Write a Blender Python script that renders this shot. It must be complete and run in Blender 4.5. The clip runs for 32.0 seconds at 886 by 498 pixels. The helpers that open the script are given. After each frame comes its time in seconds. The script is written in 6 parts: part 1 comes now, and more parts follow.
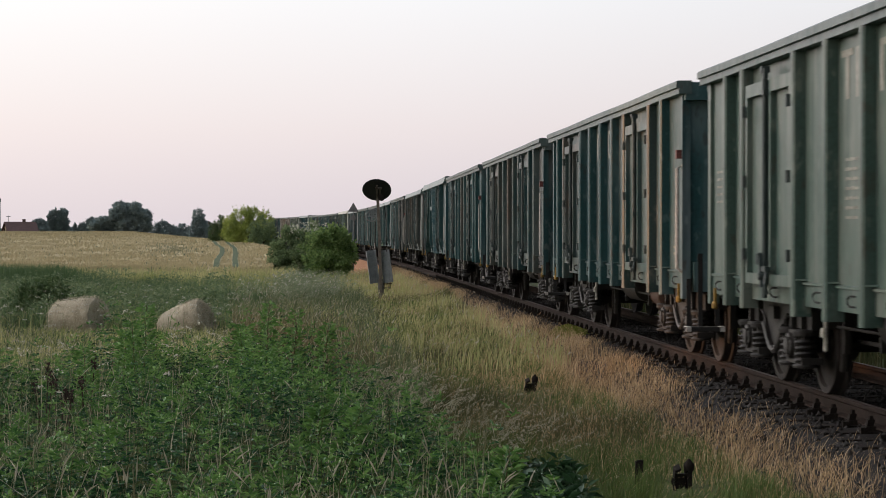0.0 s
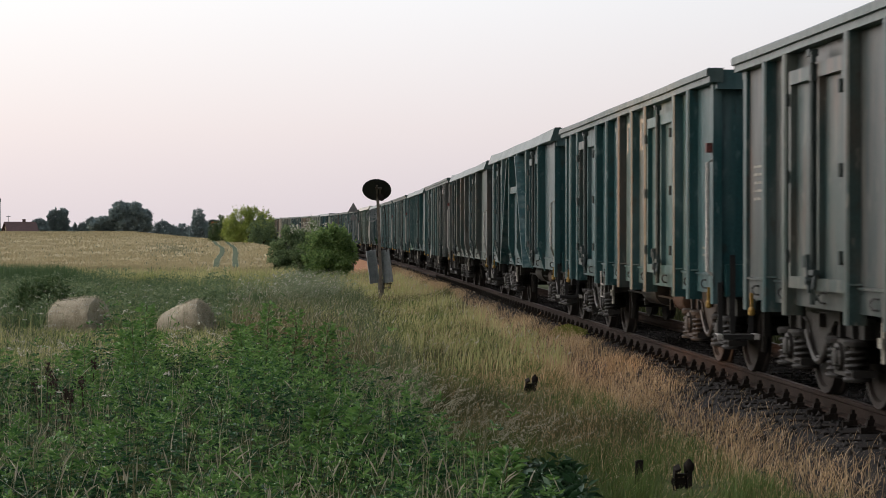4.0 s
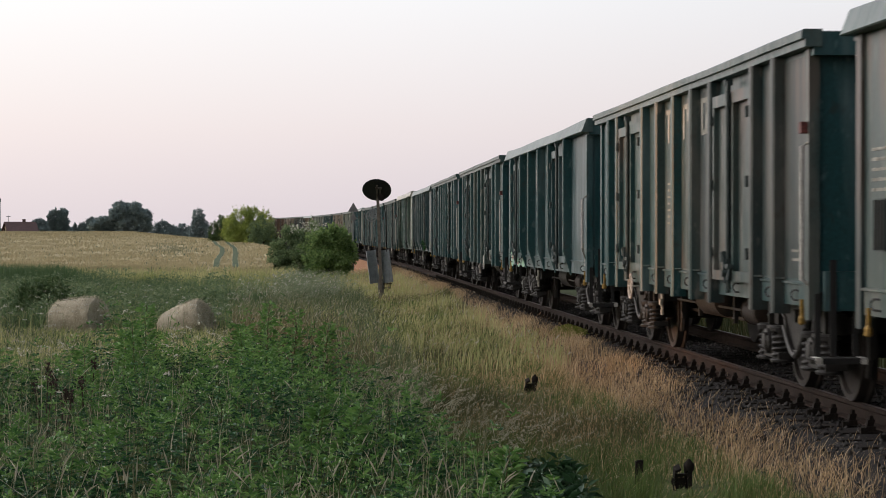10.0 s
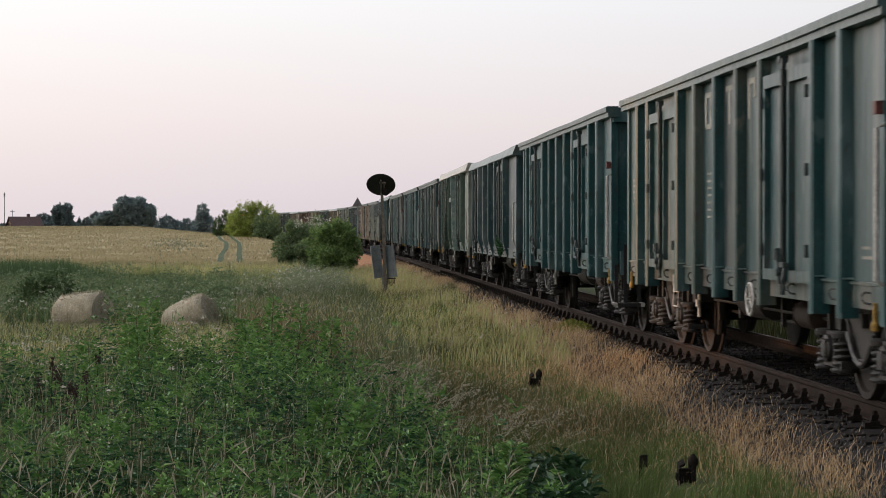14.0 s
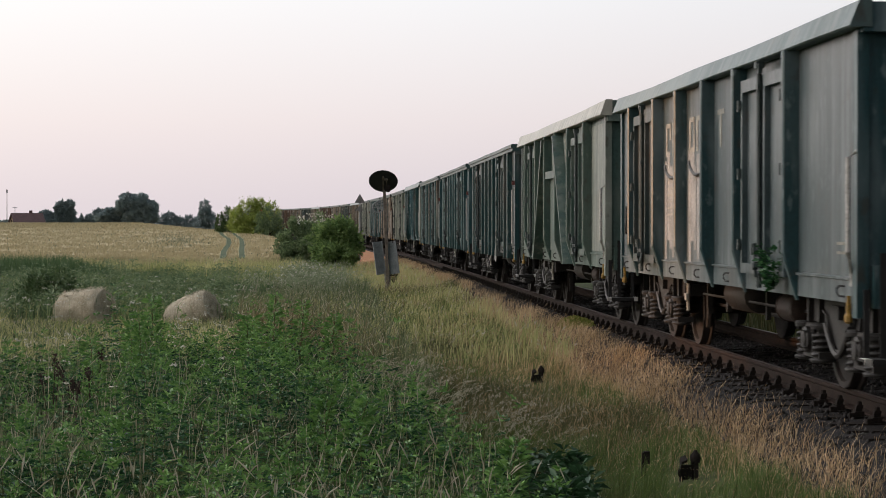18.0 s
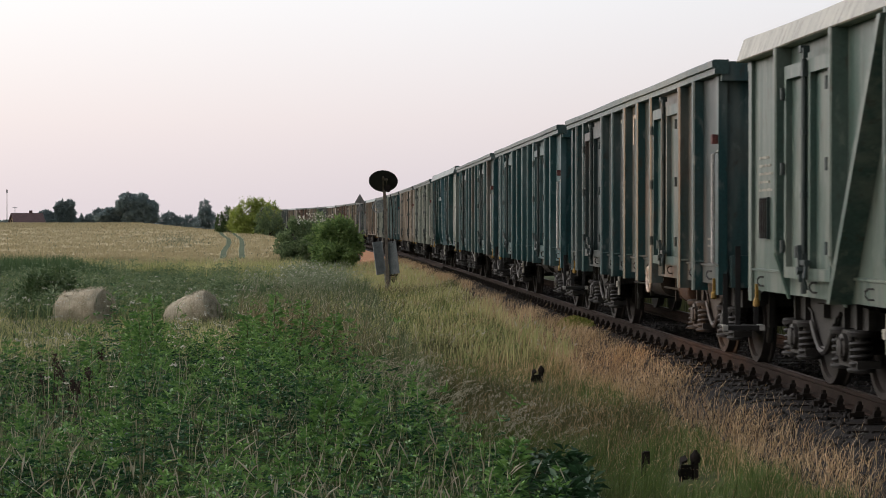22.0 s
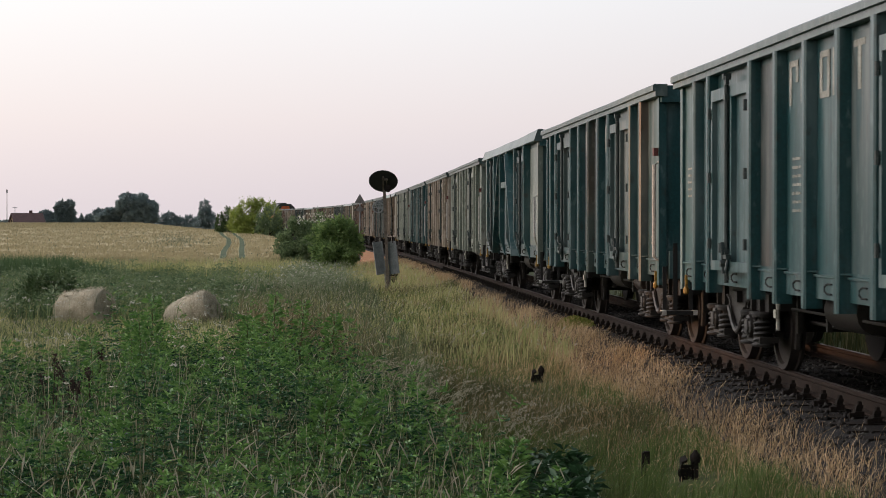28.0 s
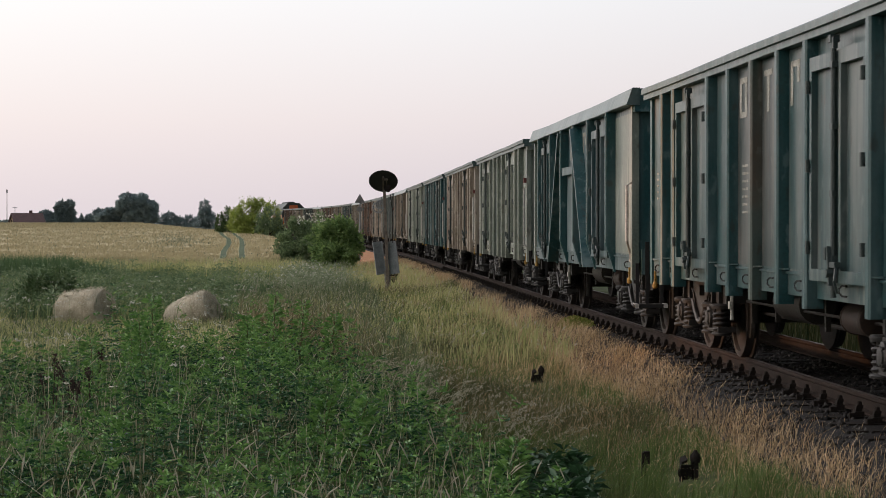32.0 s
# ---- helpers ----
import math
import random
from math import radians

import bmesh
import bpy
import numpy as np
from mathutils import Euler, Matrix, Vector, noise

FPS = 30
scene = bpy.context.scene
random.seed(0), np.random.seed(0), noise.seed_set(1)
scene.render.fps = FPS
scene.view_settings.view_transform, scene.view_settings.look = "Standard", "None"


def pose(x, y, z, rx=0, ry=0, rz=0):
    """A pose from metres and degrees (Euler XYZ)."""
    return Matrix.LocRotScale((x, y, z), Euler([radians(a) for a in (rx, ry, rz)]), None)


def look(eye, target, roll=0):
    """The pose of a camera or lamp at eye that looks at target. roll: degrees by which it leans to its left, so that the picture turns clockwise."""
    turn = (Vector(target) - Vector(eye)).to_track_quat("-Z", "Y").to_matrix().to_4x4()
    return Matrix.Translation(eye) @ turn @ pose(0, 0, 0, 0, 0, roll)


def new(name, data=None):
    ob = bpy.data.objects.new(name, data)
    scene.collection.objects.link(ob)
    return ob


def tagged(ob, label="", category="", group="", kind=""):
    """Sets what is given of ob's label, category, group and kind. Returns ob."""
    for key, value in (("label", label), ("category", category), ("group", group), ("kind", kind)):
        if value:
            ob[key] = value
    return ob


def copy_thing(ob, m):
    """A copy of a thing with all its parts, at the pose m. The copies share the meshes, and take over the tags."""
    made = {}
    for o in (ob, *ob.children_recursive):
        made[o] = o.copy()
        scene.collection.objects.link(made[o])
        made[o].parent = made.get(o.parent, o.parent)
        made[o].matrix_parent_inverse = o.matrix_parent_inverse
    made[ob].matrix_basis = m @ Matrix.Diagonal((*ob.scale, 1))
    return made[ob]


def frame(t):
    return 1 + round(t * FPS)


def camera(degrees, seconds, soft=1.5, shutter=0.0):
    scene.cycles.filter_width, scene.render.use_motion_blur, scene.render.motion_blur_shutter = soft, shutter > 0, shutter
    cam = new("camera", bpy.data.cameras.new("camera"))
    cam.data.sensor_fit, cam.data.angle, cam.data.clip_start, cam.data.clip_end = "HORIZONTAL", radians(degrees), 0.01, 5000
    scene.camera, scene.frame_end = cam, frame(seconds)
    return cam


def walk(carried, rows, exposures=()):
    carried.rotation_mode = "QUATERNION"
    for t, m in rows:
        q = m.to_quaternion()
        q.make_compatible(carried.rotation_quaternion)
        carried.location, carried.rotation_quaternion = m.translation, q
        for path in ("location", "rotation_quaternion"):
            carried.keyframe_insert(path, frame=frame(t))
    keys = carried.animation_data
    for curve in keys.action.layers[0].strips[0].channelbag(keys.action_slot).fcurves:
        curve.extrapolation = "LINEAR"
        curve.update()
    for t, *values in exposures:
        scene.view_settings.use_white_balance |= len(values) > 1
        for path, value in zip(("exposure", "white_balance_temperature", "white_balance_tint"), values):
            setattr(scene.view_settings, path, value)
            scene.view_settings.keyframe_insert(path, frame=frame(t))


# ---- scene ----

# ---------------------------------------------------------------- camera
H_EYE = 1.509
cam = camera(24.24, 32.0, soft=0.85, shutter=0.4)


def view(dx, dy):
    """Camera pose after it has swung by dx, dy thousandths of its focal length."""
    return pose(0, 0, H_EYE, 90 - 0.6500 + math.degrees(dy / 1000), 0, -math.degrees(dx / 1000))


walk(cam, [(0, view(3.15, 4.25)), (6, view(3.15, 4.25)), (11.9, view(3.15, 4.25)), (12.5, view(2.72, 3.40)), (13, view(2.05, 2.74)),
           (13.5, view(1.50, 2.19)), (14, view(1.15, 1.73)), (14.5, view(0.82, 1.32)), (15.5, view(0.41, 0.66)),
           (16.5, view(0.10, 0.20)), (17, view(0, 0)), (24, view(0, 0)), (32, view(0, 0))])

# ---------------------------------------------------------------- world, sun
world = bpy.data.worlds.new("evening_sky")
scene.world = world
world.use_nodes = True
wn, wl = world.node_tree.nodes, world.node_tree.links
wn.clear()
SUN_EL, SUN_AZ = radians(4.0), radians(-90.0)      # low sun in the west, at the left hand
sky = wn.new("ShaderNodeTexSky")
sky.sky_type, sky.sun_disc, sky.sun_elevation, sky.sun_rotation = "NISHITA", False, SUN_EL, SUN_AZ
sky.air_density, sky.dust_density, sky.ozone_density = 1.0, 3.0, 1.0
geo = wn.new("ShaderNodeTexCoord")
sep = wn.new("ShaderNodeSeparateXYZ")
wl.new(geo.outputs["Generated"], sep.inputs[0])
# hazy evening air: pale band low in the sky, warmer towards the set sun
ramp = wn.new("ShaderNodeValToRGB")
ramp.color_ramp.elements[0].position, ramp.color_ramp.elements[0].color = 0.0, (0.70, 0.63, 0.675, 1)
ramp.color_ramp.elements[1].position, ramp.color_ramp.elements[1].color = 1.0, (0.95, 1.02, 1.15, 1)
e = ramp.color_ramp.elements.new(0.05)
e.color = (0.81, 0.74, 0.765, 1)
e = ramp.color_ramp.elements.new(0.12)
e.color = (0.895, 0.892, 0.930, 1)
e = ramp.color_ramp.elements.new(0.35)
e.color = (0.91, 0.935, 1.005, 1)
wl.new(sep.outputs["Z"], ramp.inputs["Fac"])
side = wn.new("ShaderNodeMapRange")
side.inputs["From Min"].default_value, side.inputs["From Max"].default_value = -1.0, 1.0
side.inputs["To Min"].default_value, side.inputs["To Max"].default_value = 1.0, 0.0
wl.new(sep.outputs["X"], side.inputs["Value"])
back = wn.new("ShaderNodeMapRange")
back.inputs["From Min"].default_value, back.inputs["From Max"].default_value = -1.0, 0.9
back.inputs["To Min"].default_value, back.inputs["To Max"].default_value = 0.20, 1.0
wl.new(sep.outputs["Y"], back.inputs["Value"])
warm = wn.new("ShaderNodeMix")
warm.data_type, warm.blend_type = "RGBA", "MULTIPLY"
warm.inputs["Factor"].default_value = 1.0
tone = wn.new("ShaderNodeValToRGB")
tone.color_ramp.elements[0].position, tone.color_ramp.elements[0].color = 0.0, (0.45, 0.48, 0.55, 1)
tone.color_ramp.elements[1].position, tone.color_ramp.elements[1].color = 1.0, (5.5, 5.05, 4.65, 1)
e = tone.color_ramp.elements.new(0.5)
e.color = (1.0, 1.0, 1.0, 1)
e = tone.color_ramp.elements.new(0.63)
e.color = (1.12, 1.10, 1.07, 1)
wl.new(side.outputs[0], tone.inputs["Fac"])
wl.new(ramp.outputs["Color"], warm.inputs["A"])
wl.new(tone.outputs["Color"], warm.inputs["B"])
haze = wn.new("ShaderNodeBackground")
wl.new(warm.outputs["Result"], haze.inputs["Color"])
wl.new(back.outputs[0], haze.inputs["Strength"])
blue = wn.new("ShaderNodeBackground")
blue.inputs["Strength"].default_value = 0.05
wl.new(sky.outputs["Color"], blue.inputs["Color"])
both = wn.new("ShaderNodeAddShader")
wout = wn.new("ShaderNodeOutputWorld")
wl.new(haze.outputs[0], both.inputs[0])
wl.new(blue.outputs[0], both.inputs[1])
wl.new(both.outputs[0], wout.inputs["Surface"])

sun_data = bpy.data.lights.new("sun", "SUN")
sun_data.energy, sun_data.angle, sun_data.color = 2.3, radians(0.6), (1.0, 0.52, 0.27)
sun = new("sun", sun_data)
sun.matrix_world = look((-60, 0, 4.2), (0, 0, 0))

# ---------------------------------------------------------------- mesh helpers


class Mesh:
    """Collects vertices and faces of one part."""

    def __init__(self):
        self.v, self.f, self.smooth = [], [], False

    def add(self, verts, faces):
        n = len(self.v)
        self.v += [tuple(p) for p in verts]
        self.f += [tuple(i + n for i in f) for f in faces]
        return self

    def box(self, c, s, m=None):
        x, y, z = (a / 2 for a in s)
        vs = [Vector(p) for p in ((-x, -y, -z), (x, -y, -z), (x, y, -z), (-x, y, -z), (-x, -y, z), (x, -y, z), (x, y, z), (-x, y, z))]
        vs = [(m @ p if m else p) + Vector(c) for p in vs]
        return self.add(vs, [(0, 3, 2, 1), (4, 5, 6, 7), (0, 1, 5, 4), (1, 2, 6, 5), (2, 3, 7, 6), (3, 0, 4, 7)])

    def prism(self, outline, a, b):
        """Outline of 3D offsets swept from a to b."""
        a, b, n = Vector(a), Vector(b), len(outline)
        vs = [a + Vector(p) for p in outline] + [b + Vector(p) for p in outline]
        fs = [(i, (i + 1) % n, n + (i + 1) % n, n + i) for i in range(n)]
        return self.add(vs, fs + [tuple(range(n - 1, -1, -1)), tuple(range(n, 2 * n))])

    def tube(self, pts, r, n=8, caps=True):
        pts = [Vector(p) for p in pts]
        rs = r if isinstance(r, (list, tuple)) else [r] * len(pts)
        vs, fs = [], []
        for i, p in enumerate(pts):
            d = (pts[min(i + 1, len(pts) - 1)] - pts[max(i - 1, 0)]).normalized()
            u = d.orthogonal().normalized() if abs(d.z) > 0.9 else d.cross(Vector((0, 0, 1))).normalized()
            w = d.cross(u)
            vs += [p + (u * math.cos(2 * math.pi * k / n) + w * math.sin(2 * math.pi * k / n)) * rs[i] for k in range(n)]
        for i in range(len(pts) - 1):
            fs += [(i * n + k, i * n + (k + 1) % n, (i + 1) * n + (k + 1) % n, (i + 1) * n + k) for k in range(n)]
        if caps:
            fs += [tuple(range(n - 1, -1, -1)), tuple(range((len(pts) - 1) * n, len(pts) * n))]
        return self.add(vs, fs)

    def lathe(self, rings, axis="x", n=20, c=(0, 0, 0)):
        """rings: (along, radius) pairs turned round an axis."""
        vs, fs = [], []
        for a, r in rings:
            for k in range(n):
                p, q = r * math.cos(2 * math.pi * k / n), r * math.sin(2 * math.pi * k / n)
                vs.append(Vector(c) + Vector({"x": (a, p, q), "y": (p, a, q), "z": (p, q, a)}[axis]))
        for i in range(len(rings) - 1):
            fs += [(i * n + k, i * n + (k + 1) % n, (i + 1) * n + (k + 1) % n, (i + 1) * n + k) for k in range(n)]
        fs += [tuple(range(n - 1, -1, -1)), tuple(range((len(rings) - 1) * n, len(rings) * n))]
        return self.add(vs, fs)

    def ring(self, c, axis_u, axis_w, R, r, n=16, m=6):
        c, u, w = Vector(c), Vector(axis_u), Vector(axis_w)
        k = u.cross(w)
        vs, fs = [], []
        for i in range(n):
            d = u * math.cos(2 * math.pi * i / n) + w * math.sin(2 * math.pi * i / n)
            vs += [c + d * (R + r * math.cos(2 * math.pi * j / m)) + k * r * math.sin(2 * math.pi * j / m) for j in range(m)]
        fs = [(i * m + j, (i + 1) % n * m + j, (i + 1) % n * m + (j + 1) % m, i * m + (j + 1) % m) for i in range(n) for j in range(m)]
        return self.add(vs, fs)

    def data(self, name, mat):
        me = bpy.data.meshes.new(name)
        me.from_pydata(self.v, [], self.f)
        me.materials.append(mat)
        if self.smooth:
            me.polygons.foreach_set("use_smooth", [True] * len(me.polygons))
            me.set_sharp_from_angle(angle=radians(35))
        bm = bmesh.new()
        bm.from_mesh(me)
        bmesh.ops.recalc_face_normals(bm, faces=bm.faces)
        bm.to_mesh(me)
        bm.free()
        return me


def part(name, mesh, mat, parent=None, label="", at=None):
    ob = new(name, mesh.data(name, mat) if isinstance(mesh, Mesh) else mesh)
    if parent:
        ob.parent = parent
    if at is not None:
        ob.matrix_basis = at
    return tagged(ob, label=label)


# ---------------------------------------------------------------- materials
def material(name, rough=0.8, metal=0.0):
    m = bpy.data.materials.new(name)
    m.use_nodes = True
    b = m.node_tree.nodes["Principled BSDF"]
    b.inputs["Roughness"].default_value, b.inputs["Metallic"].default_value = rough, metal
    if rough >= 0.9:
        b.inputs["Specular IOR Level"].default_value = 0.1
    return m, m.node_tree.nodes, m.node_tree.links, b


def noise_tex(n, l, scale, detail=4, src="Object", stretch=(1, 1, 1)):
    tc, mp, nz = n.new("ShaderNodeTexCoord"), n.new("ShaderNodeMapping"), n.new("ShaderNodeTexNoise")
    mp.inputs["Scale"].default_value = stretch
    nz.inputs["Scale"].default_value, nz.inputs["Detail"].default_value = scale, detail
    l.new(tc.outputs[src], mp.inputs["Vector"])
    l.new(mp.outputs["Vector"], nz.inputs["Vector"])
    return nz.outputs["Fac"]


def ramp_of(n, l, fac, stops):
    r = n.new("ShaderNodeValToRGB")
    for i, (p, c) in enumerate(stops):
        el = r.color_ramp.elements[i] if i < 2 else r.color_ramp.elements.new(p)
        el.position, el.color = p, (*c, 1)
    l.new(fac, r.inputs["Fac"])
    return r.outputs["Color"]


def mix(n, l, fac, a, b, mode="MIX"):
    x = n.new("ShaderNodeMix")
    x.data_type, x.blend_type = "RGBA", mode
    for sock, v in (("Factor", fac), ("A", a), ("B", b)):
        if isinstance(v, bpy.types.NodeSocket):
            l.new(v, x.inputs[sock])
        else:
            x.inputs[sock].default_value = v if sock == "Factor" else (*v, 1)
    return x.outputs["Result"]


def bump(n, l, b, height, strength, dist=0.02):
    k = n.new("ShaderNodeBump")
    k.inputs["Strength"].default_value, k.inputs["Distance"].default_value = strength, dist
    l.new(height, k.inputs["Height"])
    l.new(k.outputs["Normal"], b.inputs["Normal"])


def mottled(name, c1, c2, scale=6, rough=0.8, fine=40, bumps=0.3, metal=0.0, src="Object", spread=(0.35, 0.65)):
    m, n, l, b = material(name, rough, metal)
    big, small = noise_tex(n, l, scale, 5, src), noise_tex(n, l, fine, 3, src)
    col = ramp_of(n, l, big, [(spread[0], c1), (spread[1], c2)])
    col = mix(n, l, 0.35, col, ramp_of(n, l, small, [(0.3, tuple(v * 0.55 for v in c1)), (0.7, tuple(min(1, v * 1.35) for v in c2))]))
    l.new(col, b.inputs["Base Color"])
    bump(n, l, b, small, bumps, 0.01)
    return m


def leafy(name, stops, rough=0.55, translucent=0.15, patchy=0.25):
    """Foliage: one hue per leaf or blade, by island, and paler patches over the stand."""
    m, n, l, b = material(name, rough)
    b.inputs["Specular IOR Level"].default_value = 0.2
    g = n.new("ShaderNodeNewGeometry")
    col = ramp_of(n, l, g.outputs["Random Per Island"], stops)
    big = noise_tex(n, l, 0.35, 4)
    col = mix(n, l, patchy, col, ramp_of(n, l, big, [(0.35, tuple(v * 0.65 for v in stops[0][1])), (0.65, tuple(min(1, v * 1.2) for v in stops[-1][1]))]))
    l.new(col, b.inputs["Base Color"])
    t = n.new("ShaderNodeBsdfTranslucent")
    l.new(col, t.inputs["Color"])
    ms = n.new("ShaderNodeMixShader")
    ms.inputs["Fac"].default_value = translucent
    l.new(b.outputs[0], ms.inputs[1])
    l.new(t.outputs[0], ms.inputs[2])
    l.new(ms.outputs[0], n["Material Output"].inputs["Surface"])
    return m


def wagon_paint(name, paint, dust, rust, worn=0.5, rusty=0.5):
    """Old wagon paint with dust film, vertical runs and rust patches."""
    m, n, l, b = material(name, 0.55)
    g = n.new("ShaderNodeObjectInfo")
    off = n.new("ShaderNodeTexCoord")
    mp = n.new("ShaderNodeMapping")
    comb = n.new("ShaderNodeCombineXYZ")
    mul = n.new("ShaderNodeMath")
    mul.operation = "MULTIPLY"
    mul.inputs[1].default_value = 40
    l.new(g.outputs["Random"], mul.inputs[0])
    l.new(mul.outputs[0], comb.inputs["Y"])
    l.new(off.outputs["Object"], mp.inputs["Vector"])
    l.new(comb.outputs[0], mp.inputs["Location"])

    def nz(scale, stretch, detail=5):
        mm, t = n.new("ShaderNodeMapping"), n.new("ShaderNodeTexNoise")
        mm.inputs["Scale"].default_value = stretch
        t.inputs["Scale"].default_value, t.inputs["Detail"].default_value = scale, detail
        l.new(mp.outputs[0], mm.inputs["Vector"])
        l.new(mm.outputs[0], t.inputs["Vector"])
        return t.outputs["Fac"]
    streak, patch, grain = nz(3.2, (1, 2.6, 0.14), 6), nz(0.8, (1, 1, 0.7)), nz(30, (1, 1, 1), 3)
    cloud = nz(1.1, (1, 0.8, 0.9), 4)
    col = ramp_of(n, l, grain, [(0.3, tuple(v * 0.8 for v in paint)), (0.7, tuple(v * 1.2 for v in paint))])
    d = ramp_of(n, l, streak, [(0.60 - 0.32 * worn, (0, 0, 0)), (0.72 - 0.2 * worn, (0.95, 0.95, 0.95))])
    d = mix(n, l, 1.0, d, ramp_of(n, l, cloud, [(0.35, (0.25, 0.25, 0.25)), (0.62, (1, 1, 1))]), "MULTIPLY")
    col = mix(n, l, d, col, dust)
    r = ramp_of(n, l, patch, [(0.72 - 0.25 * rusty, (0, 0, 0)), (0.80 - 0.2 * rusty, (0.8, 0.8, 0.8))])
    rr = mix(n, l, 1.0, r, ramp_of(n, l, streak, [(0.35, (0.1, 0.1, 0.1)), (0.6, (1, 1, 1))]), "MULTIPLY")
    col = mix(n, l, rr, col, rust)
    scuff = nz(9, (1, 1.6, 0.5), 8)
    sc = ramp_of(n, l, scuff, [(0.60, (0, 0, 0)), (0.68, (0.55, 0.55, 0.55))])
    col = mix(n, l, sc, col, tuple(v * 1.25 for v in dust))
    sc = ramp_of(n, l, scuff, [(0.30, (0.55, 0.55, 0.55)), (0.40, (0, 0, 0))])
    col = mix(n, l, sc, col, tuple(v * 0.5 for v in rust))
    l.new(col, b.inputs["Base Color"])
    rg = n.new("ShaderNodeMapRange")
    rg.inputs["To Min"].default_value, rg.inputs["To Max"].default_value = 0.30, 0.52
    l.new(cloud, rg.inputs["Value"])
    l.new(rg.outputs[0], b.inputs["Roughness"])
    bump(n, l, b, grain, 0.15, 0.004)
    return m


PAINTS = {
    "teal": wagon_paint("teal_paint", (0.0112, 0.056, 0.0605), (0.1043, 0.1463, 0.1476), (0.08, 0.058, 0.044), 0.46, 0.2),
    "teal_brown": wagon_paint("teal_and_rust_paint", (0.0134, 0.0493, 0.0526), (0.1204, 0.1348, 0.1276), (0.095, 0.062, 0.044), 0.54, 0.4),
    "brown": wagon_paint("brown_dull_paint", (0.0179, 0.0336, 0.0347), (0.1015, 0.0973, 0.0877), (0.085, 0.052, 0.037), 0.6, 0.6),
    "pale": wagon_paint("pale_green_paint", (0.046, 0.084, 0.070), (0.1471, 0.1664, 0.1409), (0.10, 0.075, 0.05), 0.58, 0.15),
    "grey": wagon_paint("grey_green_paint", (0.0146, 0.047, 0.0526), (0.1436, 0.1778, 0.1847), (0.1, 0.075, 0.055), 0.55, 0.25),
    "olive": wagon_paint("olive_paint", (0.0269, 0.056, 0.0526), (0.1239, 0.1285, 0.1102), (0.09, 0.056, 0.038), 0.55, 0.5),
    "ash": wagon_paint("ash_grey_paint", (0.040, 0.060, 0.064), (0.141, 0.1598, 0.1636), (0.12, 0.085, 0.065), 0.55, 0.25),
    "rim": wagon_paint("faded_rail_paint", (0.036, 0.068, 0.066), (0.105, 0.128, 0.12), (0.1, 0.07, 0.05), 0.5, 0.3),
    "rib": wagon_paint("deep_teal_paint", (0.0123, 0.056, 0.0605), (0.0985, 0.1477, 0.1532), (0.06, 0.05, 0.04), 0.40, 0.15),
    "cream": wagon_paint("cream_paint", (0.224, 0.2128, 0.1736), (0.36, 0.342, 0.288), (0.12, 0.08, 0.05), 0.6, 0.4),
    "rusty": wagon_paint("bare_rusty_sheet", (0.029, 0.0555, 0.0542), (0.1558, 0.1444, 0.1246), (0.085, 0.05, 0.034), 0.45, 0.8),
    # next three are lightened: distance haze on the far wagons is in the colour
    "rust": wagon_paint("hazed_red_brown_rust", (0.0793, 0.045, 0.029), (0.1699, 0.1161, 0.0821), (0.095, 0.048, 0.026), 0.5, 0.6),
    "tan": wagon_paint("hazed_tan_paint", (0.152, 0.1256, 0.0951), (0.3398, 0.2903, 0.2336), (0.1, 0.058, 0.036), 0.55, 0.5),
    "beige": wagon_paint("beige_and_haze_paint", (0.1123, 0.1388, 0.1163), (0.2832, 0.2903, 0.2478), (0.1, 0.07, 0.045), 0.6, 0.3),
}
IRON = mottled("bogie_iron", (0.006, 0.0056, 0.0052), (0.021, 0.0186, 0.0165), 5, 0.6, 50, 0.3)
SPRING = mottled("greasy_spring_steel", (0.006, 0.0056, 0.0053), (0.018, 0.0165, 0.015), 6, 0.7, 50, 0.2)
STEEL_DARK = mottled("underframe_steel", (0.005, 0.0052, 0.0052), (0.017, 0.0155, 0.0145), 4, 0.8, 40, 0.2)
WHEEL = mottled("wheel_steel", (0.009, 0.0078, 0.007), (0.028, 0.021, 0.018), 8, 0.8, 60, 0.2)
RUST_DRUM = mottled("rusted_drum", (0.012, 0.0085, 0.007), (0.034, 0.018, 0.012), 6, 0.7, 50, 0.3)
RAIL_SIDE = mottled("rusty_rail", (0.014, 0.0100, 0.0082), (0.030, 0.0205, 0.0165), 3, 0.9, 60, 0.2)
RAIL_TOP = mottled("worn_rail_head", (0.040, 0.031, 0.026), (0.078, 0.063, 0.054), 6, 0.5, 80, 0.1, 0.3)
YELLOW = mottled("yellow_paint", (0.20, 0.115, 0.016), (0.32, 0.19, 0.03), 20, 0.6)
WHITE = mottled("dirty_white_paint", (0.30, 0.29, 0.27), (0.48, 0.46, 0.43), 14, 0.7)
RED = mottled("red_paint", (0.075, 0.022, 0.020), (0.14, 0.036, 0.030), 20, 0.6)
LETTER = mottled("faded_letter_paint", (0.20, 0.195, 0.165), (0.39, 0.37, 0.32), 7, 0.75)
BALLAST = mottled("dark_ballast", (0.011, 0.0105, 0.0105), (0.031, 0.0285, 0.028), 9, 0.95, 70, 0.8)
STONE = leafy("ballast_stone", [(0.0, (0.013, 0.012, 0.012)), (0.7, (0.033, 0.030, 0.029)), (1.0, (0.085, 0.078, 0.074))], 0.9, 0.0)
SLEEPER = mottled("tarred_sleeper", (0.008, 0.007, 0.006), (0.026, 0.021, 0.018), 5, 0.9, 50, 0.5)
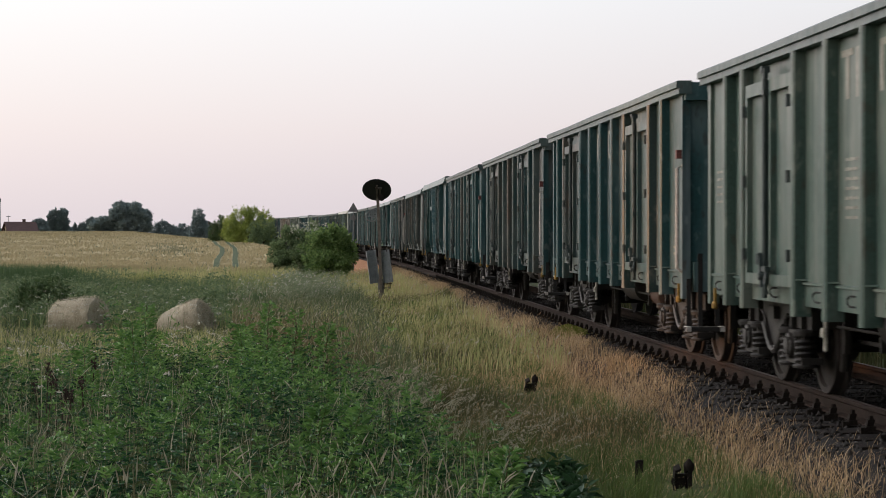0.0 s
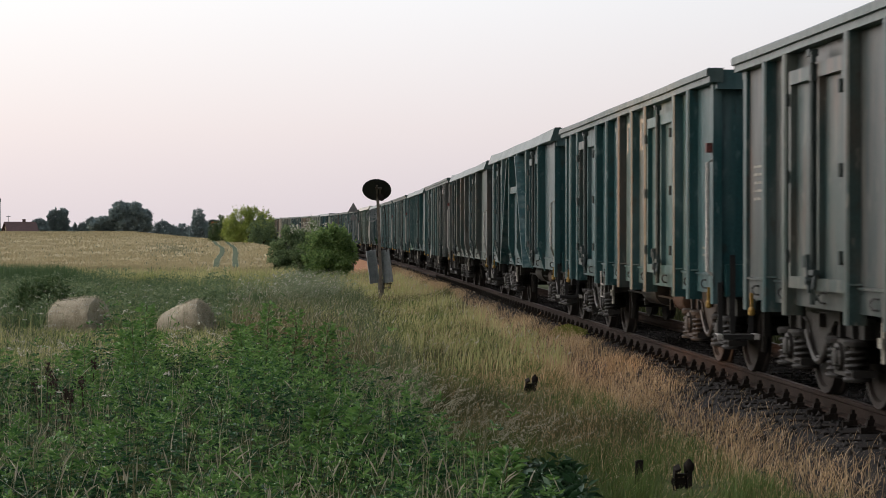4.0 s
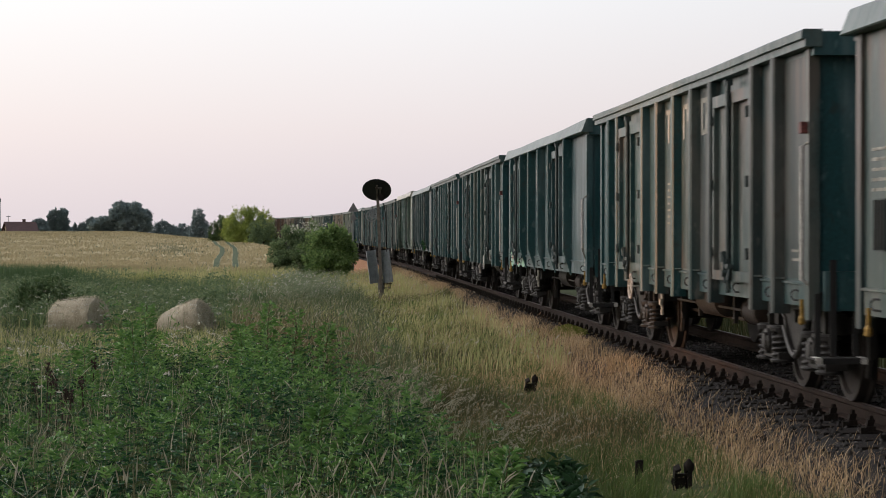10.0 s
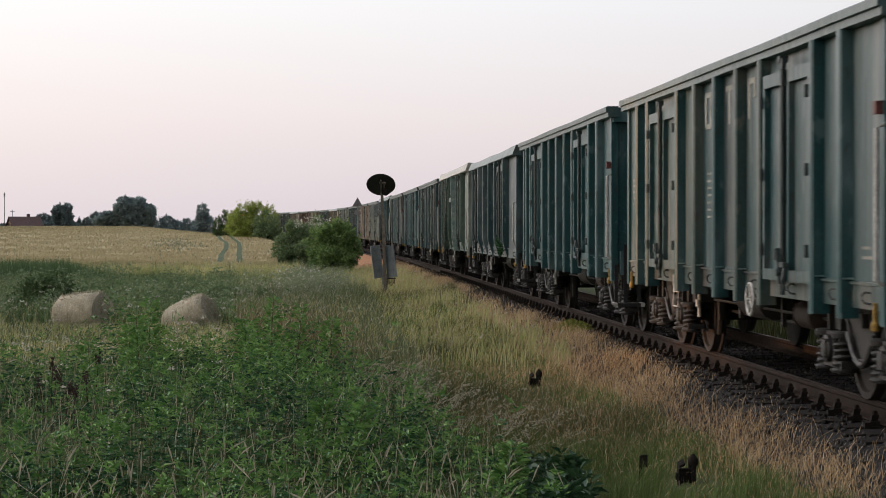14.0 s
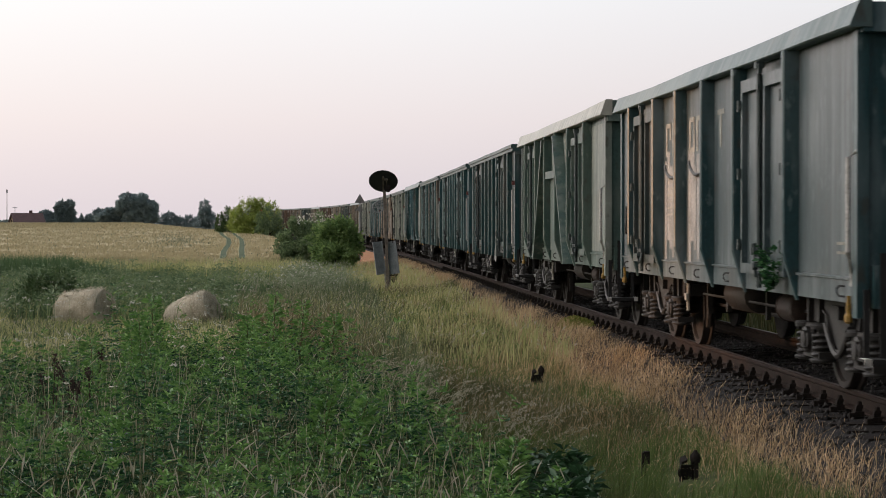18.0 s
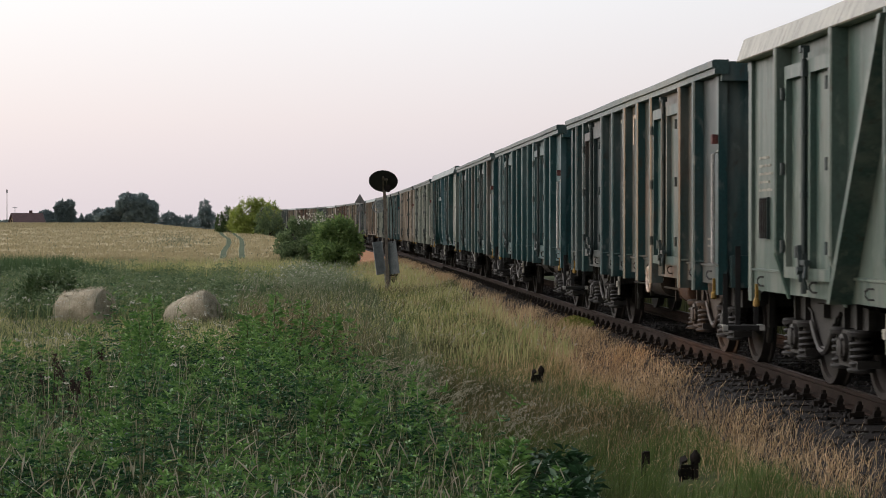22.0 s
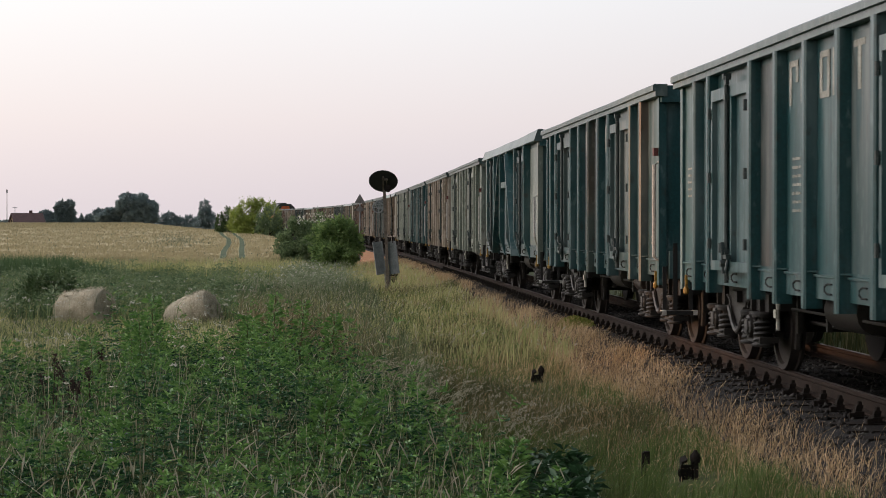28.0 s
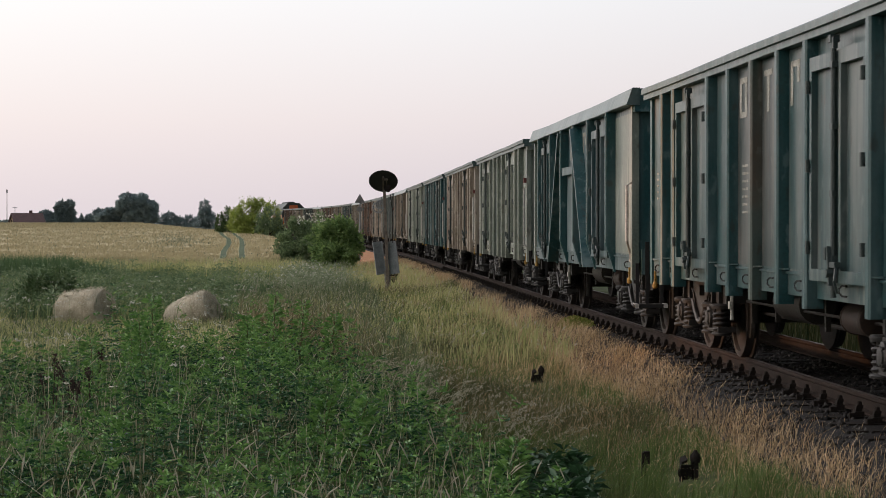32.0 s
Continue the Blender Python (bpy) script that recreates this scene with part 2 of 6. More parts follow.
SOIL = mottled("grass_soil", (0.045, 0.056, 0.022), (0.095, 0.100, 0.042), 0.25, 0.95, 6, 0.5)
WHEAT = mottled("ripening_wheat", (0.35, 0.295, 0.17), (0.44, 0.365, 0.22), 0.035, 0.95, 3.0, 0.6)

# ---------------------------------------------------------------- track line
STEP, LAST = 0.5, 620.0


def build_line():
    x, y, pts = 5.491, 5.0, []
    s = 0.0
    while s <= LAST:
        a = min(s, 262.0)
        hd = -0.071938 + 0.00054989 * a - 1.24065e-05 * a * a / 2 + 6.29197e-08 * a ** 3 / 6
        z = 0.36 * max(0.0, (min(s, 262.0) - 110) / 150) ** 2
        pts.append((x, y, z, hd))
        x, y, s = x + math.sin(hd) * STEP, y + math.cos(hd) * STEP, s + STEP
    return pts


LINE = build_line()


def on_line(s):
    """Point and heading of the track's middle at s metres; s may be negative (behind)."""
    if s < 0:
        x, y, z, hd = LINE[0]
        return x + math.sin(hd) * s, y + math.cos(hd) * s, z, hd
    i = min(int(s / STEP), len(LINE) - 2)
    f = s / STEP - i
    a, b = LINE[i], LINE[i + 1]
    return tuple(p + (q - p) * f for p, q in zip(a, b))


def beside(s, off, z=0.0):
    """A point off metres to the left of the track."""
    x, y, zz, hd = on_line(s)
    return x - off * math.cos(hd), y + off * math.sin(hd), zz + z


LINE_Y, LINE_X, LINE_Z = [np.array([p[i] for p in LINE]) for i in (1, 0, 2)]


def to_track(x, y):
    """Metres to the left of the track's middle (array)."""
    return np.interp(y, LINE_Y, LINE_X) - x


def ground_z(x, y):
    """Height of the ground: flat by the track, the fields rise far off."""
    x, y = np.asarray(x, float), np.asarray(y, float)
    off = to_track(x, y)
    base = np.interp(y, LINE_Y, LINE_Z) - 0.62
    bank = np.clip((np.abs(off) - 1.9) / 1.6, 0, 1)
    z = base + 0.22 * (1 - bank)
    d = np.hypot(x, y)
    rise = np.clip((d - 120) / 330, 0, 1)
    rise = rise * rise * (3 - 2 * rise)
    left = np.clip((off - 3) / 14, 0, 1)
    z = z + rise * 1.55 * left
    return z + 0.05 * np.sin(x * 0.9 + 1.3 * np.sin(y * 0.4)) * np.clip((np.abs(off) - 3) / 2, 0, 1)


def surface_z(x, y):
    """Ground or ballast, whichever is higher."""
    off = np.abs(to_track(x, y))
    bed_z = np.interp(y, LINE_Y, LINE_Z) + np.interp(off, [0, 1.25, 1.6, 2.5], [-0.20, -0.205, -0.27, -0.58])
    return np.maximum(ground_z(x, y), bed_z)


def strip(name, profile, s0, s1, step, mat, closed=True):
    """Profile of (left, up) pairs swept along the track."""
    m = Mesh()
    n = len(profile)
    k = int((s1 - s0) / step) + 1
    for i in range(k):
        m.v += [beside(s0 + i * step, a, z) for a, z in profile]
    for i in range(k - 1):
        for j in range(n if closed else n - 1):
            m.f.append((i * n + j, i * n + (j + 1) % n, (i + 1) * n + (j + 1) % n, (i + 1) * n + j))
    return new(name, m.data(name, mat))


# ground sheet, fine near the track and coarse towards the horizon
def axis(*spans):
    out = [spans[0][0]]
    for a, b, n in spans:
        out += list(np.linspace(a, b, n + 1)[1:])
    return np.array(out)


gx = axis((-3500, -400, 10), (-400, -100, 20), (-100, -30, 35), (-30, 12, 120), (12, 60, 20), (60, 3500, 14))
gy = axis((-300, 0, 10), (0, 60, 150), (60, 160, 100), (160, 500, 90), (500, 4500, 20))
GX, GY = np.meshgrid(gx, gy)
GZ = ground_z(GX, GY)
gm = Mesh()
gm.v = list(zip(GX.ravel().tolist(), GY.ravel().tolist(), GZ.ravel().tolist()))
w = len(gx)
gm.f = [(j * w + i, j * w + i + 1, (j + 1) * w + i + 1, (j + 1) * w + i) for j in range(len(gy) - 1) for i in range(w - 1)]
gm.smooth = True
ground = tagged(new("ground", gm.data("ground", SOIL)), "rough grassy ground beside the railway", "ground", kind="structure")

bed = strip("track_bed", [(2.5, -0.58), (1.6, -0.27), (1.25, -0.205), (0.6, -0.20), (-0.6, -0.20), (-1.25, -0.205), (-1.6, -0.27), (-2.5, -0.58)], 0, 500, 1.0, BALLAST, False)
tagged(bed, "dark dirty ballast bed under the track", "track bed", kind="structure")
RAIL_PROFILE = [(-0.075, -0.17), (0.075, -0.17), (0.075, -0.155), (0.014, -0.135), (0.012, -0.05), (0.036, -0.035), (0.036, -0.008), (0.028, 0.0), (-0.028, 0.0), (-0.036, -0.008), (-0.036, -0.035), (-0.012, -0.05), (-0.014, -0.135), (-0.075, -0.155)]
for k, off in enumerate((0.7535, -0.7535)):
    r = strip("rail", [(off + a, b) for a, b in RAIL_PROFILE], 0, 500, 1.0, RAIL_SIDE)
    tagged(r, "rusty steel rail on wooden sleepers", "rail", kind="structure")
    h = strip("rail_head", [(off + 0.024, 0.001), (off + 0.02, 0.003), (off - 0.02, 0.003), (off - 0.024, 0.001)], 0, 500, 1.0, RAIL_TOP)
    h.parent = r

# ---------------------------------------------------------------- wagons
PITCH = 14.04
HALF_W = 1.37          # side sheet
BOT, TOP = 0.82, 3.243
FAR_END, NEAR_END = 0.78, 13.26     # body ends, metres from the front coupling plane


def yl(u):
    """Place along the wagon, from metres behind its leading coupling plane."""
    return PITCH / 2 - u


# layout of one side: ribs, doors (from, to), braced middle or none
LAYOUTS = {
    "ribbed": dict(ribs=(1.95, 2.75, 4.83, 5.93, 7.05, 8.17, 9.25, 11.28, 12.2), doors=((2.88, 4.72), (9.38, 11.18)), brace=None, rim=0.13),
    "panelled": dict(ribs=(2.12, 4.05, 5.62, 7.26, 8.93, 11.15), doors=((2.28, 3.92), (9.12, 11.0)), brace=None, rim=0.165),
    "braced": dict(ribs=(2.35, 4.32, 5.92, 7.62, 9.40, 11.48), doors=((2.52, 4.16), (9.58, 11.32)), brace=(4.45, 5.92, 7.62, 9.28), rim=0.115),
}


def rib_mesh(depth, width, z0, z1, foot, taper=False):
    """Hat-section stanchion on the side sheet; its foot runs down straight or tapers into the sheet."""
    m = Mesh()
    if taper:
        a, b, w = -HALF_W, -HALF_W - depth, width / 2
        zs = ((z1, b), (z0 + 0.44, b), (z0 + 0.02, a - 0.016))
        for z, x in zs:
            m.v += [(a, -w, z), (x + 0.014, -w, z), (x, -w + 0.016, z), (x, w - 0.016, z), (x + 0.014, w, z), (a, w, z)]
        m.f = [(i * 6 + k, i * 6 + (k + 1) % 6, i * 6 + 6 + (k + 1) % 6, i * 6 + 6 + k) for i in range(2) for k in range(6)]
        m.f += [(5, 4, 3, 2, 1, 0), (12, 13, 14, 15, 16, 17)]
        return m
    x0, x1, w, c = -HALF_W, -HALF_W - depth, width / 2, 0.018
    out = [(x0, -w, 0), (x1 + c, -w, 0), (x1, -w + c, 0), (x1, w - c, 0), (x1 + c, w, 0), (x0, w, 0)]
    m.prism(out, (0, 0, z0 + foot), (0, 0, z1))
    m.prism([(x0 + 0.05, -w, 0), (x1 + c, -w, 0), (x1, -w + c, 0), (x1, w - c, 0), (x1 + c, w, 0), (x0 + 0.05, w, 0)], (0, 0, z0 - 0.03), (0, 0, z0 + foot))
    # gusset plates over the sill
    m.prism([(x0, -w - 0.06, 0), (x1 + 0.03, -w - 0.01, 0), (x1 + 0.03, w + 0.01, 0), (x0, w + 0.06, 0)], (0, 0, z0 + 0.285), (0, 0, z0 + 0.300))
    return m


def flip():
    return pose(0, 0, 0, 0, 0, 180)


def build_bogie(parent, y):
    """Two-axle bogie with coil springs, axle boxes and solid wheels."""
    bogie = part("bogie", None, None, parent, "dark rusty two-axle bogie with coil springs", pose(0, y, 0))
    for sx in (-1, 1):
        m = Mesh()
        X = sx * 1.0
        prof = [(-1.32, 0.62), (-1.32, 0.80), (-0.55, 0.86), (-0.40, 0.95), (0.40, 0.95), (0.55, 0.86), (1.32, 0.80), (1.32, 0.62), (0.62, 0.62), (0.42, 0.40), (-0.42, 0.40), (-0.62, 0.62)]
        m.prism([(0, a, b) for a, b in prof], (X - 0.05, 0, 0), (X + 0.05, 0, 0))
        m.prism([(0, a, b) for a, b in [(-0.45, 0.55), (-0.30, 0.36), (0.30, 0.36), (0.45, 0.55)]], (X - 0.09 * sx - 0.05, 0, 0), (X + 0.03 * sx, 0, 0))
        arm = [(X + sx * 0.10, a, 0.62 - 0.26 * math.sin(q)) for a, q in zip(np.linspace(-0.42, 0.42, 9), np.linspace(0, math.pi, 9))]
        m.tube(arm, 0.03, 6)
        # pressed beam that dips between the axles
        dip = [(-0.60, 0.84), (0.60, 0.84), (0.56, 0.74), (0.44, 0.70), (0.26, 0.45), (0.14, 0.40), (-0.14, 0.40), (-0.26, 0.45), (-0.44, 0.70), (-0.56, 0.74)]
        m.prism([(0, a, b) for a, b in dip], (X + sx * 0.02, 0, 0), (X + sx * 0.07, 0, 0))
        lip = [(X + sx * 0.09, a, b) for a, b in dip[2:]]
        m.tube(lip, 0.014, 6)
        m.box((X + sx * 0.08, 0, 0.74), (0.10, 0.26, 0.12))
        for ya in (-0.9, 0.9):
            m.box((X + sx * 0.02, ya - 0.20, 0.70), (0.16, 0.05, 0.34))
            m.box((X + sx * 0.02, ya + 0.20, 0.70), (0.16, 0.05, 0.34))
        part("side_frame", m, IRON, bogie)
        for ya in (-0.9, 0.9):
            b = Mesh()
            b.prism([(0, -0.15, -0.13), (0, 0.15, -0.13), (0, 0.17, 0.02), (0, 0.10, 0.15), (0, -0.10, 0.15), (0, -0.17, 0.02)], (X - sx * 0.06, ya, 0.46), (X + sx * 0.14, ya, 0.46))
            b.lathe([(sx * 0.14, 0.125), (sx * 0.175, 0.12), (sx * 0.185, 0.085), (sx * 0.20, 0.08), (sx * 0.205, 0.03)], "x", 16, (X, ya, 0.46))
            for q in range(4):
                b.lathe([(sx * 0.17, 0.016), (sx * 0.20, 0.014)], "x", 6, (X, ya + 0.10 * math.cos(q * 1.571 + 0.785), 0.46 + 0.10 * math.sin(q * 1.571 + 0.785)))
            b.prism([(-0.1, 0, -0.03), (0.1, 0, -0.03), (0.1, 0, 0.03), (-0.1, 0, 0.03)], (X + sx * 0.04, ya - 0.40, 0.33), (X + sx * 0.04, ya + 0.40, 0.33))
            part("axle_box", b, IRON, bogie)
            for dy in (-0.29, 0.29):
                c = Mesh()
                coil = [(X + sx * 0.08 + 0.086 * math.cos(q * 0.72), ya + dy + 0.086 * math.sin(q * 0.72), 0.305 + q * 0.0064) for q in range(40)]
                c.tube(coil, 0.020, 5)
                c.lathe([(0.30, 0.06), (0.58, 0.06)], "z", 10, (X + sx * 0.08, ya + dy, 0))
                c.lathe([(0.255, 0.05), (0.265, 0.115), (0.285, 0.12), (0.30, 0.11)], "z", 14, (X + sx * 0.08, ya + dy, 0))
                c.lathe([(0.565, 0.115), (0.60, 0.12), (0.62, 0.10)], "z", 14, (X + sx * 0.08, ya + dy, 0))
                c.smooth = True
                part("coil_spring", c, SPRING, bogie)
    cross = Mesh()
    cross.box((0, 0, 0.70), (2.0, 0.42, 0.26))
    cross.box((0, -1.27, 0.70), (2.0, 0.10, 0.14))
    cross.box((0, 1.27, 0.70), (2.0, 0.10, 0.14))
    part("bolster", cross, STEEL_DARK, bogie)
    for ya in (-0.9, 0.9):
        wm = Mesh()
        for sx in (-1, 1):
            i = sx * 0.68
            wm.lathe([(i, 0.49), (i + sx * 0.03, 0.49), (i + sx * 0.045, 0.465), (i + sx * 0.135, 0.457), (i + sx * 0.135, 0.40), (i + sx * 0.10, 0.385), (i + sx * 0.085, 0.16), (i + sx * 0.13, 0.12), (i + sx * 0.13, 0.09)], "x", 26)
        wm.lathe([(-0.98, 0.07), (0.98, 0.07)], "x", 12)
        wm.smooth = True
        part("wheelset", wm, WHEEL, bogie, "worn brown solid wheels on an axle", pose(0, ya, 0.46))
        for sx in (-1, 1):
            s = Mesh()
            sg = 1 if ya > 0 else -1
            arc = [(sx * 0.76, ya + sg * 0.50 * math.cos(a), 0.46 + 0.50 * math.sin(a)) for a in (-0.45, -0.2, 0.1, 0.4)]
            s.tube(arc, 0.035, 6)
            s.box((sx * 0.76, ya + sg * 0.56, 0.62), (0.06, 0.05, 0.42))
            part("brake_shoe", s, IRON, bogie)
    return bogie


def door_leaf(u0, u1):
    """Steel door leaf: sheet with a raised frame."""
    a, b = yl(u1), yl(u0)
    z0, z1, x = BOT + 0.22, TOP - 0.30, -HALF_W - 0.03
    f = 0.075
    m = Mesh()
    o = [(a, z0), (b, z0), (b, z1), (a, z1)]
    i = [(a + f, z0 + 0.10), (b - f, z0 + 0.10), (b - f, z1 - 0.12), (a + f, z1 - 0.12)]
    xf, xs, xb = x - 0.065, x - 0.010, x + 0.015
    m.v = [(xb, *q) for q in o] + [(xf, *q) for q in o] + [(xf, *q) for q in i] + [(xs, *q) for q in i]
    for k in range(4):
        j = (k + 1) % 4
        m.f += [(k, j, 4 + j, 4 + k), (4 + k, 4 + j, 8 + j, 8 + k), (8 + k, 8 + j, 12 + j, 12 + k)]
    m.f += [(3, 2, 1, 0), (12, 13, 14, 15)]
    return m


LOCK = mottled("dark_green_iron", (0.012, 0.026, 0.026), (0.040, 0.052, 0.050), 5, 0.5, 50, 0.2)


def lock_bar(u):
    m = Mesh()
    y, x = yl(u), -HALF_W - 0.115
    m.tube([(x, y, BOT + 0.10), (x, y, TOP - 0.18)], 0.025, 8)
    for z in (BOT + 0.42, BOT + 0.95, BOT + 1.5, TOP - 0.42):
        m.box((x + 0.02, y, z), (0.09, 0.085, 0.05))
    m.box((x, y, TOP - 0.21), (0.08, 0.09, 0.06))
    m.box((x - 0.01, y - 0.07, TOP - 0.25), (0.04, 0.05, 0.09))
    m.prism([(-0.015, -0.02, 0), (0.015, -0.02, 0), (0.015, 0.02, 0), (-0.015, 0.02, 0)], (x - 0.04, y + 0.02, BOT + 0.52), (x - 0.04, y - 0.05, BOT + 0.20))
    m.box((x - 0.02, y - 0.10, BOT + 0.37), (0.05, 0.20, 0.045))
    m.box((x - 0.035, y + 0.06, BOT + 0.46), (0.06, 0.07, 0.10))
    m.lathe([(x - 0.07, 0.035), (x, 0.04)], "x", 8, (0, y - 0.03, BOT + 0.30))
    m.tube([(x - 0.02, y - 0.18, BOT + 0.37), (x - 0.05, y - 0.22, BOT + 0.24), (x - 0.02, y - 0.20, BOT + 0.14)], 0.014, 5)
    return m


def hinge(u, z):
    m = Mesh()
    m.tube([(-HALF_W - 0.115, yl(u), z - 0.055), (-HALF_W - 0.115, yl(u), z - 0.053), (-HALF_W - 0.115, yl(u), z + 0.055)], 0.022, 6)
    m.box((-HALF_W - 0.104, yl(u), z), (0.026, 0.05, 0.035))
    return m


def top_rim(kind, h):
    """Top chord: a stepped section, or a plain one whose face leans inwards."""
    y0, y1 = yl(NEAR_END + 0.16), yl(FAR_END - 0.16)
    m = Mesh()
    x0, x1 = -HALF_W + 0.05, -HALF_W - 0.13
    flat = kind != "ribbed"
    n, up = 9, {"ribbed": 0.018, "panelled": 0.028, "braced": 0.10}[kind]
    sag = 0.007 if kind == "panelled" else 0.005
    pts = [(y0 + (y1 - y0) * i / n, TOP - h + 0.004 * math.sin(i * 2.1), TOP + up + sag * math.sin(i * 1.5 + 0.5) + (0.018 * (2 * i / n - 1) ** 4 if flat else 0.0)) for i in range(n + 1)]
    for y, za, zb in pts:
        zc = za + (zb - za) * 0.42
        if flat:
            m.v += [(x0, y, za), (x1 + 0.01, y, za), (x1, y, za + 0.012), (x1 + 0.012, y, za + 0.045), (x1 + 0.075, y, zb - 0.012), (x1 + 0.09, y, zb), (x0, y, zb)]
        else:
            m.v += [(x0, y, za), (x1 + 0.03, y, za), (x1 + 0.03, y, zc), (x1, y, zc + 0.006), (x1, y, zb - 0.016), (x1 + 0.02, y, zb), (x0, y, zb)]
    for i in range(len(pts) - 1):
        m.f += [(i * 7 + k, i * 7 + (k + 1) % 7, i * 7 + 7 + (k + 1) % 7, i * 7 + 7 + k) for k in range(7)]
    e = 7 * (len(pts) - 1)
    m.f += [tuple(range(6, -1, -1)), tuple(range(e, e + 7))]
    return m


def build_wagon(kind, paint, rib_paint):
    """One open bogie wagon; local y runs to its leading end, z = 0 is the rail top."""
    lay = LAYOUTS[kind]
    rim = lay["rim"]
    wagon = new("open_wagon")
    ya, yb = yl(NEAR_END), yl(FAR_END)
    ymid, ylen = (ya + yb) / 2, yb - ya
    floor = Mesh()
    floor.box((0, ymid, 1.22), (2 * HALF_W - 0.05, ylen - 0.05, 0.06))
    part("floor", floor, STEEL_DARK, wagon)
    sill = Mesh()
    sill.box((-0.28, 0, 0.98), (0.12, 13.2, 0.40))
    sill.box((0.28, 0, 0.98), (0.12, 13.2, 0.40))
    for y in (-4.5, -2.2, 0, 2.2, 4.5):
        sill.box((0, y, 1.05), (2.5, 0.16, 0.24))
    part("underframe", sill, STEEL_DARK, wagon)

    for turn in (None, flip()):
        def put(name, m, mat=paint, label="", parent=wagon):
            return part(name, m, mat, parent, label, turn)
        wall = Mesh()
        wall.box((-HALF_W + 0.015, ymid, (BOT + 0.26 + TOP - rim) / 2), (0.03, ylen, TOP - rim - BOT - 0.26))
        # pressed step above the sill
        put("side_wall", wall)
        wall = Mesh()
        wall.prism([(0, 0, 0.275), (-0.03, 0, 0.27), (-0.03, 0, 0.25), (-0.008, 0, 0.245), (-0.008, 0, 0.06), (0.03, 0, 0.06), (0.03, 0, 0.2597), (0.0, 0, 0.2597)], (-HALF_W, ya, BOT), (-HALF_W, yb, BOT))
        put("side_sill", wall, label="dusty bottom sill")
        put("top_rail", top_rim(kind, rim), PAINTS["rim"], "faded grey-green top rail")
        for u in lay["ribs"]:
            put("stanchion", rib_mesh(0.115 if kind == "ribbed" else 0.15, 0.12 if kind == "ribbed" else 0.085, BOT, TOP - rim, 0.10, kind != "ribbed").shifted(yl(u)), rib_paint)
        for u in (FAR_END + 0.04, NEAR_END - 0.04):
            c = Mesh()
            c.prism([(-HALF_W + 0.06, -0.07, 0), (-HALF_W - 0.035, -0.07, 0), (-HALF_W - 0.035, 0.07, 0), (-HALF_W + 0.06, 0.07, 0)], (0, yl(u), BOT - 0.05), (0, yl(u), TOP - rim))
            put("corner_post", c, rib_paint)
        for u0, u1 in lay["doors"]:
            um = (u0 + u1) / 2
            for a, b in ((u0, um - 0.07), (um + 0.07, u1)):
                leaf = put("door", door_leaf(a, b), label="double steel side door leaf")
                for z in (BOT + 0.5, BOT + 1.2, TOP - 0.55):
                    part("hinge", hinge(a + 0.02 if a == u0 else b - 0.02, z), LOCK, leaf)
            put("lock_bar", lock_bar(um), LOCK, "dark vertical door locking bar")
        if lay["brace"]:
            b0, c0, c1, b1 = lay["brace"]
            for p, q in ((b0, c0), (b1, c1)):
                d = Mesh()
                s = [(0, -0.06, 0), (0, 0.06, 0), (-0.19, 0.05, 0), (-0.19, -0.05, 0)]
                d.prism([(a - HALF_W, b, c) for a, b, c in s], (0, yl(p), BOT + 0.05), (0, yl(q), TOP - rim - 0.05))
                put("diagonal_brace", d, rib_paint)
            e = Mesh()
            e.box((-HALF_W - 0.06, yl((c0 + c1) / 2), 2.42), (0.12, c1 - c0 - 0.14, 0.13))
            put("cross_bar", e, rib_paint)
            e = Mesh()
            e.box((-HALF_W - 0.012, yl((c0 + c1) / 2), 1.72), (0.03, c1 - c0 - 0.14, 1.26))
            put("middle_panel", e)
        end = Mesh()
        end.box((0, yl(FAR_END) - 0.015, (BOT + 0.2 + TOP) / 2 - 0.06), (2 * HALF_W, 0.03, TOP - BOT - 0.30))
        put("end_wall", end, rib_paint)
        for x in (-0.75, 0, 0.75):
            er = Mesh()
            er.box((x, yl(FAR_END) + 0.04, 2.1), (0.12, 0.09, 1.9))
            put("end_stanchion", er, rib_paint)
        er = Mesh()
        lid = {"ribbed": 0.005, "panelled": 0.035, "braced": 0.11}[kind]
        er.box((0, yl(FAR_END) + 0.05, TOP - 0.10 + lid / 2), (2 * HALF_W + 0.04, 0.18, 0.20 + lid))
        put("end_rail", er, rib_paint)
        beam = Mesh()
        beam.box((0, yl(FAR_END) + 0.02, 1.02), (2.56, 0.16, 0.34))
        put("buffer_beam", beam, rib_paint)
        for x in (-0.875, 0.875):
            bf = Mesh()
            bf.lathe([(yl(FAR_END) + 0.08, 0.13), (yl(FAR_END) + 0.36, 0.12), (yl(FAR_END) + 0.36, 0.08), (yl(0.06), 0.08), (yl(0.055), 0.22), (yl(0.02), 0.23), (yl(0.005), 0.19)], "y", 16, (x, 0, 1.06))
            bf.smooth = True
            put("buffer", bf, STEEL_DARK)
        hook = Mesh()
        hook.tube([(0, yl(FAR_END), 1.04), (0, yl(0.25), 1.04), (0, yl(0.1), 1.10), (0, yl(0.14), 1.17)], 0.045, 6)
        hook.tube([(0.03, yl(0.16), 1.05), (0.05, yl(0.10), 0.86), (0.02, yl(0.05), 0.72)], 0.03, 6)
        put("coupling_hook", hook, STEEL_DARK)
        hose = Mesh()
        hose.tube([(0.35, yl(FAR_END), 0.92), (0.35, yl(0.5), 0.84), (0.30, yl(0.25), 0.62), (0.22, yl(0.05), 0.68)], 0.028, 6)
        put("brake_hose", hose, STEEL_DARK)
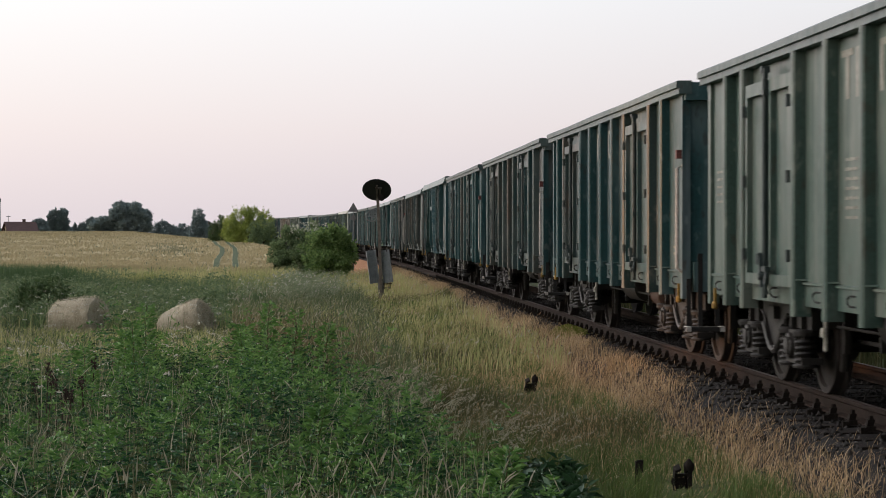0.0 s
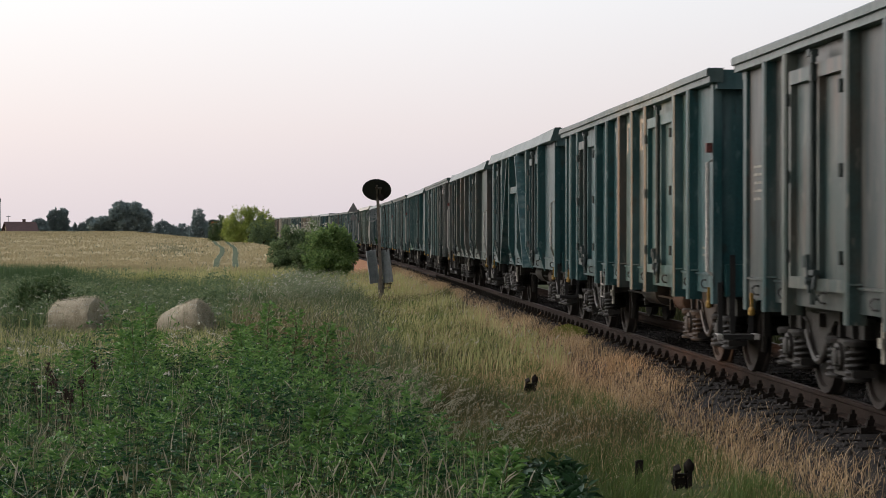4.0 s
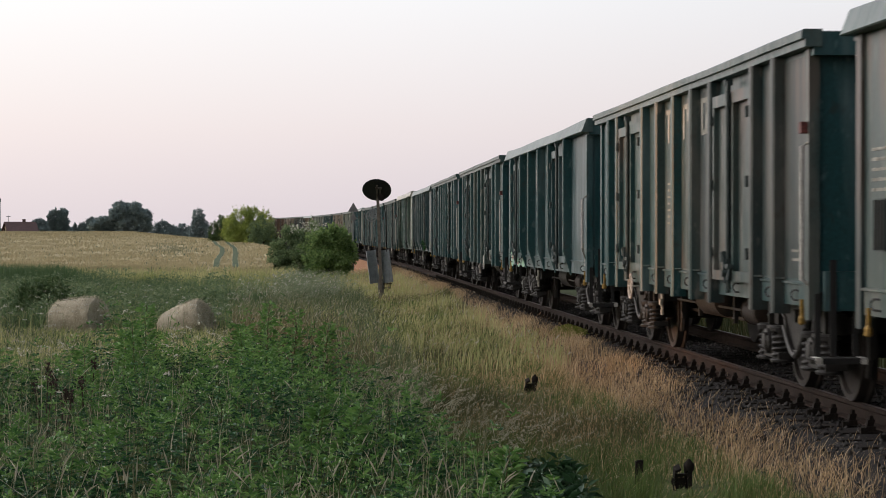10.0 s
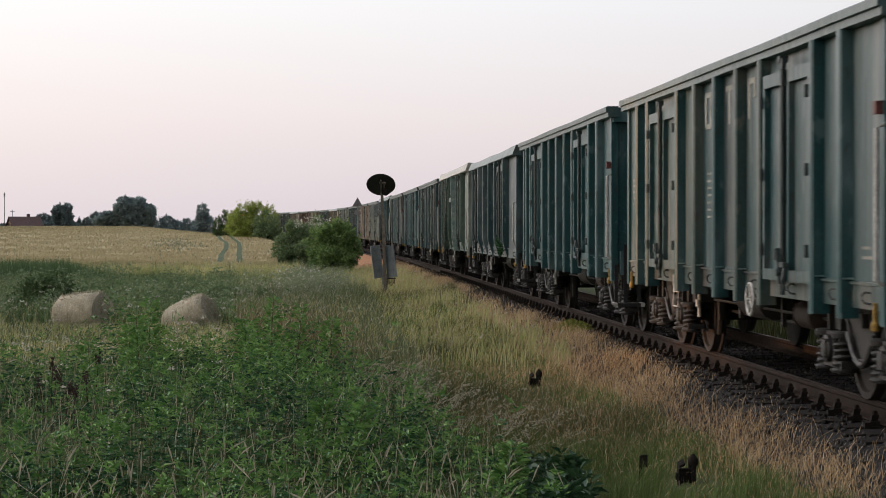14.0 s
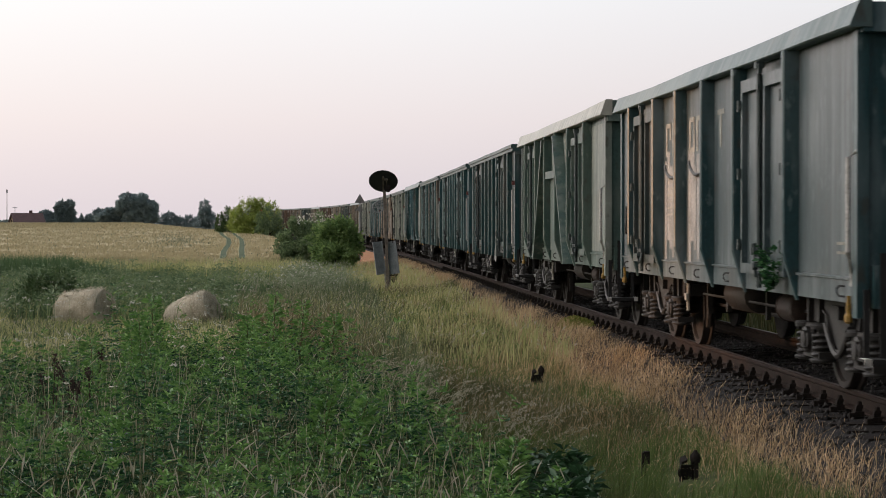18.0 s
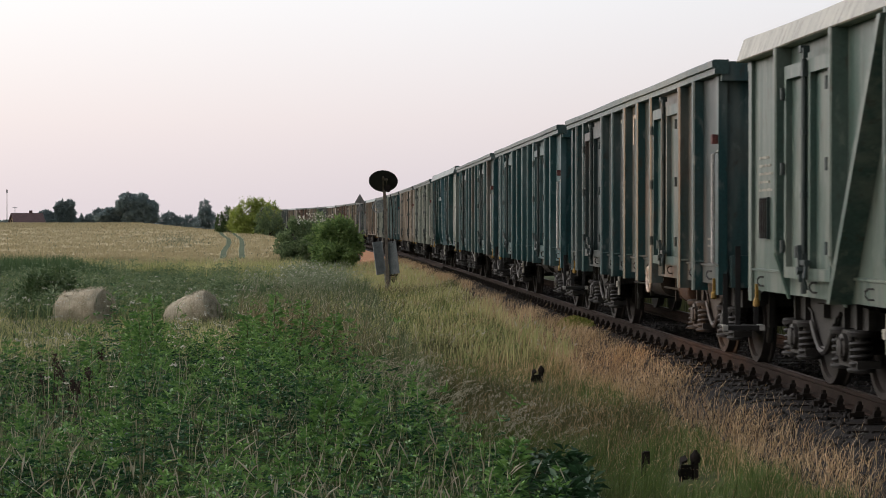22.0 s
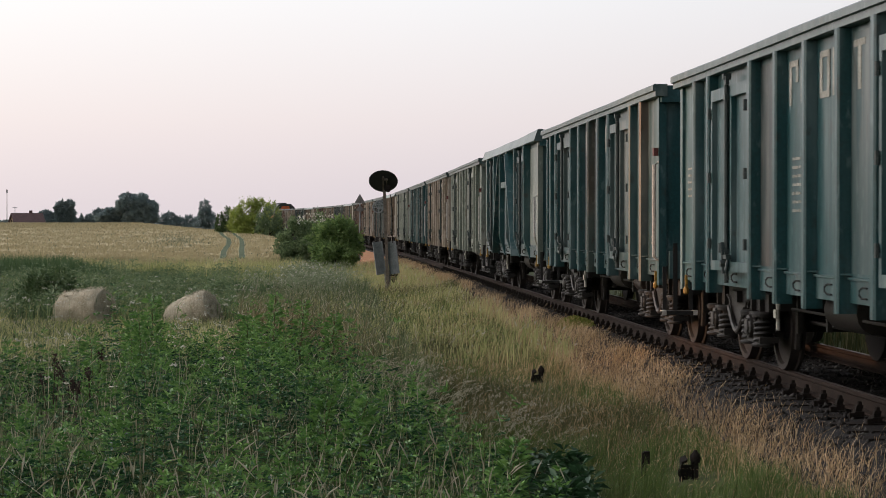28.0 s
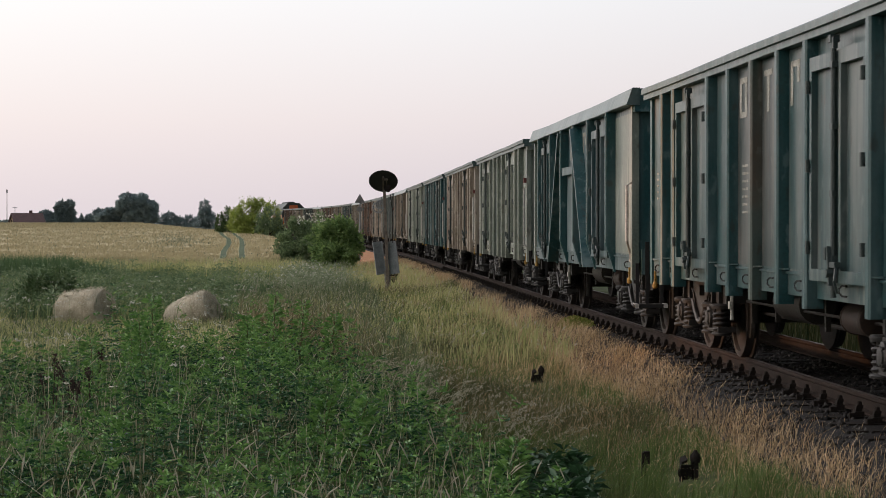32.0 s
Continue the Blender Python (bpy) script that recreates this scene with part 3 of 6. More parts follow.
        # handles, rings, steps
        for u in (FAR_END + 0.28, NEAR_END - 0.28):
            y = Mesh()
            y.prism([(-0.014, -0.016, 0), (0.014, -0.016, 0), (0.014, 0.016, 0), (-0.014, 0.016, 0)], (-HALF_W - 0.02, yl(u), BOT - 0.06), (-HALF_W - 0.02, yl(u), BOT + 0.12))
            y.lathe([(-0.045, 0.016), (-0.03, 0.034), (0.02, 0.032), (0.045, 0.016)], "z", 8, (-HALF_W - 0.022, yl(u), BOT - 0.06))
            put("pull_handle", y, YELLOW, "yellow painted pull handle")
        for u in [FAR_END + 0.5, NEAR_END - 0.5] + [(p + q) / 2 for p, q in zip(lay["ribs"], lay["ribs"][1:])]:
            r = Mesh()
            r.tube([(-HALF_W - 0.02, yl(u + 0.07), BOT + 0.195), (-HALF_W - 0.035, yl(u - 0.02), BOT + 0.195), (-HALF_W - 0.045, yl(u - 0.065), BOT + 0.17), (-HALF_W - 0.045, yl(u - 0.065), BOT + 0.135), (-HALF_W - 0.035, yl(u - 0.02), BOT + 0.11), (-HALF_W - 0.02, yl(u + 0.07), BOT + 0.11)], 0.009, 5)
            put("lashing_ring", r, STEEL_DARK)
        st = Mesh()
        u = NEAR_END + 0.14
        for x in (-HALF_W + 0.03, -HALF_W + 0.36):
            st.box((x, yl(u - 0.06), 0.72), (0.05, 0.016, 0.56))
        st.box((-HALF_W + 0.19, yl(u), 0.445), (0.42, 0.26, 0.022))
        st.box((-HALF_W + 0.19, yl(u + 0.125), 0.43), (0.42, 0.012, 0.05))
        step = put("shunter_step", st, STEEL_DARK)
        for x in (-HALF_W - 0.005, -HALF_W + 0.385):
            tipm = Mesh()
            tipm.box((x, yl(u + 0.128), 0.432), (0.055, 0.014, 0.055))
            tipm.box((x, yl(u + 0.05), 0.458), (0.05, 0.16, 0.006))
            part("painted_tip", tipm, WHITE, step, "white painted step corner")
        pole = Mesh()
        pole.box((-HALF_W + 0.16, yl(NEAR_END + 0.10), 0.86), (0.055, 0.02, 0.86))
        put("step_post", pole, STEEL_DARK)
        if kind == "ribbed":
            rl = Mesh()
            rl.box((-HALF_W - 0.055, yl(NEAR_END - 0.05), 2.43), (0.08, 0.09, 0.10))
            put("lamp_bracket", rl, RED, "red lamp bracket")
            rail_h = Mesh()
            rail_h.tube([(-HALF_W - 0.03, yl(NEAR_END), 2.30), (-HALF_W - 0.09, yl(NEAR_END), 2.27), (-HALF_W - 0.09, yl(NEAR_END), 1.12), (-HALF_W - 0.03, yl(NEAR_END), 1.08)], 0.021, 6)
            put("grab_rail", rail_h, WHITE, "pale painted grab rail")
        else:
            rail_h = Mesh()
            rail_h.tube([(-HALF_W - 0.03, yl(NEAR_END), 2.1), (-HALF_W - 0.10, yl(NEAR_END), 2.05), (-HALF_W - 0.10, yl(NEAR_END), 1.30), (-HALF_W - 0.03, yl(NEAR_END - 0.14), 1.12), (-HALF_W - 0.03, yl(NEAR_END - 0.14), 1.02)], 0.021, 6)
            put("grab_rail", rail_h, WHITE, "pale painted grab rail")
    # document clip with a wire grid
    if kind != "ribbed":
        m = Mesh()
        u, z = FAR_END + 0.62, 1.58
        m.box((-HALF_W - 0.018, yl(u), z), (0.03, 0.30, 0.40))
        clip_board = part("document_clip", m, LOCK, wagon, "dark document clip with a wire grid")
        for k in range(4):
            m = Mesh()
            m.box((-HALF_W - 0.040, yl(u - 0.12 + 0.08 * k), z), (0.012, 0.014, 0.38))
            part("wire", m, WHEEL, clip_board)
    # brake gear between the bogies
    t = Mesh()
    t.lathe([(-0.62, 0.06), (-0.58, 0.19), (0.58, 0.19), (0.62, 0.06)], "y", 14, (-0.72, 0.9, 0.72))
    t.smooth = True
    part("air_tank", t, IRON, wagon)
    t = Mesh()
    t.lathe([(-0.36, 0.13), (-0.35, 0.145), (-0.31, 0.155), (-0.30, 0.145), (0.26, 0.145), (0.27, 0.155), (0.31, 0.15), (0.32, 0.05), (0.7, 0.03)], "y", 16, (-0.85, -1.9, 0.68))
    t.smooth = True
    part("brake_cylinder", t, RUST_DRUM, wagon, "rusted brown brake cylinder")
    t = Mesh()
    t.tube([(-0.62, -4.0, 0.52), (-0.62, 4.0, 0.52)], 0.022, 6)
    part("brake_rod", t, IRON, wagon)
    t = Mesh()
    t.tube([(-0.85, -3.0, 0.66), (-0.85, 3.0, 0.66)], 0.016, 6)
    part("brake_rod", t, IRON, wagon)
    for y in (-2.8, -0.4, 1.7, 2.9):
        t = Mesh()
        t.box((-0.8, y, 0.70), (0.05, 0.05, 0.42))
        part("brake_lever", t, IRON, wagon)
    bx = Mesh()
    bx.box((-HALF_W + 0.10, 1.9, 0.66), (0.03, 0.10, 0.08))
    bx.tube([(-HALF_W + 0.12, 1.9, BOT), (-HALF_W + 0.12, 1.9, 0.5)], 0.02, 6)
    part("brake_selector", bx, LETTER, wagon, "dirty pale brake selector plate")
    for y in (-4.5, 4.5):
        build_bogie(wagon, y)
    return wagon


Mesh.shifted = lambda self, y: (setattr_v(self, [(a, b + y, c) for a, b, c in self.v]))


def setattr_v(mesh, verts):
    mesh.v = verts
    return mesh


# the train from its leading visible wagon to its tail: layout, paint, label words
# from wagon 3 on, tan, beige and rust paints hold the distance haze
TRAIN = [
    ("ribbed", "teal", "dull teal"), ("ribbed", "pale", "pale green"), ("ribbed", "teal_brown", "dark teal and rusty"), ("ribbed", "brown", "dull brown rusty"),
    ("ribbed", "teal", "faded teal"), ("braced", "grey", "grey-green braced"), ("panelled", "olive", "olive and rusty"), ("ribbed", "teal_brown", "teal and rusty"),
    ("panelled", "grey", "grey-green sprayed"), ("ribbed", "teal_brown", "green and rusty"), ("ribbed", "teal", "dark teal"), ("panelled", "ash", "pale ash-grey scrawled"),
    ("braced", "pale", "pale green braced"), ("ribbed", "brown", "brown-grey rusty"), ("ribbed", "teal", "clean teal"), ("ribbed", "teal_brown", "teal and brown"),
    ("braced", "grey", "grey-teal braced"), ("ribbed", "beige", "faded beige-green"), ("ribbed", "tan", "tan-olive"), ("ribbed", "teal_brown", "dark teal and brown"),
    ("ribbed", "beige", "haze-tinted beige"), ("panelled", "tan", "haze-toned tan"), ("ribbed", "rusty", "bare rusty"), ("ribbed", "tan", "tan-brown"),
    ("ribbed", "rust", "red-brown rusty"), ("panelled", "tan", "haze-tinted tan"), ("ribbed", "rusty", "bare rusty"), ("ribbed", "tan", "haze-tinted tan"),
    ("ribbed", "rust", "dull rusty"), ("panelled", "tan", "haze-tinted tan"), ("ribbed", "rusty", "bare rusty"), ("ribbed", "tan", "dull tan-brown"), ("ribbed", "rust", "haze-tinted rusty"),
]
FIRST = -14
TRAVEL = [200.54, 193.04, 185.61, 178.17, 170.68, 163.11, 155.47, 147.75, 139.98, 132.19, 124.42, 116.68, 109.04, 101.51, 94.15, 86.98, 80.03,
          73.34, 66.92, 60.81, 55.01, 49.53, 44.39, 39.58, 35.10, 30.94, 27.08, 23.46, 20.08, 16.92, 13.90, 11.00, 8.20]


def wagon_pose(n, t):
    """Pose of wagon n at the whole second t: it sits on the track on its two bogies."""
    mid = TRAVEL[t] + n * PITCH - PITCH / 2
    a, b = Vector(on_line(mid - 4.5)[:3]), Vector(on_line(mid + 4.5)[:3])
    d = b - a
    return Matrix.Translation((a + b) / 2) @ Matrix.Rotation(-math.atan2(d.x, d.y), 4, "Z") @ Matrix.Rotation(math.asin(d.z / d.length), 4, "X")


RIBS = {"ash": "grey", "teal": "rib", "teal_brown": "rib", "grey": "teal", "brown": "teal_brown", "olive": "brown"}
MASTERS, WAGONS = {}, []
for i, (kind, paint, words) in enumerate(TRAIN):
    n = FIRST + i
    if kind not in MASTERS:
        MASTERS[kind] = w = build_wagon(kind, PAINTS[paint], PAINTS[RIBS.get(paint, paint)])
        w["paint"] = paint
    else:
        w = copy_thing(MASTERS[kind], pose(0, 0, 0))
        base = PAINTS[MASTERS[kind]["paint"]]
        rib_base = PAINTS[RIBS.get(MASTERS[kind]["paint"], MASTERS[kind]["paint"])]
        for o in w.children_recursive:
            if o.data and o.material_slots and o.data.materials[0] == base:
                o.material_slots[0].link = "OBJECT"
                o.material_slots[0].material = PAINTS[paint]
            elif o.data and o.material_slots and o.data.materials[0] == rib_base:
                o.material_slots[0].link = "OBJECT"
                o.material_slots[0].material = PAINTS[RIBS.get(paint, paint)]
    tagged(w, words + " steel open wagon rolling on the track", "freight wagon", "wagons of the train")
    w.matrix_basis = wagon_pose(n, 0)
    WAGONS.append((n, w))
for w in MASTERS.values():
    del w["paint"]

# ---------------------------------------------------------------- what sets single wagons apart
PICK = random.Random(5)
BY_N = dict(WAGONS)


def repaint(o, paint):
    o.material_slots[0].link = "OBJECT"
    o.material_slots[0].material = PAINTS[paint]


def near_side(w, kind):
    return [o for o in w.children if o.name.split(".")[0] == kind and o.matrix_basis.to_3x3()[0][0] > 0]


for i, (kind, paint, words) in enumerate(TRAIN):
    w = WAGONS[i][1]
    many = {"teal": 0.03, "teal_brown": 0.14, "brown": 0.25, "olive": 0.25}.get(paint, 0.0)
    for o in near_side(w, "stanchion") + near_side(w, "door"):
        if PICK.random() < many:
            repaint(o, PICK.choice(["rusty", "rusty", "brown", "olive", "grey"]))
    # paler corner post adds to the haze painted on the far wagons
    if i > 17:
        for o in near_side(w, "corner_post")[:1]:
            repaint(o, "beige")


# patches of other paint on single wagons: wagon, part, order from the leading end, paint
for n, kind, which, paint in ((-12, "stanchion", (6, 7), "rusty"), (-12, "door", (2, 3), "teal_brown"), (-12, "corner_post", (1,), "grey"), (-12, "door", (0, 1), "rusty"), (-11, "door", (2, 3), "teal_brown"), (-11, "door", (0, 1), "rusty"), (-11, "stanchion", (4,), "rusty"),
                              (-5, "door", (2, 3), "teal_brown"), (-5, "side_sill", (0,), "rusty"), (-5, "stanchion", (6,), "olive"), (-7, "door", (0, 1), "teal_brown"), (-7, "stanchion", (5,), "rusty"), (-8, "stanchion", (2,), "rusty"), (-7, "door", (2, 3), "rusty"), (-7, "stanchion", (6, 7, 8), "brown"), (-7, "corner_post", (1,), "rusty"),
                              (-1, "door", (2, 3), "teal_brown"), (1, "door", (0, 1), "teal_brown"), (-1, "stanchion", (7,), "rusty"), (0, "stanchion", (0, 1), "teal"), (1, "stanchion", (4,), "olive"),
                              (2, "corner_post", (0, 1), "beige"), (-2, "top_rail", (0,), "cream"), (-2, "corner_post", (1,), "beige"), (-3, "door", (0, 1), "brown")):
    for k, o in enumerate(near_side(BY_N[n], kind)):
        if k in which:
            repaint(o, paint)


def mark(w, name, shapes, mat, label, x=-HALF_W - 0.003, apart=False):
    """Painted shapes on the side: each (u0, u1, z0, z1), a thin skin on the sheet."""
    m = Mesh()
    for u0, u1, z0, z1 in shapes:
        if apart and m.v:
            part(name, m, mat, w, label)
            m = Mesh()
        m.box((x - 0.001, yl((u0 + u1) / 2), (z0 + z1) / 2), (0.006, abs(u1 - u0), z1 - z0))
    tagged(part(name, m, mat, w, label), kind="" if apart else "stuff")


def glyph(u, z, w, h, style, s=0.055):
    """Plain strokes of a faded company mark."""
    a = [(u, u + s * 1.6, z, z + h)]
    if style in (1, 3):
        a += [(u, u + w, z + h - s, z + h), (u + w - s * 1.6, u + w, z + h * 0.5, z + h)]
    if style in (2, 3):
        a += [(u + w - s * 1.6, u + w, z, z + h), (u, u + w, z, z + s)]
    if style == 4:
        a = [(u + w * 0.4, u + w * 0.4 + s * 1.6, z, z + h), (u, u + w, z + h - s, z + h)]
    return a


def data_rows(u, z, rows, w):
    """Unreadable lettering: broken bars, line by line."""
    out = []
    for k in range(rows):
        cuts = [0, 0.22 + 0.06 * ((k * 3) % 4), 0.55 + 0.05 * ((k * 5) % 4), 0.72 + 0.07 * ((k * 7) % 5)]
        zz = z - k * 0.078
        for a, b in zip(cuts, cuts[1:]):
            c = a + (b - a) * (0.45 + 0.1 * ((k * 5) % 3))
            out.append((u + a * w, u + (c - 0.035) * w, zz, zz + 0.026))
            out.append((u + c * w, u + (b - 0.06) * w, zz, zz + 0.022))
    return out


BAYS = {"ribbed": [(6.1, 0.75), (7.22, 0.75), (8.32, 0.75)], "panelled": [(4.3, 1.1), (5.85, 1.2), (7.5, 1.2)], "braced": [(6.15, 1.3), (7.9, 1.2)]}
for i, (kind, paint, words) in enumerate(TRAIN):
    n, w = WAGONS[i]
    if n > 3:
        continue
    z = 2.60 if kind != "panelled" else 2.35
    for k, (u, bw) in enumerate(BAYS[kind]):
        if n in (-12, -1) and k == 2:
            continue
        xx = -HALF_W - 0.003
        mark(w, "company_mark", glyph(u, z, 0.34, 0.40, (3, 4, 1)[(k + i) % 3]) + (glyph(u + 0.44, z, 0.30, 0.40, (1, 2)[(k + i) % 2]) if k < 2 and bw > 0.7 else []), LETTER, "faded pale company mark stroke", xx, True)
    mark(w, "data_line", data_rows(BAYS[kind][0][0] + 0.12, 2.10, 7, 0.62) + data_rows(1.10, 2.15, 5, 0.62), LETTER, "unreadable pale lines of data")
    mark(w, "data_line", data_rows(12.55, 1.35, 2, 0.35), LETTER, "unreadable pale lines of data")

# thin sheets in browner colours over single bays
for n, u0, u1, paint in ((1, 6.0, 6.98, "brown"), (1, 7.12, 8.1, "brown"), (1, 8.24, 9.18, "teal_brown"), (0, 4.9, 5.86, "brown"), (0, 8.24, 9.18, "teal_brown"), (-4, 6.0, 6.98, "brown"), (-7, 7.12, 8.1, "rusty"), (-7, 8.24, 9.18, "brown"), (-7, 11.4, 13.1, "brown"),
                         (-12, 6.0, 6.98, "rusty"), (-5, 7.12, 8.1, "brown"), (3, 6.0, 6.98, "rusty"), (4, 7.12, 8.1, "brown"), (-10, 8.24, 9.18, "teal_brown")):
    m = Mesh()
    m.box((-HALF_W - 0.0005, yl((u0 + u1) / 2), (BOT + 0.3 + TOP - 0.18) / 2), (0.004, u1 - u0, TOP - 0.18 - BOT - 0.3))
    part("repainted_sheet", m, PAINTS[paint], BY_N[n], "brownish side sheet")
for n, paint in ((2, "beige"), (-2, "beige"), (-9, "grey")):
    m = Mesh()
    m.box((-HALF_W - 0.003, yl(12.36), (BOT + 0.3 + TOP - 0.2) / 2), (0.008, 1.62, TOP - 0.2 - BOT - 0.3))
    part("end_panel", m, PAINTS[paint], BY_N[n], "pale blank end panel")

MINT = mottled("mint_spray_paint", (0.22, 0.40, 0.28), (0.34, 0.52, 0.40), 3, 0.6)
PINK = mottled("pink_spray_paint", (0.40, 0.13, 0.12), (0.50, 0.20, 0.18), 4, 0.6)
SPRAY_DARK = mottled("dark_spray_paint", (0.015, 0.02, 0.02), (0.04, 0.045, 0.045), 4, 0.6)
CHALK = mottled("whitewash", (0.17, 0.175, 0.17), (0.33, 0.325, 0.31), 3, 0.85, 30)


def blot(w, name, u, z, ru, rz, x, mat, label, seed):
    """Rounded patch of spray paint, a thin skin."""
    pts = []
    for k in range(18):
        a = 2 * math.pi * k / 18
        q = 1 + 0.10 * math.sin(3 * a + seed) + 0.07 * math.sin(5 * a + 2 * seed)
        pts.append((0, -ru * q * math.cos(a), rz * q * math.sin(a)))
    m = Mesh()
    m.prism(pts, (x, yl(u), z), (x - 0.005, yl(u), z))
    part(name, m, mat, w, label)


w = BY_N[-6]
OUTER, LEAF = -HALF_W - 0.001, -HALF_W - 0.041
for u, z, ru, rz, x, mat, words, sd in (
        (1.44, 1.56, 0.60, 0.56, OUTER, SPRAY_DARK, "dark spray paint outline", 1.0), (1.46, 1.46, 0.53, 0.50, OUTER - 0.004, MINT, "mint green spray paint patch", 1.0),
        (1.35, 1.12, 0.46, 0.14, OUTER - 0.006, MINT, "mint green spray paint patch", 2.2), (2.64, 1.60, 0.31, 0.58, LEAF, SPRAY_DARK, "dark spray paint outline", 0.4),
        (2.66, 1.50, 0.26, 0.54, LEAF - 0.004, MINT, "mint green spray paint patch", 0.4), (3.56, 1.58, 0.31, 0.56, LEAF, SPRAY_DARK, "dark spray paint outline", 3.0),
        (3.54, 1.48, 0.26, 0.50, LEAF - 0.004, MINT, "mint green spray paint patch", 3.0), (2.62, 0.94, 0.36, 0.09, OUTER - 0.009, MINT, "mint green spray paint patch", 1.4),
        (1.30, 0.93, 0.30, 0.09, OUTER - 0.009, MINT, "mint green spray paint patch", 0.9), (3.5, 0.93, 0.3, 0.08, OUTER - 0.009, MINT, "mint green spray paint patch", 2.9)):
    blot(w, "spray_patch", u, z, ru, rz, x, mat, words, sd)
for u, z, ru, rz, x, sd in ((1.66, 1.58, 0.11, 0.20, 0.011, 1), (1.20, 1.62, 0.07, 0.16, 0.011, 2), (2.80, 1.5, 0.10, 0.26, 0.051, 3), (3.42, 1.5, 0.11, 0.26, 0.051, 4), (1.5, 1.2, 0.05, 0.10, 0.011, 5)):
    blot(w, "spray_stroke", u, z, ru, rz, -HALF_W - x, SPRAY_DARK, "dark spray paint stroke", sd)
for u, z, ru, rz, x, sd in ((0.98, 1.55, 0.09, 0.16, 0.011, 1), (1.40, 1.08, 0.09, 0.10, 0.013, 2), (1.88, 1.25, 0.08, 0.16, 0.011, 3), (2.52, 1.20, 0.08, 0.15, 0.051, 5), (3.68, 1.15, 0.07, 0.13, 0.051, 2), (2.50, 0.93, 0.10, 0.05, 0.018, 4)):
    blot(w, "spray_stroke", u, z, ru, rz, -HALF_W - x, PINK, "pink spray paint stroke", sd)
w = BY_N[-3]
for k in range(14):
    u = (4.22 if k < 7 else 5.80) + (k % 7) * 0.17
    z0 = 1.08 + 0.35 * ((k * 5) % 7) / 7
    mark(w, "whitewash_run", [(u, u + 0.13 + 0.03 * (k % 3), z0, 2.30 + 0.12 * math.sin(k * 1.9))], CHALK, "streaky whitewash run", -HALF_W - 0.001)
for u in (4.8, 6.4):
    m = Mesh()
    pts = [(-HALF_W - 0.012, yl(u + 0.55 * math.cos(a)), 2.30 + 0.22 * math.sin(a)) for a in np.linspace(math.pi * 1.08, math.pi * 1.92, 9)]
    m.tube(pts, 0.022, 5)
    part("painted_arc", m, SPRAY_DARK, w, "dark painted arc")
for n, u, q in ((-10, 0, 4.9), (-5, 8.8, 4.3), (-1, 9.05, 0), (-7, 3.9, 0)):
    w = BY_N[n]
    if u:
        m = Mesh()
        m.ring((-HALF_W - 0.09, yl(u), 0.83), (0, 1, 0), (0, 0, 1), 0.155, 0.015, 20, 6)
        for a in range(5):
            m.tube([(-HALF_W - 0.09, yl(u), 0.83), (-HALF_W - 0.09, yl(u) + 0.15 * math.cos(a * 1.257), 0.83 + 0.15 * math.sin(a * 1.257))], 0.010, 5)
        m.tube([(-HALF_W - 0.09, yl(u), 0.83), (-HALF_W + 0.10, yl(u), 0.83)], 0.018, 6)
        part("hand_wheel", m, WHITE, w, "pale painted brake hand wheel")
    if not q:
        continue
    m = Mesh()
    m.tube([(-HALF_W - 0.03, yl(q), BOT + 0.15), (-HALF_W - 0.03, yl(q), 0.60), (-HALF_W - 0.03, yl(q + 0.3), 0.60), (-HALF_W - 0.03, yl(q + 0.3), BOT + 0.15)], 0.014, 6)
    m.tube([(-HALF_W - 0.03, yl(q), 0.78), (-HALF_W - 0.03, yl(q + 0.3), 0.78)], 0.013, 6)
    part("step_ladder", m, WHITE, w, "pale painted step ladder")

# ---------------------------------------------------------------- sleepers, fastenings, stones
RNG = np.random.default_rng(7)


def tri_mesh(name, verts, faces, mat):
    """Mesh from arrays: verts (n, 3), faces (m, 3)."""
    me = bpy.data.meshes.new(name)
    me.vertices.add(len(verts))
    me.vertices.foreach_set("co", np.asarray(verts, np.float32).ravel())
    me.loops.add(faces.size)
    me.loops.foreach_set("vertex_index", np.asarray(faces, np.int32).ravel())
    me.polygons.add(len(faces))
    me.polygons.foreach_set("loop_start", np.arange(0, faces.size, 3, dtype=np.int32))
    me.materials.append(mat)
    me.update(calc_edges=True)
    return me


sleeper = Mesh()
c = 0.02
sleeper.prism([(-1.30, -0.125, 0), (-1.30, 0.125, 0), (-1.30, 0.125 - c, 0.14), (-1.30, -0.125 + c, 0.14)], (0, 0, -0.33), (2.60, 0, -0.33))
sleeper_me = sleeper.data("sleeper", SLEEPER)
clip = Mesh()
clip.prism([(-0.045, -0.055, 0), (0.045, -0.055, 0), (0.045, 0.055, 0), (-0.045, 0.055, 0)], (0, 0, 0), (0, 0, 0.05))
clip.prism([(-0.030, -0.032, 0), (0.030, -0.032, 0), (0.030, 0.032, 0), (-0.030, 0.032, 0)], (0, 0, 0.05), (0.012, 0, 0.105))
clip.lathe([(0.10, 0.026), (0.135, 0.022), (0.14, 0.008)], "z", 6, (0.012, 0, 0))
clip.box((-0.085, -0.11, 0.02), (0.06, 0.06, 0.05))
clip_me = clip.data("rail_clip", SLEEPER)
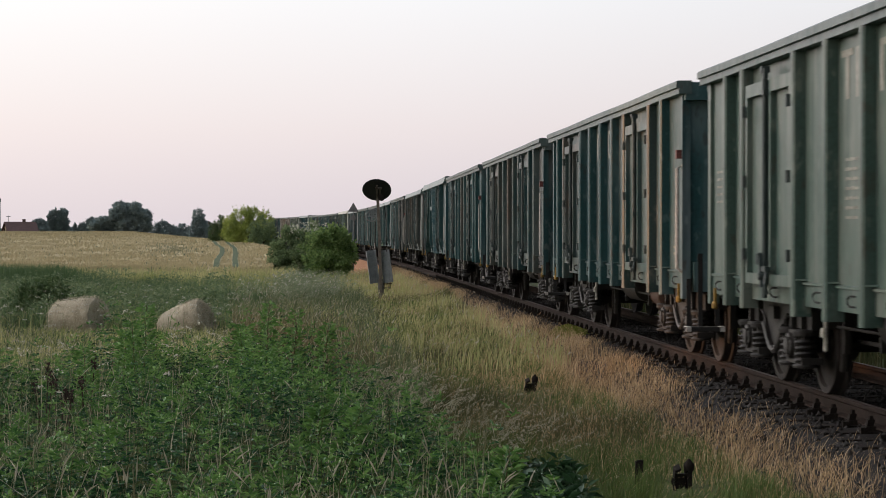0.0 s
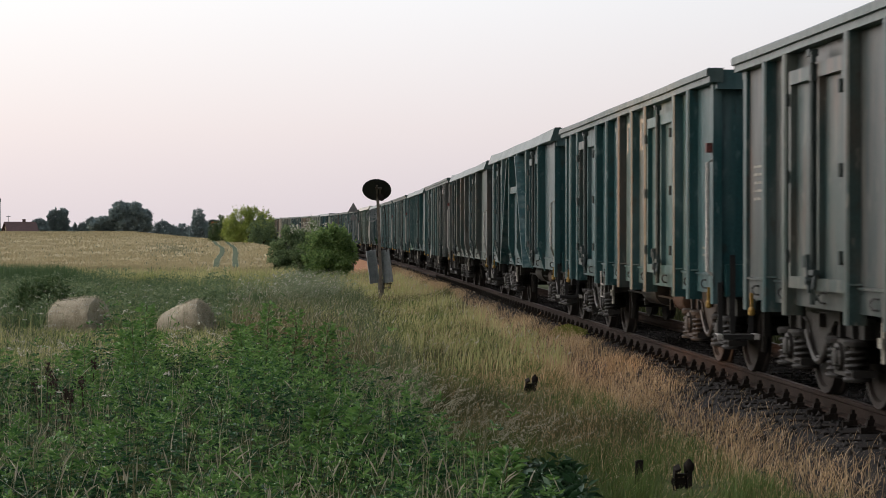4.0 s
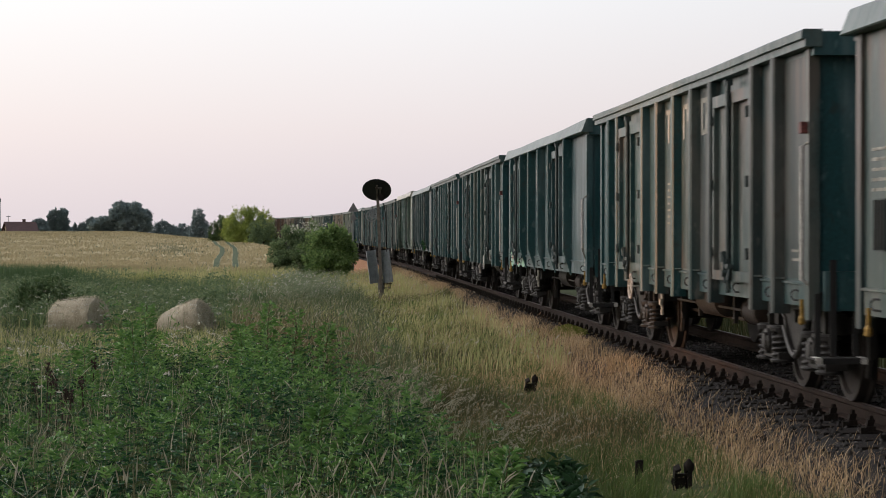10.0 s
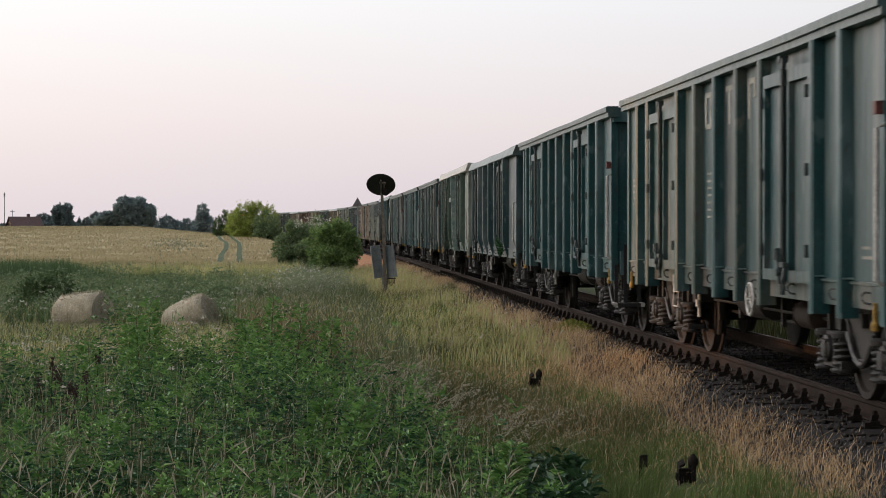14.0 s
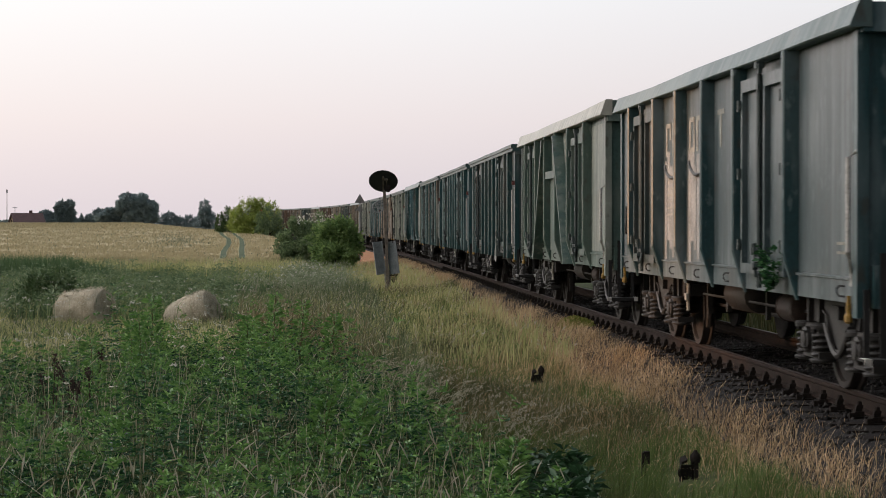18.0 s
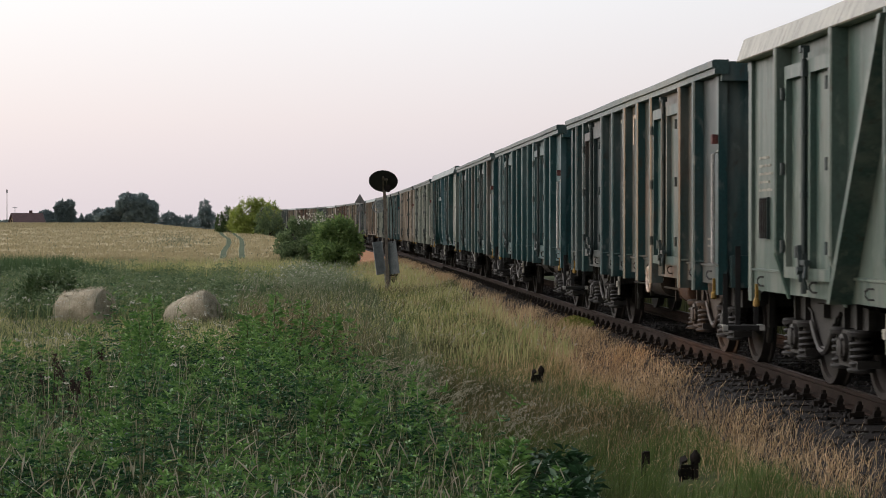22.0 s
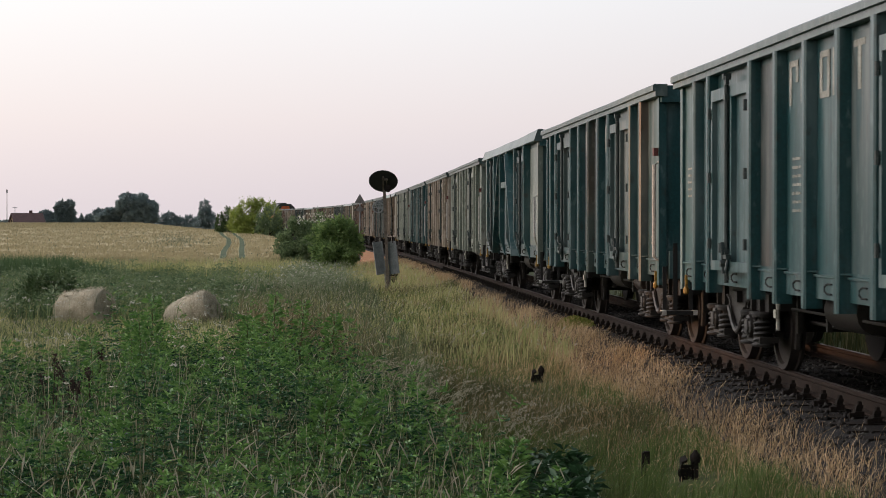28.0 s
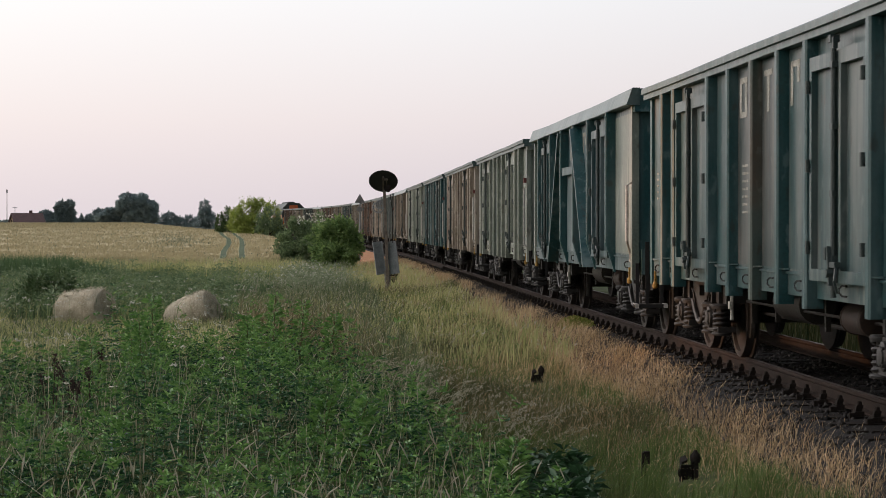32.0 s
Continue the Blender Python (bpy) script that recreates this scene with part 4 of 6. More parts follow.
for i in range(300):
    s = 1.0 + i * 0.625
    x, y, z, hd = on_line(s)
    turn = Matrix.Translation((x, y, z)) @ Matrix.Rotation(-hd + 0.02 * math.sin(i * 7.3), 4, "Z")
    o = new("sleeper", sleeper_me)
    o.parent, o.matrix_basis = bed, turn
    if s < 75:
        for off in (-0.7535 - 0.115, 0.7535 + 0.115):
            k = new("rail_clip", clip_me)
            k.parent = bed
            k.matrix_basis = turn @ pose(off, 0.02 * math.sin(i * 3.1), -0.195, 0, 0, 0 if off < 0 else 180)

# loose ballast stones on the bed and its shoulder
N = 16000
s_ = RNG.uniform(4, 62, N) ** 1.0
off_ = RNG.uniform(-1.6, 2.35, N)
px = np.array([beside(a, b) for a, b in zip(s_, off_)])
top = np.interp(np.abs(off_), [0, 1.25, 1.6, 2.5], [-0.20, -0.205, -0.27, -0.58])
size = RNG.uniform(0.014, 0.030, N)
oct_v = np.array([(1, 0, 0), (-1, 0, 0), (0, 1, 0), (0, -1, 0), (0, 0, 1), (0, 0, -1)], float)
oct_f = np.array([(0, 2, 4), (2, 1, 4), (1, 3, 4), (3, 0, 4), (2, 0, 5), (1, 2, 5), (3, 1, 5), (0, 3, 5)])
V = oct_v[None] * RNG.uniform(0.6, 1.4, (N, 6, 1)) * size[:, None, None] + RNG.normal(0, 0.25, (N, 6, 3)) * size[:, None, None]
V += np.stack([px[:, 0], px[:, 1], top + size * 0.4], 1)[:, None]
F = oct_f[None] + (np.arange(N) * 6)[:, None, None]
stones = new("ballast_stones", tri_mesh("ballast_stones", V.reshape(-1, 3), F.reshape(-1, 3), STONE))
tagged(stones, "loose dark stones on the track bed", "ballast", kind="stuff")

# ---------------------------------------------------------------- plants as stands
def blades(name, x, y, h, w, bend, mat, label, category="grass", wind=(0.25, -0.05), z0=None):
    """Grass blades: tapered, bent strips."""
    n = len(x)
    z = surface_z(x, y) - 0.03 if z0 is None else z0
    yaw = RNG.uniform(0, 2 * math.pi, n)
    lean = RNG.uniform(0, 2 * math.pi, n)
    amt = RNG.gamma(2.0, 0.5, n) * bend
    lx, ly = np.cos(lean) * amt + wind[0] * bend, np.sin(lean) * amt + wind[1] * bend
    ax, ay = np.cos(yaw) * w / 2, np.sin(yaw) * w / 2
    base = np.stack([x, y, z], 1)
    side = np.stack([ax, ay, np.zeros(n)], 1)
    mid = base + np.stack([lx * h * 0.28, ly * h * 0.28, h * 0.60], 1)
    tip = base + np.stack([lx * h * 0.95, ly * h * 0.95, h * np.clip(1.0 - 0.25 * amt, 0.5, 1)], 1)
    V = np.stack([base - side, base + side, mid + side * 0.8, mid - side * 0.8, tip], 1)
    F = np.array([(0, 1, 2), (0, 2, 3), (3, 2, 4)])[None] + (np.arange(n) * 5)[:, None, None]
    ob = new(name, tri_mesh(name, V.reshape(-1, 3), F.reshape(-1, 3), mat))
    return tagged(ob, label, category, kind="stuff"), tip


def plumes(name, tips, length, width, mat, label, droop=0.5):
    """Seed heads: slim crossed spindles that nod."""
    n = len(tips)
    a = RNG.uniform(0, 2 * math.pi, n)
    d = np.stack([np.cos(a) * droop + 0.3 * droop, np.sin(a) * droop, np.ones(n) * RNG.uniform(0.1, 1.0, n)], 1)
    d /= np.linalg.norm(d, axis=1)[:, None]
    L = length * RNG.uniform(0.7, 1.3, n)[:, None]
    p0, p1 = tips - d * L * 0.35, tips + d * L * 0.65
    pm = (p0 + p1) / 2 + np.array([0, 0, 0.05]) * length
    u = np.stack([-np.sin(a), np.cos(a), np.zeros(n)], 1) * width / 2
    v = np.cross(d, u / (width / 2)) * width / 2
    V = np.stack([p0, pm + u, p1, pm - u, pm + v, pm - v], 1)
    F = np.array([(0, 1, 2), (0, 2, 3), (0, 4, 2), (0, 2, 5)])[None] + (np.arange(n) * 6)[:, None, None]
    return tagged(new(name, tri_mesh(name, V.reshape(-1, 3), F.reshape(-1, 3), mat)), label, "grass", kind="stuff")


def leaves(pos, out, size, slim=0.42, fold=0.25):
    """Folded leaflets at pos (n, 3), pointing along out (n, 3)."""
    n = len(pos)
    out = out / np.linalg.norm(out, axis=1)[:, None]
    r = RNG.normal(size=(n, 3))
    side = np.cross(out, r)
    side /= np.linalg.norm(side, axis=1)[:, None]
    up = np.cross(side, out)
    flipped = np.where(up[:, 2] < 0, -1.0, 1.0)[:, None]
    up = up * flipped
    L = size[:, None]
    a, b = pos, pos + out * L
    m = pos + out * L * 0.45 + up * L * fold * 0.3
    V = np.stack([a, m + side * L * slim / 2 + up * L * fold * 0.3, b - up * L * fold * 0.3, m - side * L * slim / 2 + up * L * fold * 0.3], 1)
    F = np.array([(0, 1, 2), (0, 2, 3)])[None] + (np.arange(n) * 4)[:, None, None]
    return V.reshape(-1, 3), F.reshape(-1, 3)


def weed_edge(y):
    """Right-hand edge of the leafy weeds, by distance."""
    return np.interp(y, [8, 13, 15, 17, 20, 24, 28], [0.90, 0.80, 0.65, 0.25, -0.25, -1.15, -2.3])


GRASS_DRY = leafy("dry_grass", [(0.0, (0.20, 0.130, 0.062)), (0.5, (0.48, 0.315, 0.165)), (1.0, (0.74, 0.56, 0.35))], 0.7)
GRASS_MIX = leafy("meadow_grass", [(0.0, (0.017, 0.036, 0.009)), (0.5, (0.052, 0.076, 0.021)), (0.90, (0.115, 0.108, 0.042)), (1.0, (0.27, 0.21, 0.11))], 0.65)
GRASS_GREEN = leafy("green_grass", [(0.0, (0.052, 0.112, 0.044)), (0.6, (0.155, 0.245, 0.098)), (1.0, (0.31, 0.36, 0.17))], 0.6)
GRASS_GREY = leafy("greyish_tall_grass", [(0.0, (0.034, 0.064, 0.024)), (0.5, (0.095, 0.140, 0.060)), (1.0, (0.32, 0.34, 0.20))], 0.7)
GRASS_PALE = leafy("pale_dry_stalks", [(0.0, (0.16, 0.155, 0.080)), (0.5, (0.34, 0.31, 0.19)), (1.0, (0.62, 0.57, 0.42))], 0.7)
GRASS_BROWN = leafy("brown_stalks", [(0.0, (0.070, 0.068, 0.030)), (0.6, (0.17, 0.145, 0.075)), (1.0, (0.34, 0.29, 0.18))], 0.7)
GRASS_FRESH = leafy("fresh_grass", [(0.0, (0.026, 0.064, 0.013)), (0.5, (0.070, 0.128, 0.029)), (1.0, (0.17, 0.21, 0.062))], 0.6)
GRASS_FAR = leafy("far_meadow_grass", [(0.0, (0.24, 0.30, 0.098)), (0.5, (0.41, 0.435, 0.170)), (1.0, (0.66, 0.57, 0.31))], 0.7, 0.3, 0.45)
UNDER = leafy("undergrowth_grass", [(0.0, (0.022, 0.054, 0.016)), (0.6, (0.070, 0.125, 0.038)), (1.0, (0.25, 0.27, 0.11))], 0.6)
HERB = leafy("meadow_herb_leaves", [(0.0, (0.090, 0.150, 0.072)), (0.6, (0.165, 0.235, 0.118)), (1.0, (0.31, 0.365, 0.21))], 0.6)
HERB_PALE = leafy("pale_herb_leaves", [(0.0, (0.15, 0.20, 0.105)), (0.6, (0.26, 0.31, 0.18)), (1.0, (0.44, 0.47, 0.32))], 0.6, 0.25)
REED = leafy("dark_reed", [(0.0, (0.055, 0.110, 0.044)), (1.0, (0.135, 0.20, 0.088))], 0.6)
HEADS = leafy("pale_seed_heads", [(0.0, (0.34, 0.30, 0.21)), (1.0, (0.60, 0.56, 0.45))], 0.8)
WEED = leafy("weed_leaves", [(0.0, (0.006, 0.029, 0.014)), (0.55, (0.022, 0.086, 0.034)), (1.0, (0.090, 0.215, 0.074))], 0.42, 0.15)
SHOOT = leafy("young_weed_leaves", [(0.0, (0.044, 0.130, 0.031)), (0.5, (0.115, 0.25, 0.060)), (1.0, (0.25, 0.41, 0.12))], 0.42, 0.25)
STALK = leafy("weed_stalks", [(0.0, (0.050, 0.075, 0.025)), (1.0, (0.13, 0.12, 0.055))], 0.7, 0.0)
EARS = leafy("wheat_ears", [(0.0, (0.38, 0.325, 0.185)), (0.5, (0.425, 0.365, 0.22)), (1.0, (0.47, 0.405, 0.255))], 0.8)
EARS_GREEN = leafy("unripe_wheat_ears", [(0.0, (0.10, 0.135, 0.095)), (1.0, (0.20, 0.225, 0.155))], 0.8)


def scatter(n, y0, y1, left, right, power=1.0):
    """Random spots between two edges given as functions of the distance."""
    y = y0 + (y1 - y0) * RNG.uniform(0, 1, n) ** power
    a, b = left(y), right(y)
    return a + (b - a) * RNG.uniform(0, 1, n), y


def track_side(off):
    return lambda y: np.interp(y, LINE_Y, LINE_X) - off


def edge_of_view(y, side=-1, extra=1.0):
    return side * (0.2185 * y + extra)


def clumpy(x, y, scale, keep=0.5):
    """Picks spots so that the stand has tufts and gaps."""
    v = np.sin(x * scale + 2.1 * np.sin(y * scale * 0.6)) * np.sin(y * scale * 0.8 + 1.7 * np.sin(x * scale * 0.7)) * 0.5 + 0.5
    return RNG.uniform(0, 1, len(x)) < keep + (1 - keep) * v


def trodden(x, y):
    """Shorter grass before the wire pulleys."""
    k = np.ones(len(x))
    for px, py in ((1.95, 16.0), (1.22, 25.9)):
        k *= np.clip(np.hypot((x - px) / 0.24, (y - py) / 1.0) - 0.3, 0.35, 1)
    # low grass before the hay bales
    inside = (np.abs(x / y + 0.150) < 0.062) & (y > 31) & (y < 44.4)
    return k * np.where(inside, np.interp(y, [31, 37, 44.4], [0.9, 0.55, 0.40]), 1.0)


# dry grass along the ballast shoulder
x, y = scatter(200000, 9, 112, track_side(4.4), track_side(1.05), 1.65)
off = to_track(x, y)
k = clumpy(x, y, 3.1, 0.42) & (RNG.uniform(0, 1, len(x)) < np.clip((off - np.interp(y, [12, 22, 30], [1.72, 1.45, 1.15])) / 0.30 + 0.6 * np.sin(y * 1.1) * np.sin(y * 0.37), 0.02, 1))
k &= RNG.uniform(0, 1, len(x)) < np.clip((np.interp(y, [9, 16, 30], [3.3, 3.6, 4.4]) - off + 0.5 * np.sin(y * 0.9 + 2 * x)) / 2.0, 0.04, 1) * np.where(y > 42, 0.18 + 0.82 * np.clip(1.3 * np.sin(y * 0.42 + 1.1) * np.sin(off * 2.1 + y * 0.2) + 0.35, 0, 1), 0.9)
x, y = x[k], y[k]
off = to_track(x, y)
hh = RNG.uniform(0.08, 0.34, len(x)) * np.clip((off - 0.7) / 0.9, 0.35, 1.0) * trodden(x, y)
_, tip = blades("dry_grass", x, y, hh, 0.0021 * (1 + y / 20), 1.0, GRASS_DRY, "dry reddish-brown grass along the ballast")
plumes("dry_grass_heads", tip[::6], 0.06, 0.006, GRASS_DRY, "dry brown seed heads beside the track", 0.4)

# mixed meadow grass between the weeds and the dry strip
x, y = scatter(165000, 9.5, 62, lambda v: weed_edge(v) - 0.5, lambda v: np.interp(v, LINE_Y, LINE_X) - np.interp(v, [9, 30, 42, 62], [2.1, 2.4, 2.2, 1.6]), 1.25)
patch = np.sin(x * 1.3 + 1.5 * np.sin(y * 0.31)) * np.sin(y * 0.45 + 1.1 * np.sin(x * 0.9))
green = patch + RNG.normal(0, 0.30, len(x)) > -0.12
hh = RNG.uniform(0.14, 0.44, len(x)) * trodden(x, y) * (0.78 + 0.34 * np.sin(x * 3.7 + 1.2 * np.sin(y * 1.9)) * np.sin(y * 2.3 + 1.4 * np.sin(x * 2.1)))
_, tip = blades("meadow_grass", x[~green], y[~green], hh[~green], 0.0018 * (1 + y[~green] / 20), 0.5, GRASS_MIX, "yellow-green meadow grass beside the track")
sel = RNG.uniform(0, 1, len(tip)) < 0.06
plumes("meadow_grass_heads", tip[sel], 0.045, 0.006, HEADS, "pale nodding grass heads", 0.4)
blades("fresh_grass", x[green], y[green], hh[green] * 0.85, 0.0020 * (1 + y[green] / 20), 0.45, GRASS_FRESH, "fresh green grass patches beside the track")

# tall greyish grass behind the weeds
x, y = scatter(80000, 15, 64, lambda v: edge_of_view(v), lambda v: np.minimum(track_side(4.2)(v), np.interp(v, [15, 22, 30, 64], [-0.8, -0.2, 0.8, 0.2])), 1.1)
k = clumpy(x, y, 1.1, 0.35)
x, y = x[k], y[k]
hh = RNG.uniform(0.22, 0.52, len(x)) * np.interp(y, [15, 24, 40, 60], [1.25, 1.05, 0.9, 1.2]) * np.where(x > -0.10 * y, 1.25, 1.0) * trodden(x, y)
_, tip = blades("tall_grass", x, y, hh, 0.004 * (1 + y / 24), 0.30, GRASS_GREY, "tall greyish flowering grass")
sel = RNG.uniform(0, 1, len(tip)) < 0.05
plumes("tall_grass_heads", tip[sel], 0.11, 0.010, HEADS, "pale drooping grass plumes", 0.4)

# silvery feather grass arching at the edge of the weeds: thin stalks with hanging spikelets
n = 300
x, y = scatter(n, 15.0, 23, lambda v: weed_edge(v) - 0.50, lambda v: weed_edge(v) + 0.22, 1.0)
k = clumpy(x, y, 2.9, 0.1)
x, y = x[k], y[k]
n = len(x)
foot = np.stack([x, y, surface_z(x, y)], 1)
way = np.stack([RNG.normal(0.30, 0.17, n), RNG.normal(0, 0.12, n), np.zeros(n)], 1)
high = RNG.uniform(0.55, 0.92, n)


def arc(q, i):
    """Point at the share q of stalk i."""
    return foot[i] + way[i] * (q ** 2.2)[:, None] + np.stack([0 * q, 0 * q, high[i] * (1.16 * q - 0.30 * q ** 4)], 1)


i = np.repeat(np.arange(n), 8)
q0 = np.tile(np.arange(8) / 8, n)
p, q = arc(q0, i), arc(q0 + 0.125, i)
thin = np.array([0.0011, 0.0011, 0])
V = np.stack([p - thin, p + thin, q + thin, q - thin], 1).reshape(-1, 3)
F = (np.array([(0, 1, 2), (0, 2, 3)])[None] + (np.arange(len(i)) * 4)[:, None, None]).reshape(-1, 3)
tagged(new("feather_grass", tri_mesh("feather_grass", V, F, GRASS_PALE)), "silvery arching feather grass", "grass", kind="stuff")
i = np.repeat(np.arange(n), 26)
V, F = leaves(arc(RNG.uniform(0.62, 1.0, len(i)), i), np.stack([RNG.normal(0.5, 0.5, len(i)), RNG.normal(0, 0.5, len(i)), RNG.normal(-0.5, 0.5, len(i))], 1), RNG.uniform(0.014, 0.030, len(i)), 0.26)
tagged(new("feather_grass_heads", tri_mesh("feather_grass_heads", V, F, HEADS)), "silvery feather grass heads", "grass", kind="stuff")

# tall brown stalks behind the weeds
x, y = scatter(3600, 23, 36, lambda v: -0.100 * v, lambda v: -0.048 * v + RNG.normal(0, 0.35, len(v)), 1.0)
k = clumpy(x, y, 1.3, 0.2)
x, y = x[k], y[k]
_, tip = blades("tall_stalks", x, y, RNG.uniform(0.6, 1.20, len(x)), 0.007, 0.16, GRASS_BROWN, "tall brown grass stalks behind the weeds")
plumes("tall_stalk_heads", tip[::6], 0.10, 0.010, HEADS, "pale heads of the tall stalks", 0.3)

# green sward farther off
x, y = scatter(88000, 29, 128, lambda v: edge_of_view(v), track_side(1.9), 1.0)
k = clumpy(x, y, 0.45, 0.35) & ((y < 103) | (to_track(x, y) > 3.7))
x, y = x[k], y[k]
_, tip = blades("far_meadow", x, y, RNG.uniform(0.22, 0.55, len(x)) * trodden(x, y), 0.014, 0.45, GRASS_FAR, "mixed meadow grass towards the field")
plumes("far_meadow_heads", tip[::16], 0.10, 0.022, HEADS, "pale seed heads over the meadow", 0.5)
x, y = scatter(26000, 44, 92, lambda v: edge_of_view(v), lambda v: -0.075 * v - 0.5, 1.0)
k = clumpy(x, y, 0.33, 0.0)
x, y = x[k], y[k]
blades("green_rushes", x, y, RNG.uniform(0.3, 0.75, len(x)), 0.016, 0.40, GRASS_GREEN, "green rushes and nettles in the meadow")
x, y = scatter(9000, 72, 80, lambda v: edge_of_view(v), lambda v: -0.125 * v, 1.0)
k = RNG.uniform(0, 1, len(x)) < np.clip((-0.135 * y - x) / 3.5, 0.02, 1)
x, y = x[k], y[k]
blades("reed_strip", x, y, RNG.uniform(0.6, 1.15, len(x)) * np.clip((-0.13 * y - x) / 4, 0.5, 1), 0.03, 0.15, REED, "dark green reed strip along the field")
x, y = scatter(14000, 22, 60, track_side(-2.9), track_side(-9.0), 1.0)
blades("far_side_grass", x, y, RNG.uniform(0.3, 0.8, len(x)), 0.02, 0.3, GRASS_MIX, "grass on the far side of the track")

x, y = scatter(9000, 77, 87, lambda v: edge_of_view(v), lambda v: -0.068 * v, 1.0)
blades("field_margin", x, y, RNG.uniform(0.45, 0.95, len(x)), 0.028, 0.25, GRASS_FAR, "grassy margin of the wheat field")

# leafy clumps and pale heads in the meadow
x, y = scatter(1150, 40, 84, lambda v: edge_of_view(v), lambda v: -0.100 * v, 1.0)
k = clumpy(x, y, 0.4, 0.1) & (np.abs(x / y + 0.150) > 0.064 * (y < 44.6))
x, y = x[k], y[k]
rep = np.repeat(np.arange(len(x)), 60)
tall = RNG.uniform(0.35, 0.85, len(x))
f = RNG.uniform(0.25, 1, len(rep))
a = RNG.uniform(0, 2 * math.pi, len(rep))
r = 0.26 * np.sqrt(1.05 - f) * RNG.uniform(0.2, 1, len(rep))
pos = np.stack([x[rep] + r * np.cos(a), y[rep] + r * np.sin(a), ground_z(x, y)[rep] + tall[rep] * f], 1)
V, F = leaves(pos, np.stack([np.cos(a), np.sin(a), RNG.normal(0.4, 0.4, len(rep))], 1), RNG.uniform(0.05, 0.12, len(rep)), 0.4)
tagged(new("meadow_herbs", tri_mesh("meadow_herbs", V, F, HERB)), "leafy green herbs in the meadow", "weeds", kind="stuff")

# leafy weeds in front: stems with feathered leaves
plants = 2300
x, y = scatter(plants, 8.6, 26, lambda v: edge_of_view(v, extra=0.6), weed_edge, 0.85)
keep = (y < 17.0) | (x > -0.165 * y + 0.1) | (RNG.uniform(0, 1, plants) < 0.35)
x, y = x[keep], y[keep]
k = clumpy(x, y, 2.3, 0.45)
x, y = x[k], y[k]
swell = np.sin(x * 1.7 + 1.1 * np.sin(y * 0.9)) * np.sin(y * 1.1 + 0.8 * np.sin(x * 1.3))
ph = RNG.uniform(0.50, 0.86, len(x)) + 0.30 * swell + np.where(RNG.uniform(0, 1, len(x)) < 0.14, RNG.uniform(0.12, 0.38, len(x)), 0)
ph = np.where(weed_edge(y) - x < 0.6, ph * (0.55 + 0.75 * np.clip(weed_edge(y) - x, 0, 0.6)), ph) * np.interp(y, [8, 12, 17, 20, 26], [0.85, 0.95, 1.05, 1.15, 1.12]) * np.where(x < -0.165 * y, 0.8, 1.0) * np.where((np.abs(x / y + 0.119) < 0.018) & (y > 16), 0.72, 1.0)
gz = ground_z(x, y)
SPRAYS, LEAFLETS = 15, 7
rep = np.repeat(np.arange(len(x)), SPRAYS)
f = np.tile((np.arange(SPRAYS) + 0.5) / SPRAYS, len(x)) * 0.78 + 0.22 + RNG.normal(0, 0.02, len(rep))
ang = RNG.uniform(0, 2 * math.pi, len(rep))
tx, ty = RNG.normal(0, 0.13, len(x))[rep], RNG.normal(0, 0.13, len(x))[rep]
root = np.stack([x[rep] + tx * f * ph[rep], y[rep] + ty * f * ph[rep], gz[rep] + f * ph[rep]], 1)
rise = RNG.normal(0.20, 0.22, len(rep)) + 1.3 * np.clip((f - 0.80) / 0.15, 0, 1)
ray = np.stack([np.cos(ang), np.sin(ang), rise], 1)
ray /= np.linalg.norm(ray, axis=1)[:, None]
reach = RNG.uniform(0.11, 0.21, len(rep)) * (1.20 - 0.70 * f)
lr = np.repeat(np.arange(len(rep)), LEAFLETS)
step = np.tile(np.array([0.25, 0.25, 0.5, 0.5, 0.75, 0.75, 1.0]), len(rep))
hand = np.tile(np.array([1, -1, 1, -1, 1, -1, 0]), len(rep))
cross = np.cross(ray, np.array([0, 0, 1.0]))
cross /= np.linalg.norm(cross, axis=1)[:, None] + 1e-9
pos = root[lr] + ray[lr] * (reach[lr] * step)[:, None]
pos[:, 2] -= 0.35 * reach[lr] * step ** 2
out = cross[lr] * hand[:, None] * 0.9 + ray[lr] * np.where(hand == 0, 1.0, 0.55)[:, None] + RNG.normal(0, 0.14, (len(lr), 3))
size = RNG.uniform(0.040, 0.074, len(lr)) * (1.15 - 0.35 * f[lr])
young = f[lr] + RNG.normal(0, 0.05, len(lr)) > 0.84
for name, pick, mat, words in (("weed_thicket", ~young, WEED, "dense green leafy weeds"), ("weed_shoots", young, SHOOT, "bright young shoots of the weeds")):
    V, F = leaves(pos[pick], out[pick], size[pick], 0.32)
    tagged(new(name, tri_mesh(name, V, F, mat)), words, "weeds", kind="stuff")
blades("weed_stalks", x, y, ph * 0.97, 0.009, 0.10, STALK, "thin green weed stalks", "weeds", (0, 0))
x, y = scatter(1000, 7.8, 22, lambda v: edge_of_view(v, extra=0.4), lambda v: weed_edge(v) - np.where(v < 16, 0.45, 0.0), 0.8)
_, tip = blades("grass_stalks", x, y, RNG.uniform(0.6, 1.12, len(x)), 0.0060, 0.22, GRASS_PALE, "dry grass stalks among the weeds")
plumes("grass_stalk_heads", tip[::6], 0.13, 0.007, HEADS, "pale grass heads among the weeds", 0.35)
x, y = scatter(480, 8.2, 12.5, lambda v: edge_of_view(v, extra=0.2), lambda v: weed_edge(v) - 0.55, 1.0)
k = clumpy(x, y, 2.1, 0.15)
x, y = x[k], y[k]
